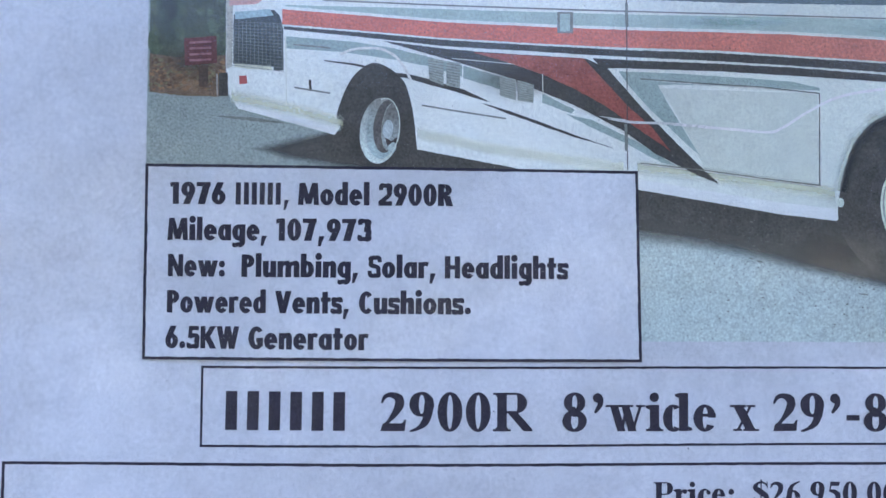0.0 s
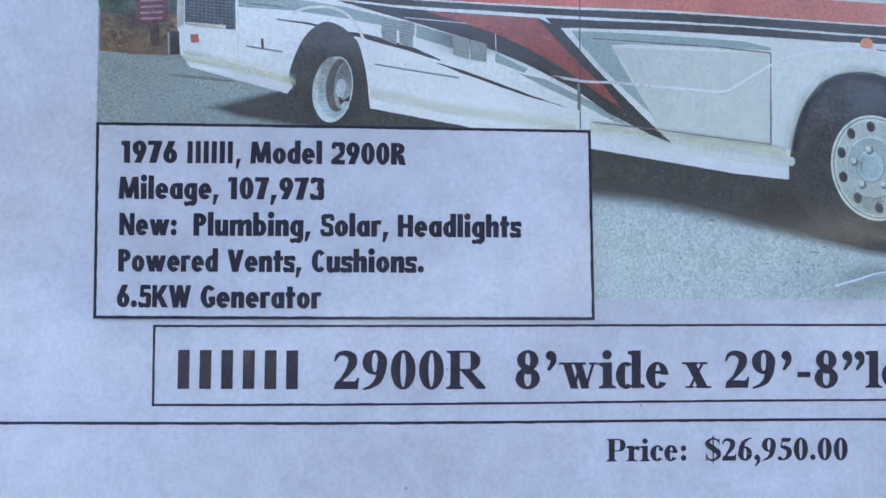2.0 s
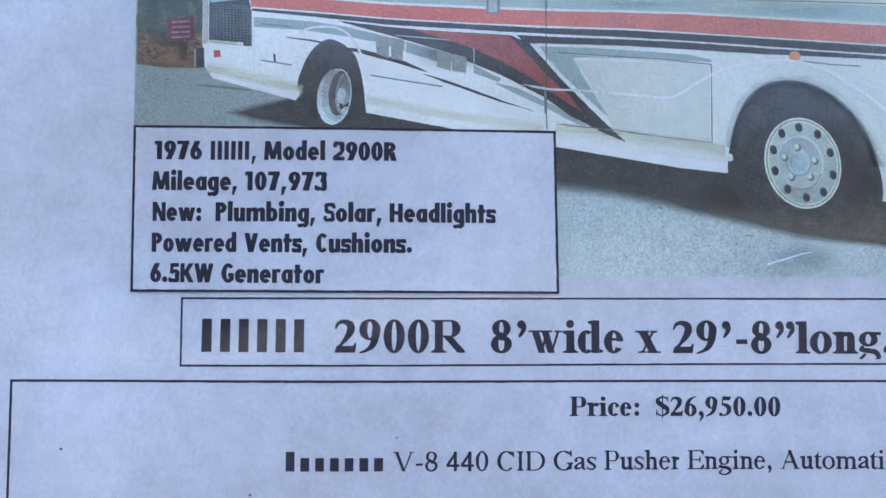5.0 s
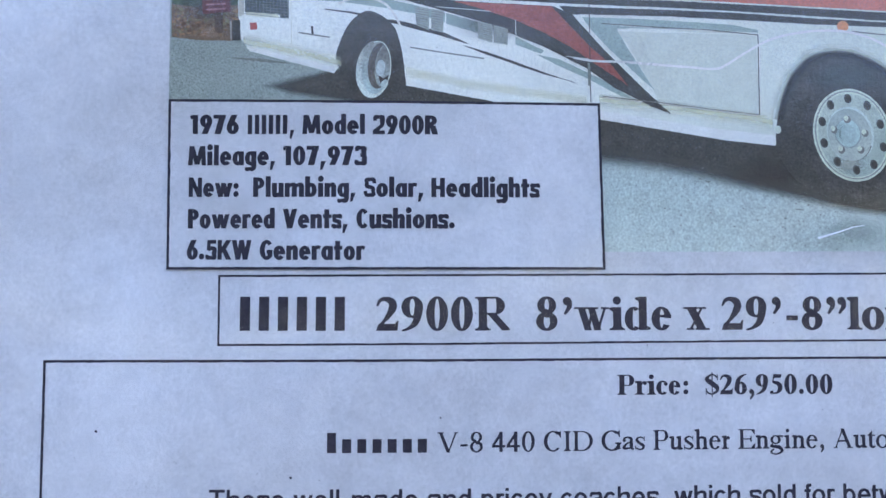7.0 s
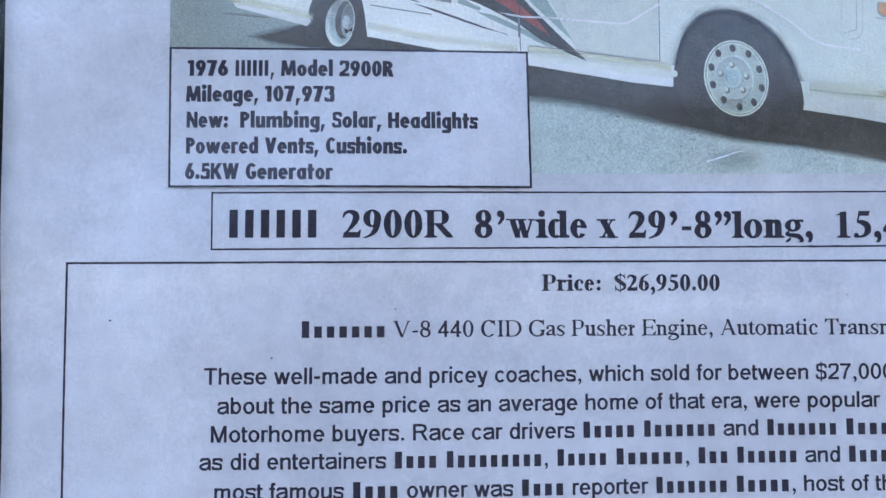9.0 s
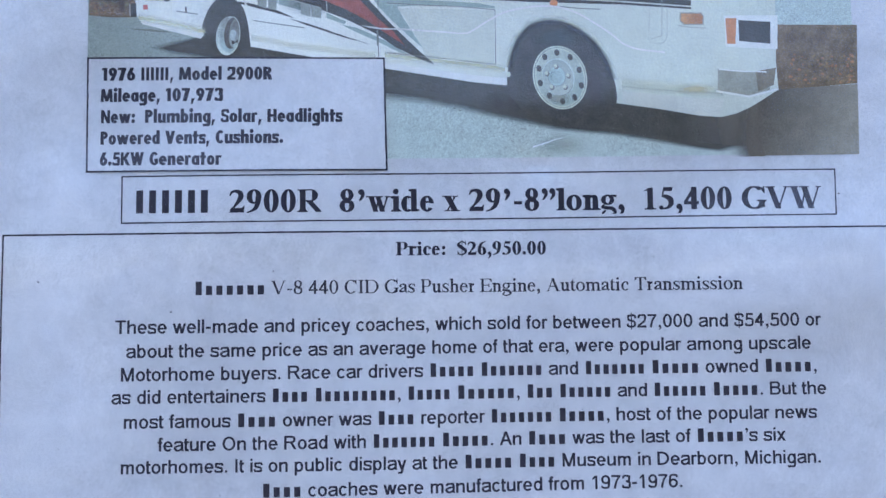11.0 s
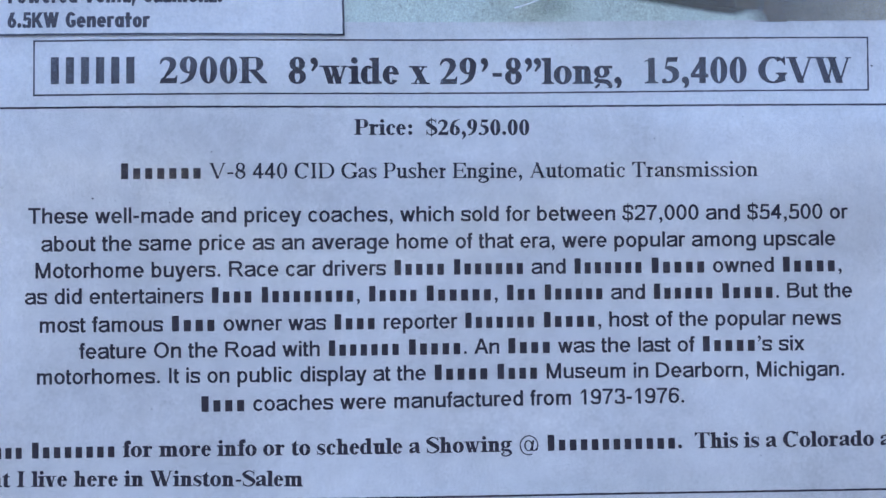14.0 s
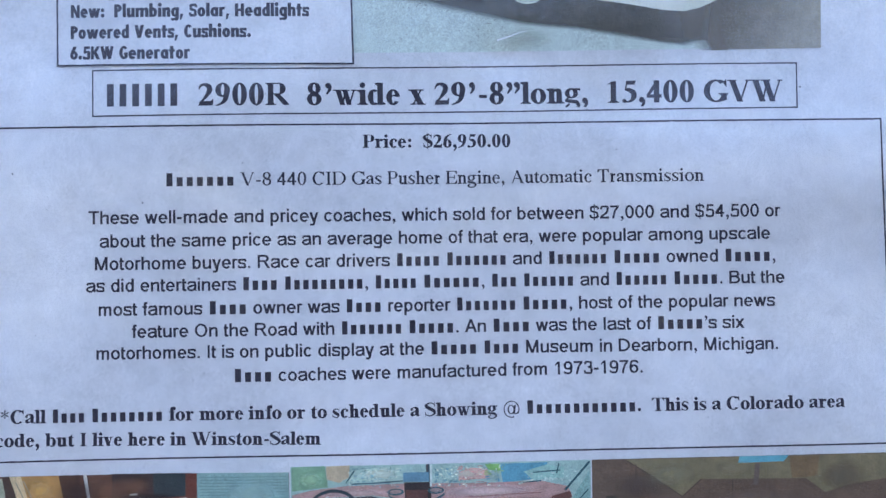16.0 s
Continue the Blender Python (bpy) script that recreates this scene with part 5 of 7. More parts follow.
shape("corner_post", [(2.25, -45.81), (3.11, -45.82), (3.12, -37.21), (2.42, -36.89)], printed("corner_grey", (0.578, 0.536, 0.430), 0.1, 0.25), photo, L[5])
shape("grille_foot", [(3.43, -37.53), (7.96, -37.33), (8.12, -36.78), (5.00, -36.91), (3.43, -37.14)], cream_print, photo, L[6])
shape("tail_lamp", [(3.98, -36.02), (4.92, -36.08), (5.05, -35.05), (4.08, -34.95)], lamp_print, photo, L[5], label="red tail lamp")
shape("exhaust", [(1.50, -36.33), (2.58, -36.41), (2.69, -33.48), (1.53, -33.39)], dark_print, photo, L[5])
strip("white_post", [(1.26, -36.25), (1.37, -33.39)], 0.22, printed("post_grey", (0.420, 0.370, 0.310), 0.2, 0.3), L[5])

# rear wheel rim: a pale deep flange, a dark well and a turned-in disc with its hub
rim = shape("rear_rim", oval((21.63, -29.32), 2.50, 4.20, 6, 36), printed("rear_rim", (0.300, 0.290, 0.240), 0.14, 0.28, to=(0.760, 0.830, 0.740), along=[(22.3, -33.2), (20.6, -27.0)]), photo, L[6], label="worn steel rear wheel rim")
shape("rim_step", oval((22.02, -29.55), 2.05, 3.80, 6, 36), printed("rim_step", (0.340, 0.330, 0.280), 0.2, 0.3, to=(0.480, 0.580, 0.530), along=[(22.0, -32.5), (21.6, -26.5)]), rim, L[7])
shape("rim_well", oval((22.42, -29.85), 1.60, 3.36, 6, 32), printed("rim_dark", (0.150, 0.130, 0.112), 0.3, 0.35), rim, L[8])
shape("rim_disc", oval((22.98, -29.78), 1.03, 2.95, 6, 32), printed("rim_disc", (0.230, 0.210, 0.180), 0.3, 0.35, to=(0.400, 0.430, 0.390), along=[(22.9, -32.0), (23.0, -27.4)]), rim, L[9])
shape("disc_shade", [(22.35, -28.55), (23.0, -28.0), (23.75, -28.45), (23.9, -27.6), (23.3, -26.8), (22.6, -27.4)], printed("rim_deep", (0.080, 0.062, 0.055), 0.25, 0.3), rim, L[9] + 0.006, True)
shape("disc_glint", [(22.80, -27.50), (23.37, -27.86), (23.72, -27.3), (23.2, -26.4), (22.62, -26.95)], printed("rim_glint", (0.560, 0.640, 0.570), 0.2, 0.3), rim, L[9] + 0.012, True)
shape("hub", oval((22.65, -29.50), 0.64, 1.20, 4), printed("rear_hub", (0.540, 0.590, 0.560), 0.15, 0.25), rim, L[10])
shape("hub_light", oval((22.55, -29.75), 0.30, 0.62, 4), printed("rear_hub_light", (0.600, 0.640, 0.600), 0.15, 0.25), rim, L[10] + 0.008)
ring = oval((22.02, -29.50), 2.04, 3.92, 6, 36)
ribbon("rim_lip", ring[-11:] + ring[:10], 0.13, pale_print, rim, L[11])
ring = oval((22.95, -29.80), 1.06, 2.98, 6, 36)
ribbon("disc_lip", ring[9:27], 0.08, mesh_print, rim, L[11])
rim_print = printed("rim_paint", (0.470, 0.540, 0.450), 0.12, 0.18, to=(0.620, 0.660, 0.540), along=[(94.52, -15.84), (87.27, -23.91)])
edge_print = printed("rim_edge", (0.745, 0.786, 0.621), 0.1, 0.2)
# front wheel rim with its hand holes, hub and nuts
HUB = Vector((91.20, -20.05))
rim = shape("front_rim", oval(HUB, 5.72, 6.90, -14, 44), edge_print, photo, L[7], label="steel front wheel rim with round holes")
shape("rim_groove", oval(HUB, 5.44, 6.60, -14, 44), printed("groove", (0.360, 0.370, 0.320), 0.1, 0.2), rim, L[8])
shape("rim_flange", oval(HUB, 5.26, 6.42, -14, 44), edge_print, rim, L[8] + 0.006)
shape("rim_face", oval(HUB + Vector((0.02, 0.05)), 5.02, 6.16, -14, 44), rim_print, rim, L[9])
dish = HUB + Vector((-0.32, -0.10))
shape("dish_edge", oval(dish, 3.42, 4.10, -14, 36), printed("dish_edge", (0.690, 0.760, 0.680), 0.1, 0.2), rim, L[10])
shape("dish", oval(dish + Vector((-0.12, 0.10)), 3.20, 3.86, -14, 36), printed("dish", (0.470, 0.520, 0.450), 0.12, 0.2, to=(0.600, 0.640, 0.540), along=[(90.0, -23.5), (91.5, -16.5)]), rim, L[10] + 0.008)
ring = oval(dish + Vector((-0.1, 0.15)), 3.25, 3.90, -14, 40)
ribbon("dish_shade", ring[4:14], 0.16, mid_print, rim, L[10] + 0.014)
shape("hub_ring", oval(HUB + Vector((-0.68, -0.18)), 1.92, 2.16, -10), printed("hub_ring", (0.380, 0.430, 0.380), 0.1, 0.2), rim, L[11])
shape("hub", oval(HUB + Vector((-0.70, -0.24)), 1.78, 2.02, -10), printed("hub_metal", (0.560, 0.680, 0.610), 0.1, 0.2), rim, L[11] + 0.006)
shape("hub_cap", oval(HUB + Vector((-0.62, -0.05)), 1.15, 1.35, -10), printed("hub_cap", (0.470, 0.570, 0.510), 0.1, 0.2), rim, L[12])
for hole in [(88.06, -24.45), (90.63, -25.38), (93.45, -24.37), (95.29, -21.62), (95.68, -18.26), (94.18, -15.72), (91.61, -14.91), (88.82, -16.13), (86.98, -18.86), (86.77, -22.0)]:
    pit = shape("hand_hole", oval(hole, 0.55, 0.72, -14, 14), hole_print, rim, L[10] + 0.016)
    shape("hole_depth", oval((hole[0] + 0.10, hole[1] + 0.06), 0.40, 0.54, -14, 12), tyre_print, pit, L[11])
for nut in [(90.33, -22.42), (88.36, -20.89), (92.91, -20.39), (89.38, -17.95), (92.22, -17.95)]:
    bolt = shape("wheel_nut", oval((nut[0] + 0.12, nut[1] + 0.12), 0.52, 0.56, 0, 12), printed("nut_shade", (0.250, 0.240, 0.205), 0.15, 0.2), rim, L[12] + 0.004)
    shape("nut_face", oval((nut[0] - 0.06, nut[1] - 0.08), 0.36, 0.40, 0, 10), edge_print, bolt, L[12] + 0.012)

# front corner
strip("sill_seam", [(104.29, -18.05), (108.36, -17.56), (115.53, -16.95), (119.64, -16.55), (125.2, -16.40)], 0.13, line_print, L[6])
lens_print = printed("side_lens", (0.520, 0.225, 0.110), 0.15, 0.2, to=(0.640, 0.330, 0.150), along=[(122.0, -32.0), (118.0, -33.0)])
frame_ = shape("side_lamp", [(117.3, -34.0), (122.1, -33.95), (122.55, -33.15), (122.4, -31.25), (118.1, -31.2), (117.2, -32.05)], printed("lamp_surround", (0.430, 0.400, 0.320), 0.1, 0.2), photo, L[6])
shape("lamp_lens", [(117.62, -33.75), (121.88, -33.67), (122.27, -33.05), (122.09, -31.49), (118.24, -31.47), (117.44, -32.19)], lens_print, frame_, L[7], label="amber side lamp")
strip("lamp_shade", [(116.9, -31.1), (119.6, -30.72), (122.8, -30.55)], 0.28, printed("soft_line", (0.520, 0.520, 0.430), 0.1, 0.2), L[6])
faint_print = printed("recess_line", (0.640, 0.655, 0.555), 0.1, 0.2)
handle = ribbon("grab_recess", [(110.9, -38.2), (110.75, -33.0), (110.45, -28.3), (111.5, -27.35), (113.2, -27.3), (114.3, -28.6), (114.55, -33.0), (114.8, -38.2)], 0.22, faint_print, photo, L[5], True)
ribbon("recess_edge", [(113.6, -38.2), (113.48, -34.04), (113.26, -28.9), (110.9, -28.2)], 0.20, printed("recess_dark", (0.560, 0.560, 0.465), 0.1, 0.2), handle, L[6])
lamp = shape("headlamp", [(126.92, -33.33), (138.69, -33.39), (138.27, -25.87), (127.00, -26.46)], lilac_print, photo, L[5])
shape("turn_lamp", [(127.21, -32.70), (129.62, -32.71), (129.12, -27.09), (127.34, -27.08)], amber_print, lamp, L[6])
shape("lamp_glass", [(130.01, -32.30), (137.03, -31.91), (136.77, -27.11), (129.99, -27.72)], dark_print, lamp, L[6])
bumper = shape("bumper", [(125.05, -21.68), (135.76, -20.94), (136.25, -16.86), (132.53, -15.58), (124.88, -16.95)], printed("bumper_grey", (0.408, 0.395, 0.312), 0.15, 0.2), photo, L[6])
ribbon("bumper_edge", [(124.48, -16.83), (131.62, -15.58), (138.10, -17.23)], 0.45, lilac_print, bumper, L[7])
ribbon("bumper_edge", [(125.31, -21.55), (129.87, -21.12), (135.63, -20.94)], 0.3, lilac_print, bumper, L[7])
shape("bumper_end", [(133.27, -21.09), (137.76, -21.85), (137.09, -18.16), (133.62, -16.62)], printed("bumper_shade", (0.271, 0.223, 0.156), 0.15, 0.2), bumper, L[7])



def smudge(name, ends, color, strength, layer=4):
    """A soft patch between two opposite corners on the page."""
    (u0, v0), (u1, v1) = ends
    return shape(name, oval(((u0 + u1) / 2, (v0 + v1) / 2), abs(u1 - u0) / 2, abs(v1 - v0) / 2, 0, 24), smudged(name + "_%02d" % int(100 * strength), color, strength), photo, L[layer] + 0.01, amount=0)


shape("skirt", [(54.14, -23.63), (64.50, -21.98), (72.57, -20.80), (79.95, -20.01), (79.85, -18.48), (72.56, -19.27), (64.49, -20.61), (54.13, -22.26)], printed("skirt_blue", (0.900, 0.890, 0.830), 0.05, 0.1), photo, L[5])
shape("skirt", [(4.10, -32.61), (10.51, -31.15), (16.08, -29.75), (16.01, -28.72), (3.95, -31.90)], printed("skirt_blue", (0.900, 0.890, 0.830), 0.05, 0.1), photo, L[5])
shape("skirt", [(104.46, -16.97), (112.84, -16.15), (121.05, -15.32), (126.22, -15.12), (124.99, -11.33), (120.87, -11.54), (112.70, -12.99), (104.16, -14.52)], printed("skirt_dull", (0.745, 0.743, 0.648), 0.06, 0.1), photo, L[5])
olive = (0.626, 0.593, 0.369)
for low, d, full in (([(3.08, -33.24), (5.82, -32.78), (12.08, -31.40), (17.02, -30.15)], 1.3, 0.42), ([(26.27, -28.95), (30.68, -28.15), (34.24, -27.33), (41.39, -26.41), (48.57, -25.48), (52.46, -25.02)], 1.1, 0.34), ([(104.3, -18.0), (112.86, -17.15), (119.6, -16.5), (126.0, -16.2)], 2.6, 0.28)):
    soft_strip("sill_grime", [(u, v - d) for u, v in low], low, olive, full, photo, L[5] + 0.008, key="sill_%02d" % int(100 * full))
    soft_strip("sill_grime", [(u, v + 0.9) for u, v in low], low, olive, full, photo, L[5] + 0.008, key="sill_%02d" % int(100 * full))
# under the compartment door the dirt is thickest at the seam and washes out down the skirt
low = [(54.20, -25.50), (58.80, -25.06), (62.90, -24.68), (71.90, -23.43), (77.36, -22.75), (79.60, -22.20)]
soft_strip("sill_grime", [(u, v + 1.9) for u, v in low], low, olive, 0.46, photo, L[5] + 0.008, key="sill_seam")
soft_strip("sill_grime", [(u, v - 0.7) for u, v in low], low, olive, 0.34, photo, L[5] + 0.008, key="sill_34")
arch = [(80.23, -22.27), (80.92, -25.34), (82.27, -28.59), (84.77, -31.36), (88.06, -32.44), (91.68, -32.22), (95.44, -30.61), (99.01, -27.54), (101.41, -23.72), (102.73, -19.50)]
hub_at = Vector([(90.89, -19.88)][0])
soft_strip("arch_shade", [hub_at + (Vector(p) - hub_at) * 1.12 for p in arch], arch, (0.547, 0.550, 0.441), 0.45, photo, L[4] + 0.015)
soft_strip("arch_lip", [hub_at + (Vector(p) - hub_at) * 0.88 for p in arch], [hub_at + (Vector(p) - hub_at) * 0.985 for p in arch], (0.037, 0.035, 0.033), 0.6, photo, L[5] + 0.012)
smudge("tyre_sheen", [(84.11, -31.60), (97.16, -25.57)], (0.114, 0.133, 0.116), 0.5, 6)
smudge("tyre_brown", [(93.87, -25.56), (102.63, -10.19)], (0.107, 0.077, 0.059), 0.5, 6)
smudge("rim_dull", [(85.95, -17.85), (95.29, -13.42)], (0.503, 0.495, 0.399), 0.5, 9)
smudge("hub_dull", [(88.23, -22.29), (91.28, -18.26)], (0.408, 0.495, 0.409), 0.5, 11)
smudge("rim_light", [(19.44, -32.80), (21.91, -25.25)], (0.870, 0.870, 0.791), 0.6, 6)
smudge("upper_teal", [(54.98, -44.93), (78.54, -42.89)], (0.347, 0.469, 0.399), 0.5, 5)
smudge("upper_teal", [(78.56, -44.52), (107.42, -41.52)], (0.371, 0.469, 0.369), 0.5, 5)
smudge("swoosh_warm", [(30.95, -39.29), (46.89, -32.98)], (0.095, 0.072, 0.052), 0.5, 7)
smudge("rust", [(114.14, -19.01), (125.74, -15.64)], (0.710, 0.593, 0.359), 0.5, 5)
smudge("woods_dark", [(-7.25, -52.10), (-2.03, -38.60)], (0.045, 0.054, 0.036), 0.6, 2)
smudge("woods_brown", [(-7.17, -40.14), (2.67, -35.46)], (0.114, 0.082, 0.052), 0.7, 2)
smudge("litter_warm", [(-5.11, -36.35), (1.92, -33.23)], (0.359, 0.207, 0.106), 0.5, 2)
# shade beside the sleeve's crease, painted as a soft patch on the road
smudge("crease_shade", [(84.60, -9.00), (98.37, -2.55)], (0.371, 0.407, 0.331), 0.4, 0)
smudge("shade_brown", [(70.12, -18.22), (90.34, -11.00)], (0.095, 0.067, 0.049), 0.4, 3)

# grit on the road, pale specks in the shade and dark specks on the paint
rng = random.Random(31)
for count, tone, box, size in ((240, (0.250, 0.270, 0.230), (54.8, 133.0, -14.0, -3.4), (0.04, 0.12)), (150, (0.620, 0.690, 0.610), (54.8, 120.0, -15.0, -3.4), (0.05, 0.12)), (110, (0.220, 0.235, 0.195), (-7.0, 14.0, -33.0, -26.0), (0.04, 0.11)),
                                (150, (0.205, 0.190, 0.160), (56.0, 134.0, -19.5, -6.0), (0.05, 0.15)), (60, (0.330, 0.325, 0.270), (27.0, 79.0, -40.0, -22.0), (0.03, 0.08)), (60, (0.330, 0.180, 0.140), (12.0, 118.0, -43.0, -37.0), (0.04, 0.10))):
    bm = bmesh.new()
    for n in range(count):
        u, v, r = rng.uniform(*box[:2]), rng.uniform(*box[2:]), rng.uniform(*size)
        add_face(bm, oval((u, v), r * rng.uniform(0.8, 1.8), r * 0.7, rng.uniform(-20, 30), 5))
    part("printed_grit", lay_points(bm, L[12] + 0.02 if tone[0] == 0.330 else L[2] + 0.004 + (0.014 if tone[0] == 0.205 else 0)), printed("grit_%d_%d" % (count, 1000 * tone[0]), tone, 0.2, 0.3), photo, kind="stuff")

# the three small photographs along the foot
small = [shape("photograph", [(-20.46, 83.77), (39.60, 84.66), (39.48, 134.99), (-20.21, 133.36)], printed("cabin_brown", (0.141, 0.058, 0.033), 0.2, 0.2), flyer, L[0], label="printed photograph of a brown cabin interior"),
         shape("photograph", [(39.84, 83.53), (102.69, 83.77), (102.16, 136.14), (39.71, 134.99)], printed("windscreen_sky", (0.359, 0.509, 0.430), 0.15, 0.2), flyer, L[0], label="printed photograph of the dashboard and steering wheel"),
         shape("photograph", [(102.93, 83.77), (168.86, 84.04), (167.89, 137.36), (102.39, 136.15)], printed("cabinet_brown", (0.148, 0.092, 0.059), 0.15, 0.2), flyer, L[0], label="printed photograph of dim brown cabinets")]
cabin, dash, rear = small
shape("curtain", [(-20.35, 84.22), (-18.92, 84.14), (-16.14, 100.82), (-20.41, 100.70)], printed("cabin_curtain", (0.434, 0.431, 0.295), 0.15, 0.2), cabin, L[1])
shape("dark_trim", [(-18.92, 83.92), (-17.49, 83.84), (-11.96, 100.94), (-15.92, 100.82)], printed("cabin_dark_trim", (0.073, 0.038, 0.023), 0.15, 0.2), cabin, L[1])
shape("pleated_edge", [(-17.49, 83.84), (-15.18, 83.89), (-10.20, 100.99), (-11.96, 100.94)], printed("cabin_pleated_edge", (0.728, 0.536, 0.295), 0.15, 0.2), cabin, L[1])
shape("wood_panel", [(-15.18, 83.89), (-7.68, 83.96), (-4.25, 101.16), (-10.20, 100.99)], printed("cabin_wood_panel", (0.503, 0.259, 0.079), 0.15, 0.2), cabin, L[1])
shape("dark_post", [(-7.68, 83.96), (-3.48, 83.95), (-2.04, 101.22), (-4.25, 101.16)], printed("cabin_dark_post", (0.089, 0.035, 0.018), 0.15, 0.2), cabin, L[1])
shape("white_strip", [(-2.70, 83.97), (-2.04, 83.99), (-1.08, 90.18), (-1.75, 90.27)], printed("cabin_white_strip", (0.728, 0.686, 0.595), 0.15, 0.2), cabin, L[2])
shape("cabinet_dark", [(3.06, 84.00), (18.11, 84.25), (18.07, 88.98), (12.49, 89.29), (3.03, 89.39)], printed("cabin_cabinet_dark", (0.049, 0.028, 0.023), 0.15, 0.2), cabin, L[1])
shape("screen", [(11.41, 84.20), (18.11, 84.25), (18.07, 88.87), (11.60, 89.04)], printed("cabin_screen", (0.029, 0.042, 0.045), 0.15, 0.2), cabin, L[2])
shape("ledge", [(3.02, 89.72), (20.54, 89.04), (20.42, 101.86), (2.95, 101.36)], printed("cabin_ledge", (0.222, 0.077, 0.039), 0.15, 0.2), cabin, L[1])
shape("box_front", [(11.59, 89.60), (17.51, 89.31), (17.49, 91.44), (11.79, 92.87)], printed("cabin_box_front", (0.324, 0.127, 0.071), 0.15, 0.2), cabin, L[2])
shape("tag", [(16.50, 89.39), (18.30, 89.21), (18.39, 90.90), (16.83, 91.09)], printed("cabin_tag", (0.642, 0.579, 0.441), 0.15, 0.2), cabin, L[3])
shape("red_post", [(18.23, 84.26), (20.47, 84.31), (20.42, 89.27), (18.18, 89.32)], printed("cabin_red_post", (0.156, 0.038, 0.021), 0.15, 0.2), cabin, L[2])
shape("window_blind", [(20.47, 84.31), (39.49, 84.66), (39.69, 106.92), (20.49, 106.35)], printed("cabin_window_blind", (0.271, 0.419, 0.369), 0.15, 0.2), cabin, L[1])
shape("switch", [(-12.13, 90.00), (-10.47, 89.82), (-10.37, 91.17), (-11.91, 91.35)], printed("cabin_switch", (0.800, 0.608, 0.312), 0.15, 0.2), cabin, L[2])
for k in range(14):
    y = 0.62 * k
    a, b2 = [(21.02, 85.22), (39.25, 85.44)]
    ribbon("blind_slat", [(a[0], a[1] + y), ((a[0] + b2[0]) / 2, (a[1] + b2[1]) / 2 + y + 0.06), (b2[0], b2[1] + y)], 0.16, printed("slat_shade", (0.187, 0.318, 0.295), 0.15, 0.2), cabin, L[2])
shape("lawn", [(40.07, 83.65), (46.98, 83.48), (47.61, 87.92), (40.12, 88.64)], printed("dash_lawn", (0.222, 0.383, 0.230), 0.18, 0.25), dash, L[1])
shape("autumn_tree", [(47.21, 83.59), (52.21, 83.49), (51.95, 85.98), (49.89, 87.06), (47.40, 86.32)], printed("dash_autumn_tree", (0.594, 0.456, 0.286), 0.18, 0.25), dash, L[1])
shape("parked_van", [(52.54, 84.63), (62.82, 83.74), (63.12, 87.16), (51.93, 87.34)], printed("dash_parked_van", (0.434, 0.593, 0.485), 0.18, 0.25), dash, L[1])
shape("blue_sheet", [(83.52, 84.00), (93.61, 84.01), (92.62, 87.20), (84.04, 87.91)], printed("dash_blue_sheet", (0.114, 0.350, 0.430), 0.18, 0.25), dash, L[1])
shape("pink_car", [(74.85, 85.62), (77.40, 84.66), (80.85, 84.97), (81.28, 86.92), (74.82, 87.22)], printed("dash_pink_car", (0.800, 0.372, 0.304), 0.18, 0.25), dash, L[1])
shape("green_shrub", [(80.40, 84.04), (83.64, 84.00), (83.61, 85.49), (81.19, 85.21)], printed("dash_green_shrub", (0.213, 0.482, 0.132), 0.18, 0.25), dash, L[1])
shape("truck", [(88.47, 85.72), (93.37, 84.47), (97.08, 85.01), (96.80, 87.30), (90.41, 87.61)], printed("dash_truck", (0.324, 0.536, 0.441), 0.18, 0.25), dash, L[2])
shape("dashboard_top", [(40.11, 89.43), (43.97, 88.51), (50.79, 87.77), (63.34, 87.51), (80.57, 87.82), (92.15, 87.76), (97.70, 89.05), (98.60, 91.02), (97.40, 92.83), (80.50, 92.16), (64.66, 91.53), (60.10, 90.27), (56.46, 89.73), (46.22, 90.15), (40.10, 90.90)], printed("dash_dashboard_top", (0.500, 0.290, 0.245), 0.18, 0.25), dash, L[2])
shape("dashboard_shade", [(64.66, 91.76), (80.50, 92.39), (97.40, 92.94), (95.83, 108.58), (62.49, 107.59)], printed("dash_dashboard_shade", (0.141, 0.046, 0.033), 0.18, 0.25), dash, L[1])
shape("gauge_panel", [(40.10, 90.90), (46.22, 90.26), (56.46, 89.95), (60.10, 90.73), (61.35, 107.56), (40.14, 106.93)], printed("dash_gauge_panel", (0.029, 0.032, 0.028), 0.18, 0.25), dash, L[1])
shape("glovebox", [(75.41, 93.86), (90.20, 93.10), (89.32, 103.82), (75.72, 103.44)], printed("dash_glovebox", (0.291, 0.115, 0.071), 0.18, 0.25), dash, L[2])
shape("console", [(63.46, 87.29), (69.07, 87.31), (69.02, 90.73), (63.53, 90.70)], printed("dash_console", (0.037, 0.025, 0.023), 0.18, 0.25), dash, L[3])
shape("pillar", [(97.83, 94.90), (98.82, 91.26), (102.42, 85.83), (102.07, 104.19), (97.66, 104.06)], printed("dash_pillar", (0.251, 0.431, 0.369), 0.18, 0.25), dash, L[1])
shape("seat_corner", [(98.08, 93.53), (102.42, 92.27), (102.22, 108.77), (97.57, 108.63)], printed("dash_seat_corner", (0.073, 0.035, 0.025), 0.18, 0.25), dash, L[2])
shape("red_edge", [(94.41, 90.92), (98.15, 90.09), (98.59, 91.25), (97.40, 92.60), (93.81, 92.28)], printed("dash_red_edge", (0.190, 0.068, 0.050), 0.18, 0.25), dash, L[3])
teal = printed("dash_teal", (0.033, 0.097, 0.106), 0.15, 0.2)
ribbon("wiper", [(97.10, 89.84), (99.84, 86.92), (102.45, 84.11)], 0.45, teal, dash, L[3])
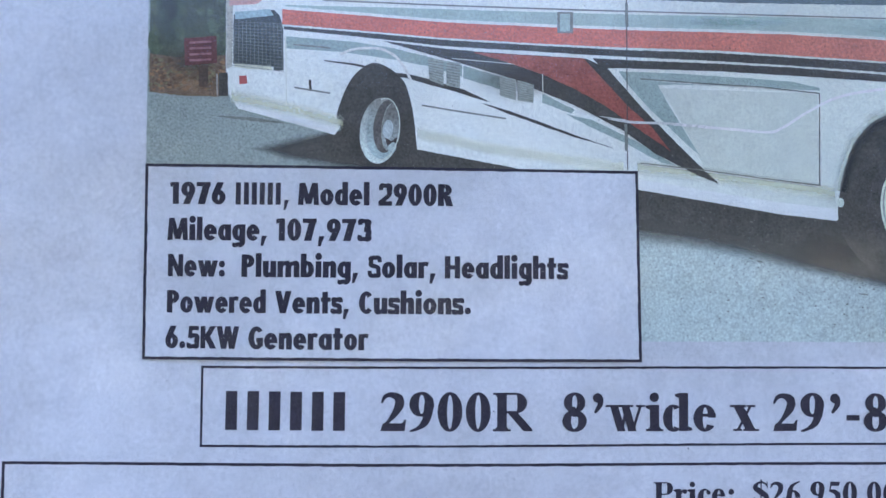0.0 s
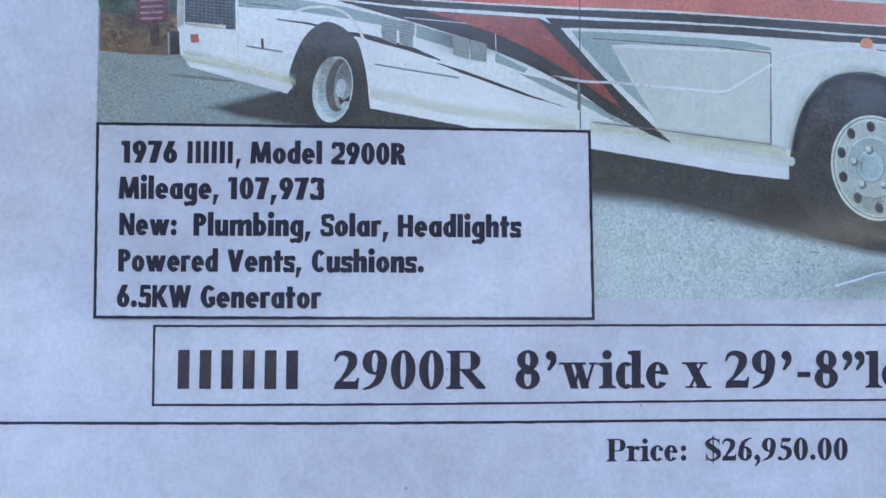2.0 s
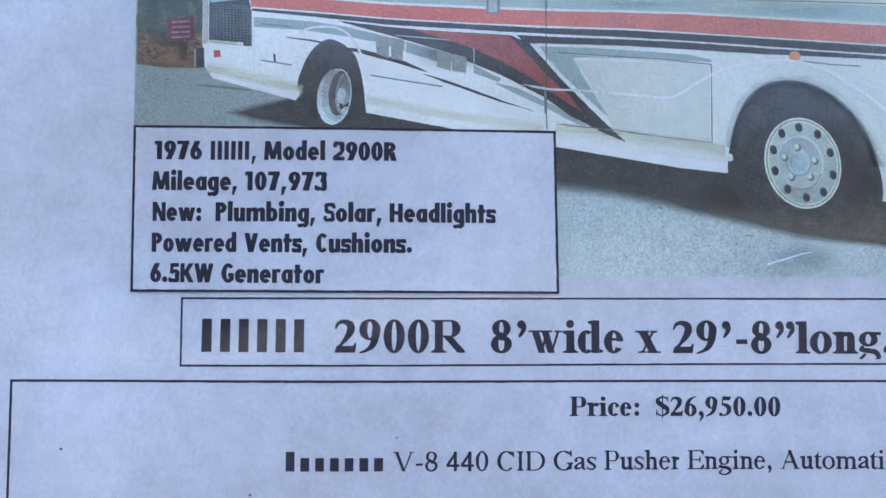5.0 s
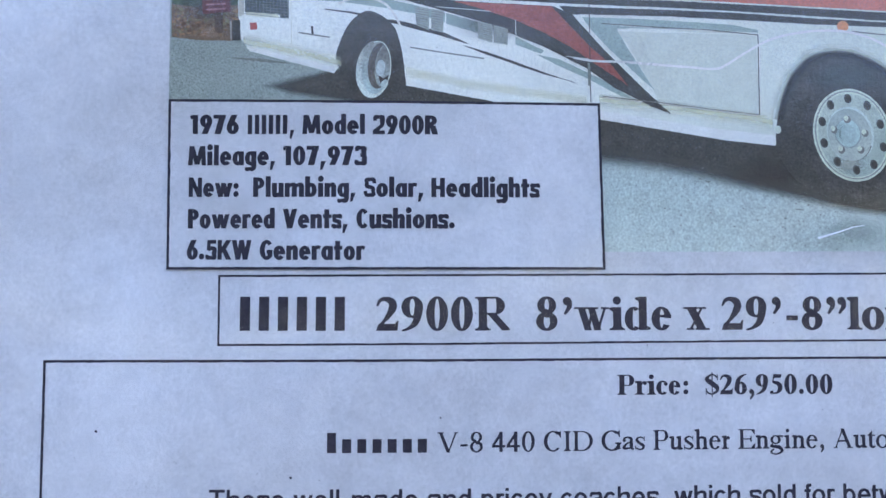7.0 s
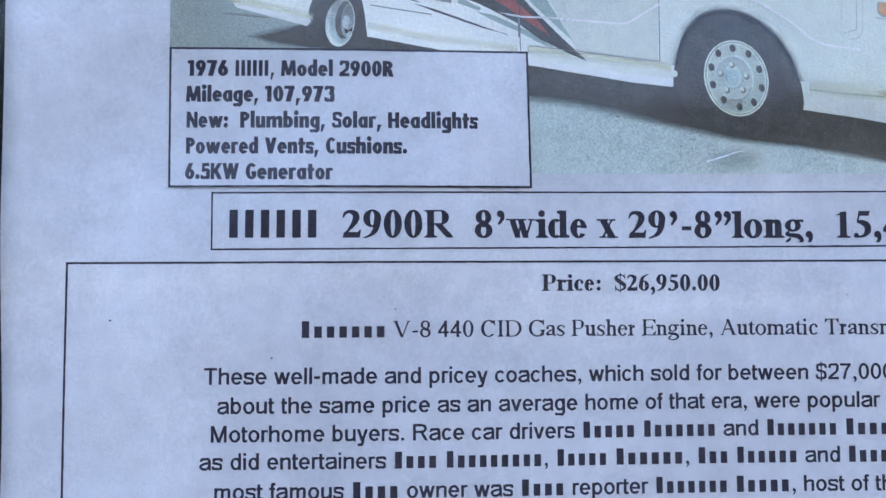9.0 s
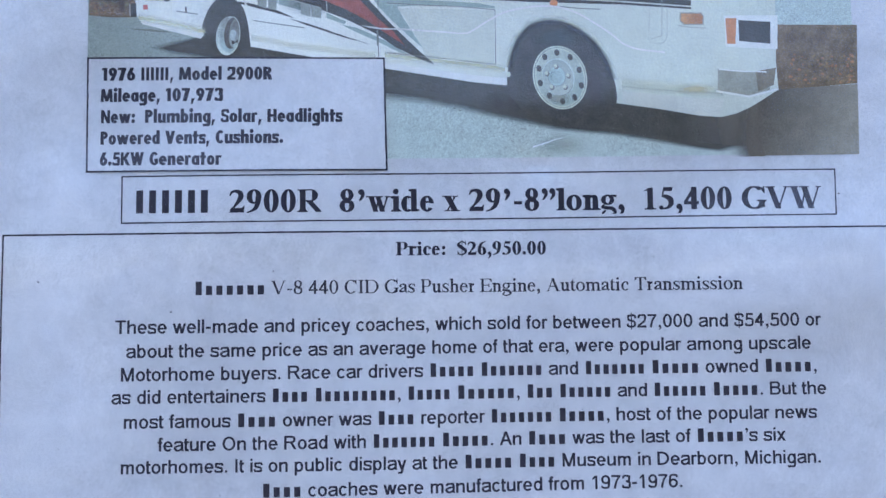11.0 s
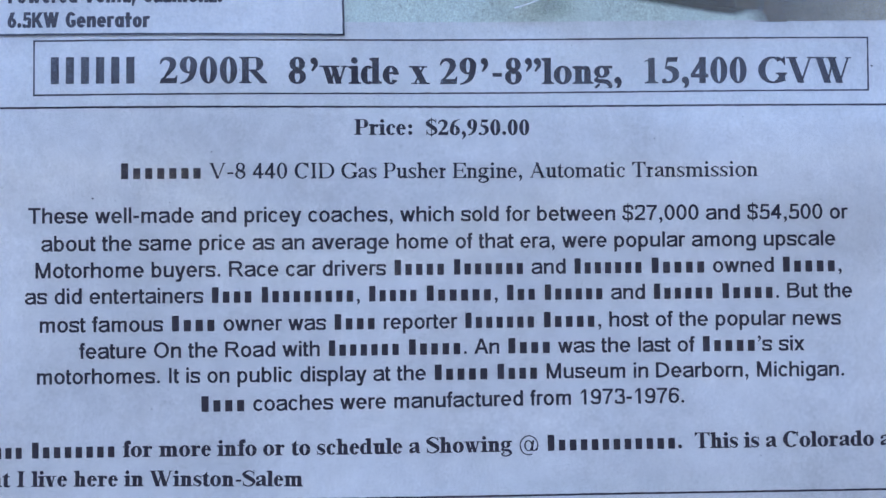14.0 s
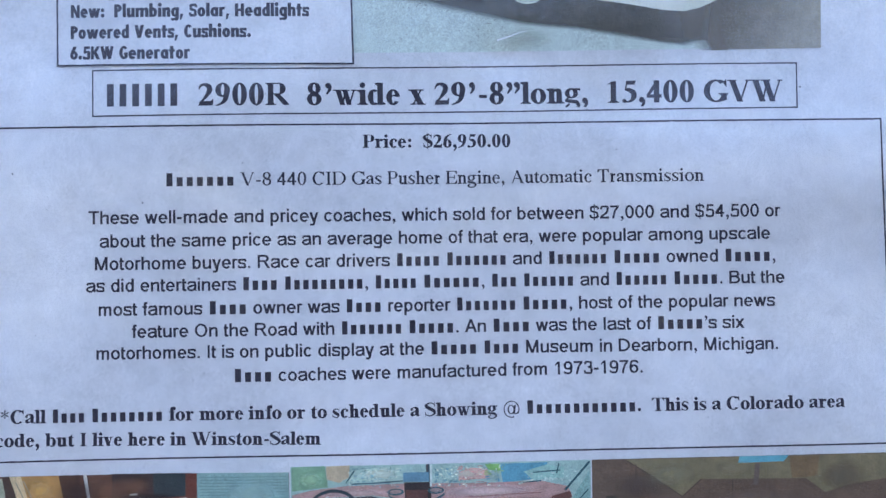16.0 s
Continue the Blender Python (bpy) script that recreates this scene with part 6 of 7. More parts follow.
for line in ([(52.50, 87.36), (57.63, 87.26), (63.12, 86.94)], [(68.67, 83.65), (68.73, 87.30)], [(95.93, 84.30), (95.42, 86.35)], [(90.44, 86.00), (96.25, 85.68)], [(87.51, 87.99), (92.15, 87.76)], [(53.11, 84.64), (51.37, 87.10)], [(102.00, 89.84), (98.43, 93.54)]):
    ribbon("outline", line, 0.25, teal, dash, L[4])
shape("console_tray", [(59.88, 89.64), (61.25, 90.36), (63.20, 90.75), (68.73, 90.89), (70.47, 90.36), (71.87, 89.60), (71.39, 90.39), (68.95, 91.47), (63.19, 91.33), (61.02, 90.81)], teal, dash, L[3], True)
shape("console_face", [(63.69, 88.82), (68.41, 88.94), (68.27, 90.54), (63.78, 90.54)], printed("dash_console_face", (0.120, 0.045, 0.036), 0.18, 0.25), dash, L[3] + 0.006)
shape("console_screen", [(63.28, 85.26), (68.70, 85.27), (68.78, 87.22), (63.25, 87.20)], printed("dash_screen", (0.140, 0.300, 0.370), 0.18, 0.25), dash, L[3])
strip_dark = printed("dash_post", (0.070, 0.060, 0.060), 0.18, 0.25)
ribbon("post", [(68.38, 83.66), (68.47, 85.27)], 0.75, strip_dark, dash, L[4])
ribbon("post_light", [(69.07, 83.79), (69.00, 88.26)], 0.45, printed("dash_post_light", (0.620, 0.680, 0.600), 0.15, 0.2), dash, L[4])
for c in [(61.61, 89.22), (70.03, 89.09)]:
    cup = shape("cup_holder", oval(c, 1.75, 0.72), teal, dash, L[3] + 0.004)
    shape("cup_hole", oval((c[0], c[1] - 0.08), 1.25, 0.42), printed("dash_cup", (0.330, 0.235, 0.205), 0.15, 0.2), cup, L[4])
for line in ([(75.90, 90.62), (79.72, 90.60), (83.21, 90.34)], [(83.79, 90.35), (87.87, 90.23), (91.95, 90.21)]):
    ribbon("dash_fold", line, 0.18, printed("dash_fold", (0.230, 0.100, 0.080), 0.2, 0.3), dash, L[5] + 0.02)
ribbon("dash_rim", [(87.32, 88.25), (88.72, 87.83), (90.59, 87.53)], 0.3, printed("busy_light", (0.710, 0.769, 0.595), 0.3, 0.3), dash, L[4])
ribbon("glovebox_edge", [(75.39, 93.70), (82.58, 93.43), (90.27, 93.05)], 0.2, printed("glovebox_edge", (0.520, 0.330, 0.250), 0.2, 0.3), dash, L[4])
shape("gauge_edge", [(56.08, 90.46), (58.95, 90.87), (60.99, 92.41), (61.54, 94.49), (60.96, 94.47), (60.42, 92.63), (58.60, 91.32), (56.08, 90.80)], teal, dash, L[4], True)
hub = (48.73, 92.78)
bm = bmesh.new()
for w0, w1 in ((5.45, 4.75),):
    o, i2 = oval(hub, w0, w0 * 0.82, 0, 36), oval(hub, w1, w1 * 0.8, 0, 36)
    for k in range(36):
        bm.faces.new([bm.verts.new((*p, 0)) for p in (o[k], o[(k + 1) % 36], i2[(k + 1) % 36], i2[k])])
wheel_ = part("steering_wheel", lay(bm, L[5]), printed("wheel_dark", (0.029, 0.046, 0.052), 0.15, 0.2), dash)
for line in ([(47.13, 89.94), (48.69, 92.03)], [(44.49, 92.60), (48.69, 92.48)], [(51.62, 94.14), (49.82, 92.51)]):
    ribbon("spoke", line, (0.9, 0.6), printed("spoke_steel", (0.408, 0.469, 0.419), 0.15, 0.2), wheel_, L[6])
shape("horn_pad", oval(hub, 1.3, 1.15), printed("spoke_steel", (0.408, 0.469, 0.419), 0.15, 0.2), wheel_, L[7])
for c in [(52.44, 92.12), (53.22, 93.28), (58.47, 92.73)]:
    shape("dial", oval(c, 0.7, 0.7), printed("dial_grey", (0.261, 0.287, 0.253), 0.15, 0.2), dash, L[4])
# the crowded view through the windscreen: broken strokes of several inks
rng = random.Random(9)
for tone, count, (u0, u1, v0, v1) in (((0.710, 0.769, 0.595), 46, (51.8, 63.0, 84.2, 87.9)), ((0.710, 0.769, 0.595), 40, (69.5, 83.8, 84.1, 88.7)), ((0.150, 0.300, 0.300), 44, (51.4, 62.8, 84.0, 88.1)), ((0.120, 0.270, 0.290), 40, (69.5, 75.7, 84.5, 88.4)),
                                      ((0.500, 0.190, 0.170), 26, (74.8, 80.6, 84.0, 88.3)), ((0.210, 0.105, 0.105), 9, (75.8, 80.3, 84.6, 87.6)), ((0.300, 0.470, 0.170), 22, (80.2, 84.8, 83.9, 86.1)), ((0.110, 0.330, 0.400), 16, (80.6, 85.0, 86.0, 88.0)), ((0.540, 0.660, 0.570), 26, (87.6, 100.8, 85.5, 88.3))):
    bm = bmesh.new()
    for i in range(count):
        u, v, a = rng.uniform(u0, u1), rng.uniform(v0, v1), rng.choice((0.1, 0.25, 1.2, 1.5, 2.6))
        d = Vector((math.cos(a), math.sin(a))) * rng.uniform(0.2, 0.75)
        ribbon_into(bm, [(u, v), (u + d.x, v + d.y * 0.6)], rng.uniform(0.12, 0.3))
    part("reflection", lay(bm, L[3] + 0.01), printed("busy_%d_%d" % (1000 * tone[0], 1000 * tone[1]), tone, 0.3, 0.3), dash, kind="stuff")
for line in ([(-14.67, 84.73), (-12.91, 88.71), (-11.38, 92.57)], [(-16.22, 85.03), (-14.25, 89.24), (-12.71, 92.54)]):
    ribbon("frame_groove", line, 0.22, printed("frame_groove", (0.400, 0.320, 0.210), 0.2, 0.3), cabin, L[4])
shape("olive_wall", [(109.94, 83.94), (139.19, 84.05), (168.62, 84.15), (168.72, 89.18), (158.12, 90.43), (152.69, 92.04), (148.59, 88.92), (126.06, 88.48), (121.98, 91.96)], printed("rear_olive_wall", (0.222, 0.175, 0.092), 0.15, 0.2), rear, L[1])
shape("blue_light", [(134.44, 83.93), (145.02, 83.95), (143.92, 85.20), (134.06, 85.32)], printed("rear_blue_light", (0.141, 0.456, 0.520), 0.15, 0.2), rear, L[2])
shape("table_post", [(137.73, 85.40), (138.80, 85.43), (138.22, 89.94), (137.15, 90.03)], printed("rear_table_post", (0.163, 0.115, 0.087), 0.15, 0.2), rear, L[2])
shape("tread", [(105.70, 91.43), (108.04, 91.38), (108.12, 92.99), (105.90, 93.05)], printed("rear_tread", (0.063, 0.046, 0.028), 0.15, 0.2), rear, L[1])
shape("tread", [(127.45, 95.22), (129.34, 95.15), (129.32, 95.96), (127.55, 95.92)], printed("rear_tread", (0.049, 0.032, 0.021), 0.15, 0.2), rear, L[1])
shape("tread", [(136.08, 95.33), (137.97, 95.38), (137.96, 96.07), (136.18, 96.03)], printed("rear_tread", (0.049, 0.032, 0.021), 0.15, 0.2), rear, L[1])
shape("tread", [(144.86, 95.44), (146.65, 95.37), (146.63, 96.07), (144.96, 96.03)], printed("rear_tread", (0.049, 0.032, 0.021), 0.15, 0.2), rear, L[1])
shape("warm_patch", [(145.13, 84.19), (151.69, 84.22), (150.99, 88.40), (148.84, 88.69), (145.62, 88.73)], printed("rear_warm_patch", (0.222, 0.140, 0.067), 0.15, 0.2), rear, L[2])
for line in ([(112.26, 84.91), (111.98, 104.47)], [(132.79, 88.88), (132.54, 105.06)], [(141.54, 90.25), (141.30, 105.31)], [(102.97, 93.66), (125.93, 94.72)], [(109.94, 83.94), (115.49, 87.53), (121.98, 91.96), (126.06, 88.48)]):
    ribbon("cupboard_edge", line, 0.25, printed("edge_dark", (0.095, 0.058, 0.039), 0.15, 0.2), rear, L[2])



def soft_on(thing, name, ends, color, strength, layer=5):
    (u0, v0), (u1, v1) = ends
    return shape(name, oval(((u0 + u1) / 2, (v0 + v1) / 2), abs(u1 - u0) / 2, abs(v1 - v0) / 2, 0, 20), smudged(name + "_%02d" % int(100 * strength), color, strength), thing, L[layer] + 0.01, amount=0)


soft_on(cabin, "panel_glow", [(-15.18, 83.89), (-7.49, 89.90)], (0.800, 0.456, 0.132), 0.5, 3)
soft_on(cabin, "corner_dark", [(-9.67, 83.80), (1.34, 92.37)], (0.045, 0.017, 0.011), 0.6, 2)
soft_on(cabin, "cabinet_glow", [(-1.93, 83.99), (8.01, 91.42)], (0.222, 0.087, 0.042), 0.6, 2)
soft_on(cabin, "cabinet_glow", [(3.06, 84.11), (12.49, 89.29)], (0.089, 0.042, 0.028), 0.6, 3)
soft_on(cabin, "ledge_dark", [(4.70, 87.75), (18.06, 90.33)], (0.037, 0.019, 0.014), 0.7, 4)
soft_on(cabin, "blind_glow", [(23.71, 84.61), (39.96, 93.38)], (0.408, 0.550, 0.463), 0.5, 3)
ribbon("cabinet_gap", [(6.70, 88.36), (8.26, 88.28)], 0.25, printed("gap_light", (0.578, 0.564, 0.463), 0.1, 0.2), cabin, L[6])
soft_on(dash, "lawn_light", [(40.40, 83.89), (47.60, 88.60)], (0.434, 0.639, 0.359), 0.6, 3)
soft_on(dash, "sky_white", [(51.98, 83.48), (64.49, 87.43)], (0.800, 0.803, 0.608), 0.5, 3)
soft_on(dash, "sky_white", [(69.13, 83.66), (84.04, 87.91)], (0.745, 0.769, 0.582), 0.4, 3)
soft_on(dash, "dash_light", [(66.78, 87.71), (94.40, 91.38)], (0.740, 0.530, 0.460), 0.7, 4)
soft_on(dash, "dash_light", [(41.71, 88.00), (64.44, 90.61)], (0.680, 0.460, 0.390), 0.6, 4)
soft_on(dash, "dash_dark", [(75.92, 90.45), (99.01, 94.02)], (0.171, 0.046, 0.033), 0.6, 5)
soft_on(dash, "dash_dark", [(57.59, 90.44), (66.67, 95.22)], (0.261, 0.087, 0.063), 0.6, 5)
soft_on(rear, "wall_glow", [(112.05, 83.99), (127.20, 90.48)], (0.281, 0.232, 0.122), 0.6, 2)
soft_on(rear, "wall_glow", [(127.35, 83.88), (139.08, 88.45)], (0.291, 0.223, 0.111), 0.5, 2)
soft_on(rear, "corner_dim", [(149.90, 84.18), (162.84, 93.12)], (0.141, 0.097, 0.055), 0.6, 2)
soft_on(rear, "cupboard_dim", [(103.26, 84.70), (121.23, 94.37)], (0.095, 0.058, 0.039), 0.5, 2)
soft_on(rear, "cupboard_glow", [(127.23, 89.32), (148.41, 96.23)], (0.204, 0.121, 0.079), 0.5, 2)

# boxes and lettering
info = box_frame("info_box", [(-7.28, -24.89), (54.22, -24.59), (54.57, -0.55), (-7.18, -0.77)], 0.37, flyer, "thin black outline around the vehicle facts", 0.33)
bm = bmesh.new()
add_face(bm, [(-7.04, -24.66), (53.98, -24.35), (54.33, -0.79), (-6.95, -1.00)])
part("box_ground", lay(bm, 0.31), PAPER, info, "white box ground over the photograph")
header = box_frame("header_box", [(0, 0), (149.7, 0), (149.6, 9.9), (0, 9.9)], 0.3, flyer, "thin black outline around the headline")
body_box = box_frame("text_box", [(-24, 11.7), (168.0, 12.3), (168.1, 82.3), (-23.8, 81)], 0.36, flyer, "thin black outline around the sales text")

text_line("[2.28]  |2900R  |8’wide x 29’-8”|long,  |15,400 GVW", [(2.54, 7.78), (21.85, 7.87), (44.33, 7.98), (89.89, 8.19), (107.83, 8.27), (146.58, 8.46)], "serif_bold", header, "bold serif headline", blocks=3, floor=-0.115)
text_line("Price:  |$26,950.00", [(56.00, 17.15), (68.73, 17.24), (87.49, 17.38)], "serif_bold", body_box, "bold serif price line")
text_line("[3.44] |V-8 440 CID Gas Pusher |Engine, |Automatic |Transmission", [(14.85, 24.67), (30.56, 24.76), (73.37, 25.00), (87.17, 25.08), (105.77, 25.19), (128.76, 25.32)], "serif", body_box, "serif engine line", material=INK_SOFT)
for text, ends in (
    ("These well-made and pricey coaches, |which sold for between |$27,000 and $54,500 or", [(-0.99, 31.98), (63.91, 32.39), (103.88, 32.64), (145.01, 32.90)]),
    ("about the same price as an average |home of that era, were |popular among upscale", [(1.22, 36.86), (63.07, 37.23), (102.21, 37.46), (142.73, 37.70)]),
    ("Motorhome buyers. |Race car drivers [2.50] [3.45] |and [3.33] [2.67] owned [2.67],", [(0.01, 41.53), (33.65, 41.74), (87.25, 42.07), (143.82, 42.43)]),
    ("as did entertainers |[2.00] [4.39], [2.39] [3.22], |[1.50] [2.89] and [2.94] [2.56]. But the", [(-1.69, 46.05), (30.40, 46.29), (82.47, 46.68), (145.55, 47.16)]),
    ("most famous [2.17] owner was |[2.06] reporter [3.44] [2.61], |host of the popular news", [(0.63, 51.01), (51.75, 51.38), (101.02, 51.74), (143.28, 52.04)]),
    ("feature On the Road with |[3.44] [2.61]. An [2.17] was |the last of [2.61]’s six", [(7.57, 55.70), (50.69, 55.99), (99.62, 56.31), (136.41, 56.55)]),
    ("motorhomes. It is on |public display at the [2.67] [2.06] |Museum in Dearborn, Michigan.", [(0.04, 60.05), (34.84, 60.34), (89.41, 60.79), (143.78, 61.25)]),
    ("[2.17] coaches were |manufactured from 1973-1976.", [(28.29, 65.38), (62.20, 65.45), (114.64, 65.55)]),
):
    text_line(text, [(u, v + 0.3) for u, v in ends], "sans", body_box, "sans-serif line of the sales text", material=INK_SOFT)
text_line("*Call [1.72] [3.67] |for more info or to schedule a |Showing @ [5.67].  |This is a Colorado area", [(-19.31, 73.05), (14.84, 73.34), (68.01, 73.75), (116.01, 73.97), (157.60, 74.22)], "serif_bold", body_box, "bold serif contact line")
text_line("code, but I live here in Winston-Salem", [(-20.35, 77.75), (46.31, 79.05)], "serif_bold", body_box, "bold serif contact line")


def span(word, ends):
    return (word, ends[0][0], ends[1][0])


block_words([span("1976", [(-4.20, -19.87), (2.68, -19.89)]), span("#", [(3.76, -19.89), (9.67, -19.91)]), span(",", [(9.82, -19.91), (10.53, -19.91)]), span("Model", [(11.62, -19.91), (20.45, -19.94)]), span("2900R", [(21.55, -19.94), (30.75, -19.96)])], [(-4.20, -19.87), (30.75, -19.88)], 2.75, info, "heavy sans model line")
block_words([span("Mileage,", [(-4.38, -15.41), (7.92, -15.42)]), span("107,973", [(8.93, -15.42), (20.71, -15.43)])], [(-4.38, -15.41), (20.71, -15.43)], 2.75, info, "heavy sans mileage line")
block_words([span("New:", [(-4.24, -10.95), (2.77, -10.95)]), span("Plumbing,", [(4.78, -10.95), (19.24, -10.94)]), span("Solar,", [(20.41, -10.94), (28.80, -10.94)]), span("Headlights", [(29.82, -10.94), (45.23, -10.94)])], [(-4.32, -10.95), (45.23, -10.86)], 2.75, info, "heavy sans equipment line")
block_words([span("Powered", [(-4.27, -6.51), (7.84, -6.49)]), span("Vents,", [(9.00, -6.49), (18.17, -6.47)]), span("Cushions.", [(19.27, -6.47), (33.13, -6.44)])], [(-4.27, -6.51), (33.13, -6.44)], 2.75, info, "heavy sans equipment line")
block_words([span("6.5KW", [(-4.36, -2.16), (4.64, -2.13)]), span("Generator", [(5.80, -2.12), (20.46, -2.08)])], [(-4.36, -2.16), (20.46, -2.00)], 2.75, info, "heavy sans generator line")


# specks of toner
for u, v, r in ((150.2, 5.35, 0.22), (10.3, 28.0, 0.2), (31, 20, 0.14), (20, 65, 0.12), (-16.5, 21.5, 0.22), (60.5, 10.2, 0.12), (110, 18.2, 0.12), (158, 33, 0.12), (36, 5.5, 0.1), (2, 76.5, 0.14), (128, 75.5, 0.12), (-12, 55, 0.12)):
    shape("toner_speck", oval((u, v), r, r * 0.8, 30, 7), INK, flyer, 0.05)

dust = random.Random(21)
bm = bmesh.new()
for n in range(260):
    u, v, r = dust.uniform(-33, 171), dust.uniform(-3, 81), dust.uniform(0.03, 0.075)
    add_face(bm, oval((u, v), r, r * dust.uniform(0.6, 1), dust.uniform(0, 90), 5))
part("toner_dust", lay(bm, 0.03), INK_SOFT, flyer, "fine scattered toner dust", "stuff")

# ---- clear plastic sleeve over the page ----
m = bpy.data.materials.new("clear_film")
m.use_nodes = True
nt = m.node_tree
nt.nodes.remove(nt.nodes["Principled BSDF"])
clear = nt.nodes.new("ShaderNodeBsdfTransparent")
clear.inputs["Color"].default_value = (0.97, 0.97, 0.97, 1)
gloss = nt.nodes.new("ShaderNodeBsdfGlossy")
gloss.inputs["Roughness"].default_value = 0.16
fresnel = nt.nodes.new("ShaderNodeFresnel")
fresnel.inputs["IOR"].default_value = 1.42
mix = nt.nodes.new("ShaderNodeMixShader")
nt.links.new(fresnel.outputs[0], mix.inputs[0])
nt.links.new(clear.outputs[0], mix.inputs[1])
nt.links.new(gloss.outputs[0], mix.inputs[2])
nt.links.new(mix.outputs[0], nt.nodes["Material Output"].inputs["Surface"])
relief(nt, gloss, grain(nt, 90, 4, 0.6), 0.25, 0.0006)
FILM = m
m, nt, b = nodes_of("stressed_film", (0.85, 0.87, 0.9), 0.4)
tint(nt, b, (0.85, 0.87, 0.9), spread(nt, grain(nt, 900, 3), 0.8, 1.1))
STRESS = m


def page_side(v):
    """The page's outer edge, which leans a little along its height."""
    edge = min(max(v / 45, 0), 1)
    return -35.0 + 1.5 * edge * edge * (3 - 2 * edge)


def film_height(u, v):
    fold = -0.09 * abs(u - 98) * math.exp(-((u - 98) / 14) ** 2) * math.exp(-((v - 12) / 30) ** 2)
    dent = -0.8 * math.exp(-((u - 87) / 5) ** 2 - ((v + 2) / 3.5) ** 2)
    bulge = 2.7 * math.exp(-((v - 20) / 15) ** 2) / (1 + math.exp((84 - u) / 16))
    near = min(1.0, max(0.0, (u - page_side(v) + 3.2) / 26.0))
    return 0.25 + 1.75 * near + fold + dent + near * bulge + near * (0.5 * math.sin(u / 17 + v / 11) * math.cos(u / 37 - v / 26) + 0.3 * math.sin(v / 10 - u / 29))


bm = bmesh.new()
grid = []
for i in range(131):
    grid.append([])
    for j in range(151):
        v = -119 + 277 * j / 150
        u = page_side(v) - 3.4 + 214 * i / 130
        grid[i].append(bm.verts.new(at_page(u, v, film_height(u, v))))
for i in range(130):
    for j in range(150):
        bm.faces.new((grid[i][j], grid[i][j + 1], grid[i + 1][j + 1], grid[i + 1][j]))
me = bpy.data.meshes.new("plastic_sleeve")
bm.to_mesh(me)
bm.free()
for f in me.polygons:
    f.use_smooth = True
me.materials.append(FILM)
sleeve = new("plastic_sleeve", me)
sleeve.location = ORIGIN
sleeve.visible_shadow = False
tagged(sleeve, "clear plastic sleeve with a fold and creases over the flyer", "plastic sleeve")


# the sleeve's black backing, and the embossed weld along its edge
bm = bmesh.new()
rows = {}
for side in (0, 1):
    for i in range(61):
        for j in range(81):
            v = -119 + 277 * j / 80
            rows[side, i, j] = bm.verts.new(at_page(page_side(v) - 3.5 + 214.2 * i / 60, v, -0.3 - 0.4 * side))
for i in range(60):
    for j in range(80):
        q = [(i, j), (i, j + 1), (i + 1, j + 1), (i + 1, j)]
        bm.faces.new([rows[0, a, c] for a, c in q])
        bm.faces.new([rows[1, a, c] for a, c in reversed(q)])
edge = [(i, 0) for i in range(60)] + [(60, j) for j in range(80)] + [(i, 80) for i in range(60, 0, -1)] + [(0, j) for j in range(80, 0, -1)]
for p, q in zip(edge, edge[1:] + edge[:1]):
    bm.faces.new([rows[0, *p], rows[0, *q], rows[1, *q], rows[1, *p]])
backing = part("backing", bm, VINYL, sleeve, "black vinyl backing sheet")
for f in backing.data.polygons:
    f.use_smooth = True
# clear vinyl ridges: their glints are put into a pale grey base colour
m, nt, b = nodes_of("weld_vinyl_glint", (0.30, 0.33, 0.34), 0.35)
tint(nt, b, (0.30, 0.33, 0.34), spread(nt, grain(nt, 900, 3), 0.7, 1.3))
WELD_GLINT = m
bm = bmesh.new()
loop_ = [(0.78, -0.92), (0.30, -0.98), (-0.50, -0.86), (-0.72, -0.40), (-0.72, 0.40), (-0.50, 0.86), (0.30, 0.98), (0.78, 0.92)]
line = curve_through(loop_, False, 3)
ridge = []
for n, p in enumerate(line):
    d = (line[min(n + 1, len(line) - 1)] - line[max(n - 1, 0)]).normalized()
    o = Vector((-d.y, d.x)) * 0.15
    ridge.append([bm.verts.new((q.x * UNIT, -hh * UNIT, -q.y * UNIT)) for q, hh in ((p - o, 0.0), (p, 0.24), (p + o, 0.0))])
for p, q in zip(ridge, ridge[1:]):
    for k in (0, 1):
        bm.faces.new((p[k], p[k + 1], q[k + 1], q[k]))
bmesh.ops.recalc_face_normals(bm, faces=bm.faces[:])
weld = bpy.data.meshes.new("weld_mark")
bm.to_mesh(weld)
bm.free()
weld.materials.append(WELD_GLINT)
for n in range(122):
    v = -117.5 + 2.26 * n
    ob = new("weld_mark", weld)
    ob.parent = sleeve
    ob.location = at_page(page_side(v) - 2.55, v, -0.28)

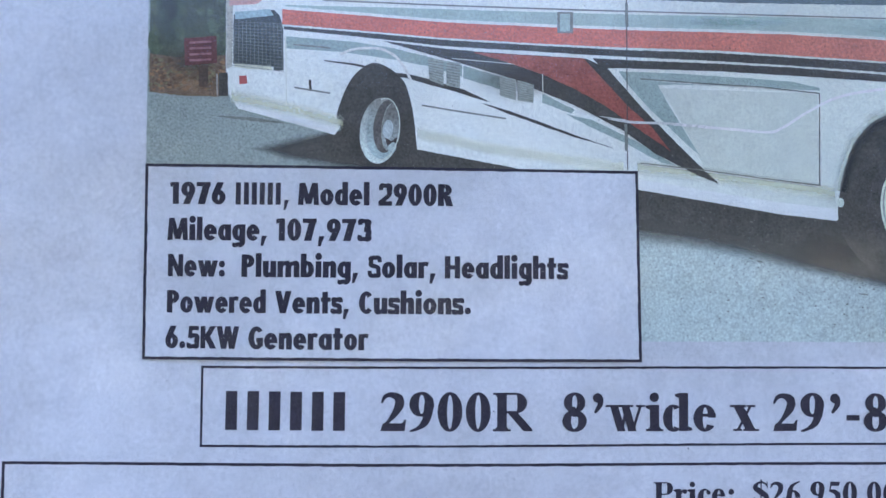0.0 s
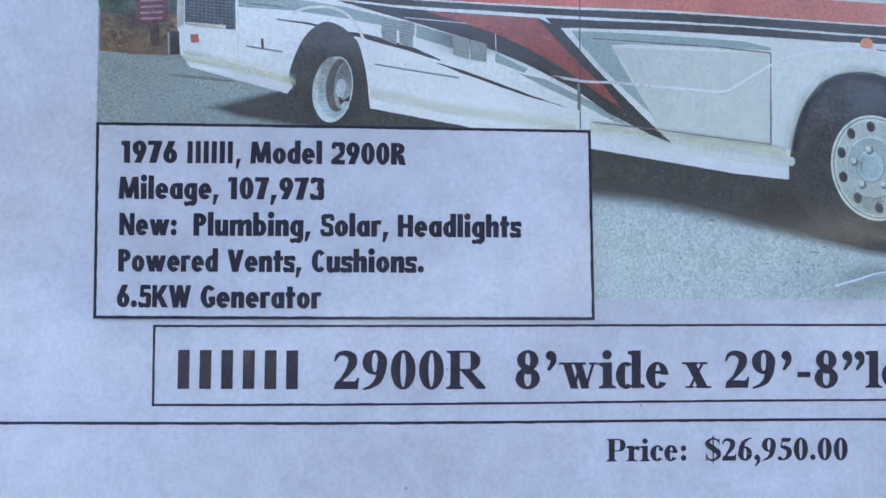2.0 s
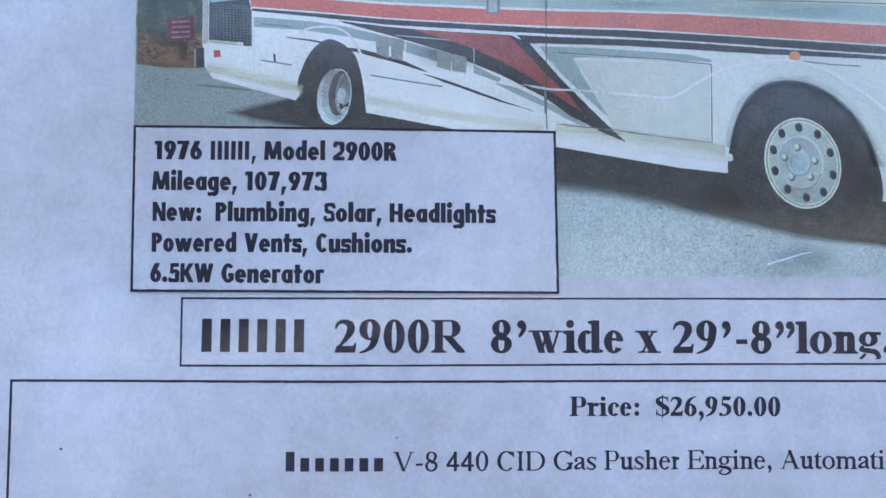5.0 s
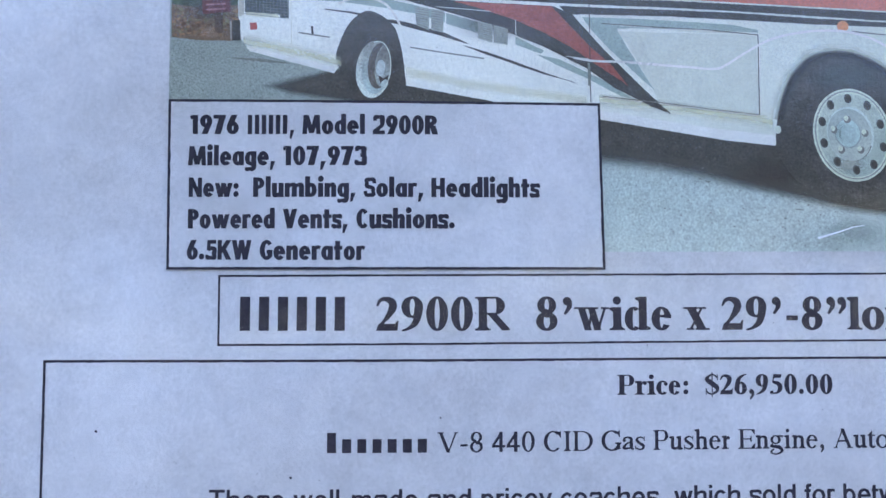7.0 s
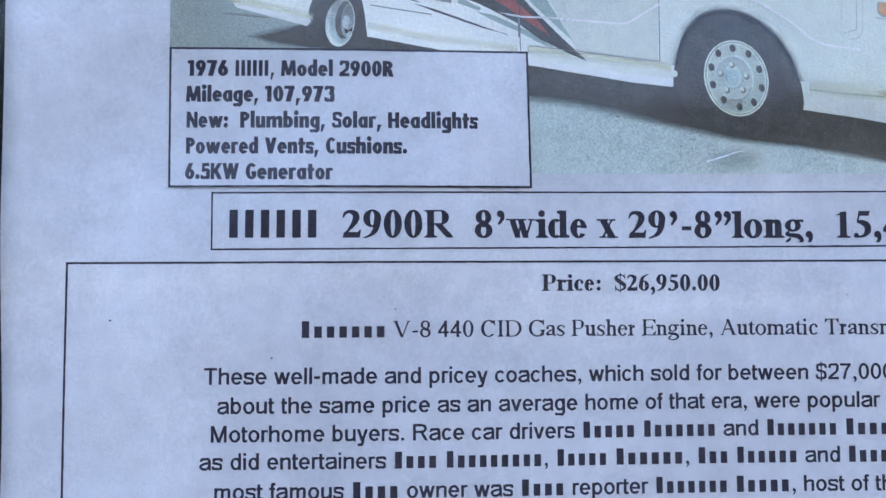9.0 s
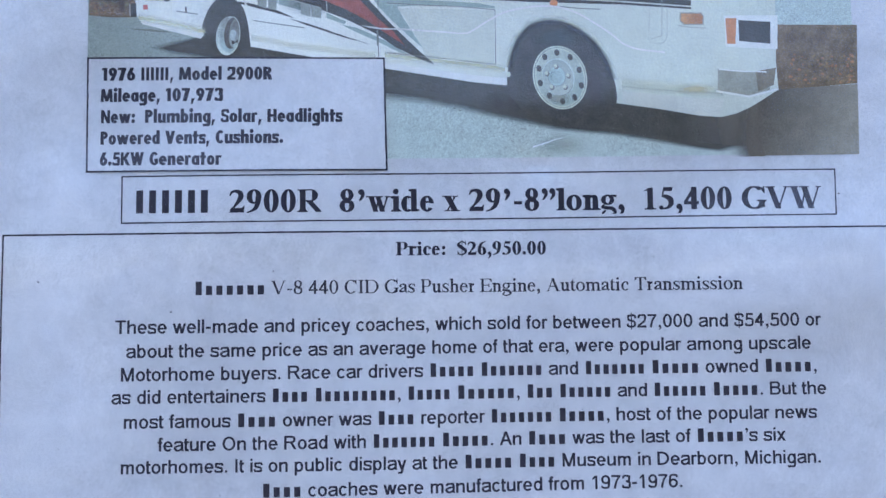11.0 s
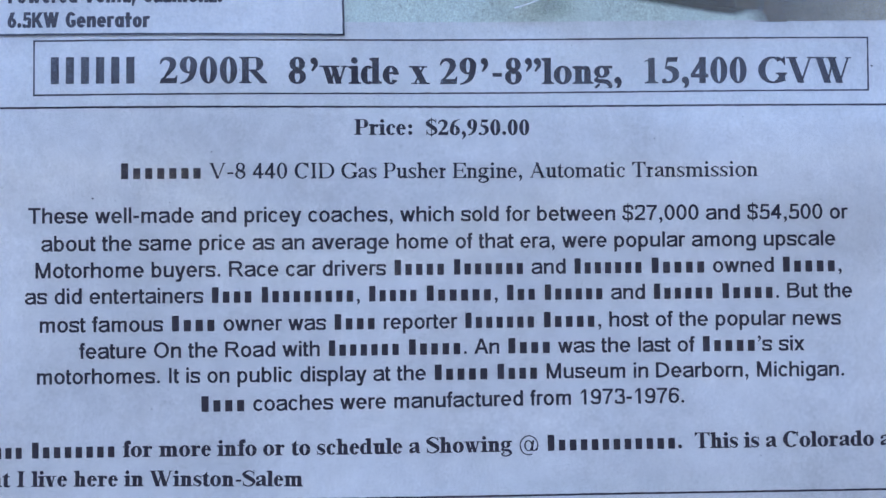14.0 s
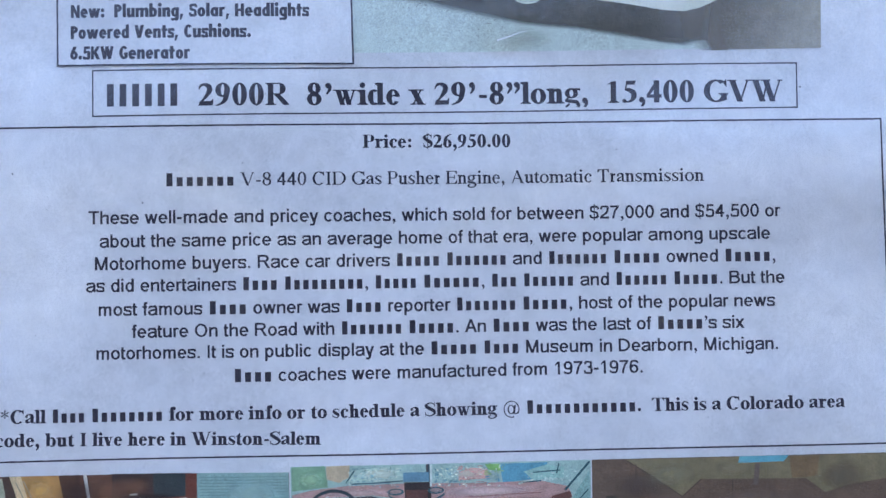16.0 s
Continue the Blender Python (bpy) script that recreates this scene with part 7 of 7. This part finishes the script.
# a dark hole in the wall beside the sleeve; a black cap stands in
m, nt, b = nodes_of("hole_black", (0.010, 0.010, 0.011), 0.6)
tint(nt, b, (0.010, 0.010, 0.011), spread(nt, grain(nt, 500, 3), 0.7, 1.4))
HOLE_BLACK = m
plug = tagged(new("wall_hole"), "small dark hole with a dented rim in the painted wall, made as a black cap", "plug")
plug.location = (-42.2 * UNIT, 0.0026, TOP - 18.3 * UNIT)
for name, material, profile in (("cap", HOLE_BLACK, ((0.0, 0.0012), (0.0014, 0.0011), (0.0018, 0.0006), (0.0019, -0.0004))), ("rim", PANEL, ((0.0019, -0.0002), (0.0021, 0.0006), (0.0026, 0.0007), (0.0036, 0.0002), (0.0046, -0.0002)))):
    bm = bmesh.new()
    rings = [[bm.verts.new((r * math.cos(a), -y, r * math.sin(a))) for a in (math.pi * n / 14 for n in range(28))] for r, y in profile if r > 0]
    for p, q in zip(rings, rings[1:]):
        for n in range(28):
            bm.faces.new((p[n], p[(n + 1) % 28], q[(n + 1) % 28], q[n]))
    if profile[0][0] == 0:
        bm.faces.new(rings[0])
    bmesh.ops.recalc_face_normals(bm, faces=bm.faces[:])
    ob = part(name, bm, material, plug)
    for f in ob.data.polygons:
        f.use_smooth = True


def crease(pts, w):
    """A white stressed fold in the film, a low ridge."""
    bm = bmesh.new()
    ribbon_into(bm, pts, w)
    for p in bm.verts:
        p.co = at_page(p.co.x, p.co.y, film_height(p.co.x, p.co.y) + 0.1)
    for f in bm.faces:
        f.normal_update()
        if f.normal.y > 0:
            f.normal_flip()
    return part("crease", bm, STRESS, sleeve, "white stressed fold")


crease([(84.78, -4.91), (86.17, -5.31), (87.81, -5.79), (89.61, -6.43), (91.16, -6.66)], (0.30, 0.1))

# blue tape end at the page's edge
bm = bmesh.new()
add_face(bm, [(168.3, 27.9), (175.0, 28.0), (175.0, 29.2), (168.3, 29.1)])
lay(bm, 0.25)
m, nt, b = nodes_of("blue_tape", (0.05, 0.22, 0.38), 0.5)
tint(nt, b, (0.05, 0.22, 0.38), spread(nt, grain(nt, 700, 3), 0.8, 1.2))
tape = part("tape_strip", bm, m, None, "narrow strip of blue tape on the flyer's margin")
tape.location = ORIGIN
tape["category"] = "tape"


# ---- trees across the road, seen mirrored in the film ----
m, nt, b = nodes_of("bark", (0.12, 0.09, 0.07), 0.9)
tint(nt, b, (0.12, 0.09, 0.07), spread(nt, grain(nt, 12, 4), 0.6, 1.3))
BARK = m
m, nt, b = nodes_of("leaf", (0.04, 0.06, 0.025), 0.6)
tint(nt, b, (0.04, 0.06, 0.025), spread(nt, grain(nt, 1.5, 3), 0.6, 1.5))
LEAF = m


def make_tree(seed, high):
    r = random.Random(seed)
    tree = tagged(new("tree"), "leafy green roadside tree across the asphalt", "tree", "roadside trees")
    bm = bmesh.new()

    def limb(a, b, r0, r1):
        d = (b - a).normalized()
        s = d.cross(Vector((0.3, 0.9, 0.1))).normalized()
        t = d.cross(s)
        rings = [[bm.verts.new(p + (s * math.cos(k) + t * math.sin(k)) * q) for k in (math.pi * n / 3 for n in range(6))] for p, q in ((a, r0), (a.lerp(b, 0.5) + s * r0 * 0.6, (r0 + r1) / 2), (b, r1))]
        for p, q in zip(rings, rings[1:]):
            for n in range(6):
                bm.faces.new((p[n], p[(n + 1) % 6], q[(n + 1) % 6], q[n]))

    limb(Vector((0, 0, -0.1)), Vector((r.uniform(-0.3, 0.3), 0, high * 0.85)), 0.22, 0.05)
    tips = []
    for n in range(12):
        z = high * r.uniform(0.25, 0.8)
        a = r.uniform(0, 6.28)
        out = high * r.uniform(0.16, 0.32) * (1.15 - z / high)
        tip = Vector((math.cos(a) * out, math.sin(a) * out, z + out * 0.6))
        limb(Vector((0, 0, z)), tip, 0.07, 0.015)
        tips.append(tip)
    tips += [Vector((0, 0, high * k)) for k in (0.7, 0.85, 0.95)]
    part("trunk", bm, BARK, tree)
    verts, faces = [], []
    for tip in tips:
        for n in range(260):
            c = tip + Vector((r.gauss(0, 0.65), r.gauss(0, 0.65), r.gauss(0, 0.6)))
            x = Vector((r.gauss(0, 1), r.gauss(0, 1), r.gauss(0, 1))).normalized()
            y = x.cross(Vector((r.gauss(0, 1), r.gauss(0, 1), r.gauss(0, 1)))).normalized()
            k = len(verts)
            verts += [c - x * 0.2, c + y * 0.11, c + x * 0.2, c - y * 0.11]
            faces.append((k, k + 1, k + 2, k + 3))
    me = bpy.data.meshes.new("crown")
    me.from_pydata(verts, [], faces)
    me.materials.append(LEAF)
    new("crown", me).parent = tree
    return tree


kinds = [make_tree(11, 8.9), make_tree(12, 8.1), make_tree(13, 9.5)]
# unseen side trees are added to keep the bright horizon out of the film
spot = random.Random(3)
for n in range(36):
    a = radians(-84 + 168 * n / 35)
    far = 26 + spot.uniform(-2.0, 2.0)
    m4 = pose(far * math.sin(a), -far * math.cos(a), 0, 0, 0, spot.uniform(0, 360))
    if n < 3:
        kinds[n].matrix_world = m4
    else:
        copy_thing(kinds[n % 3], m4)
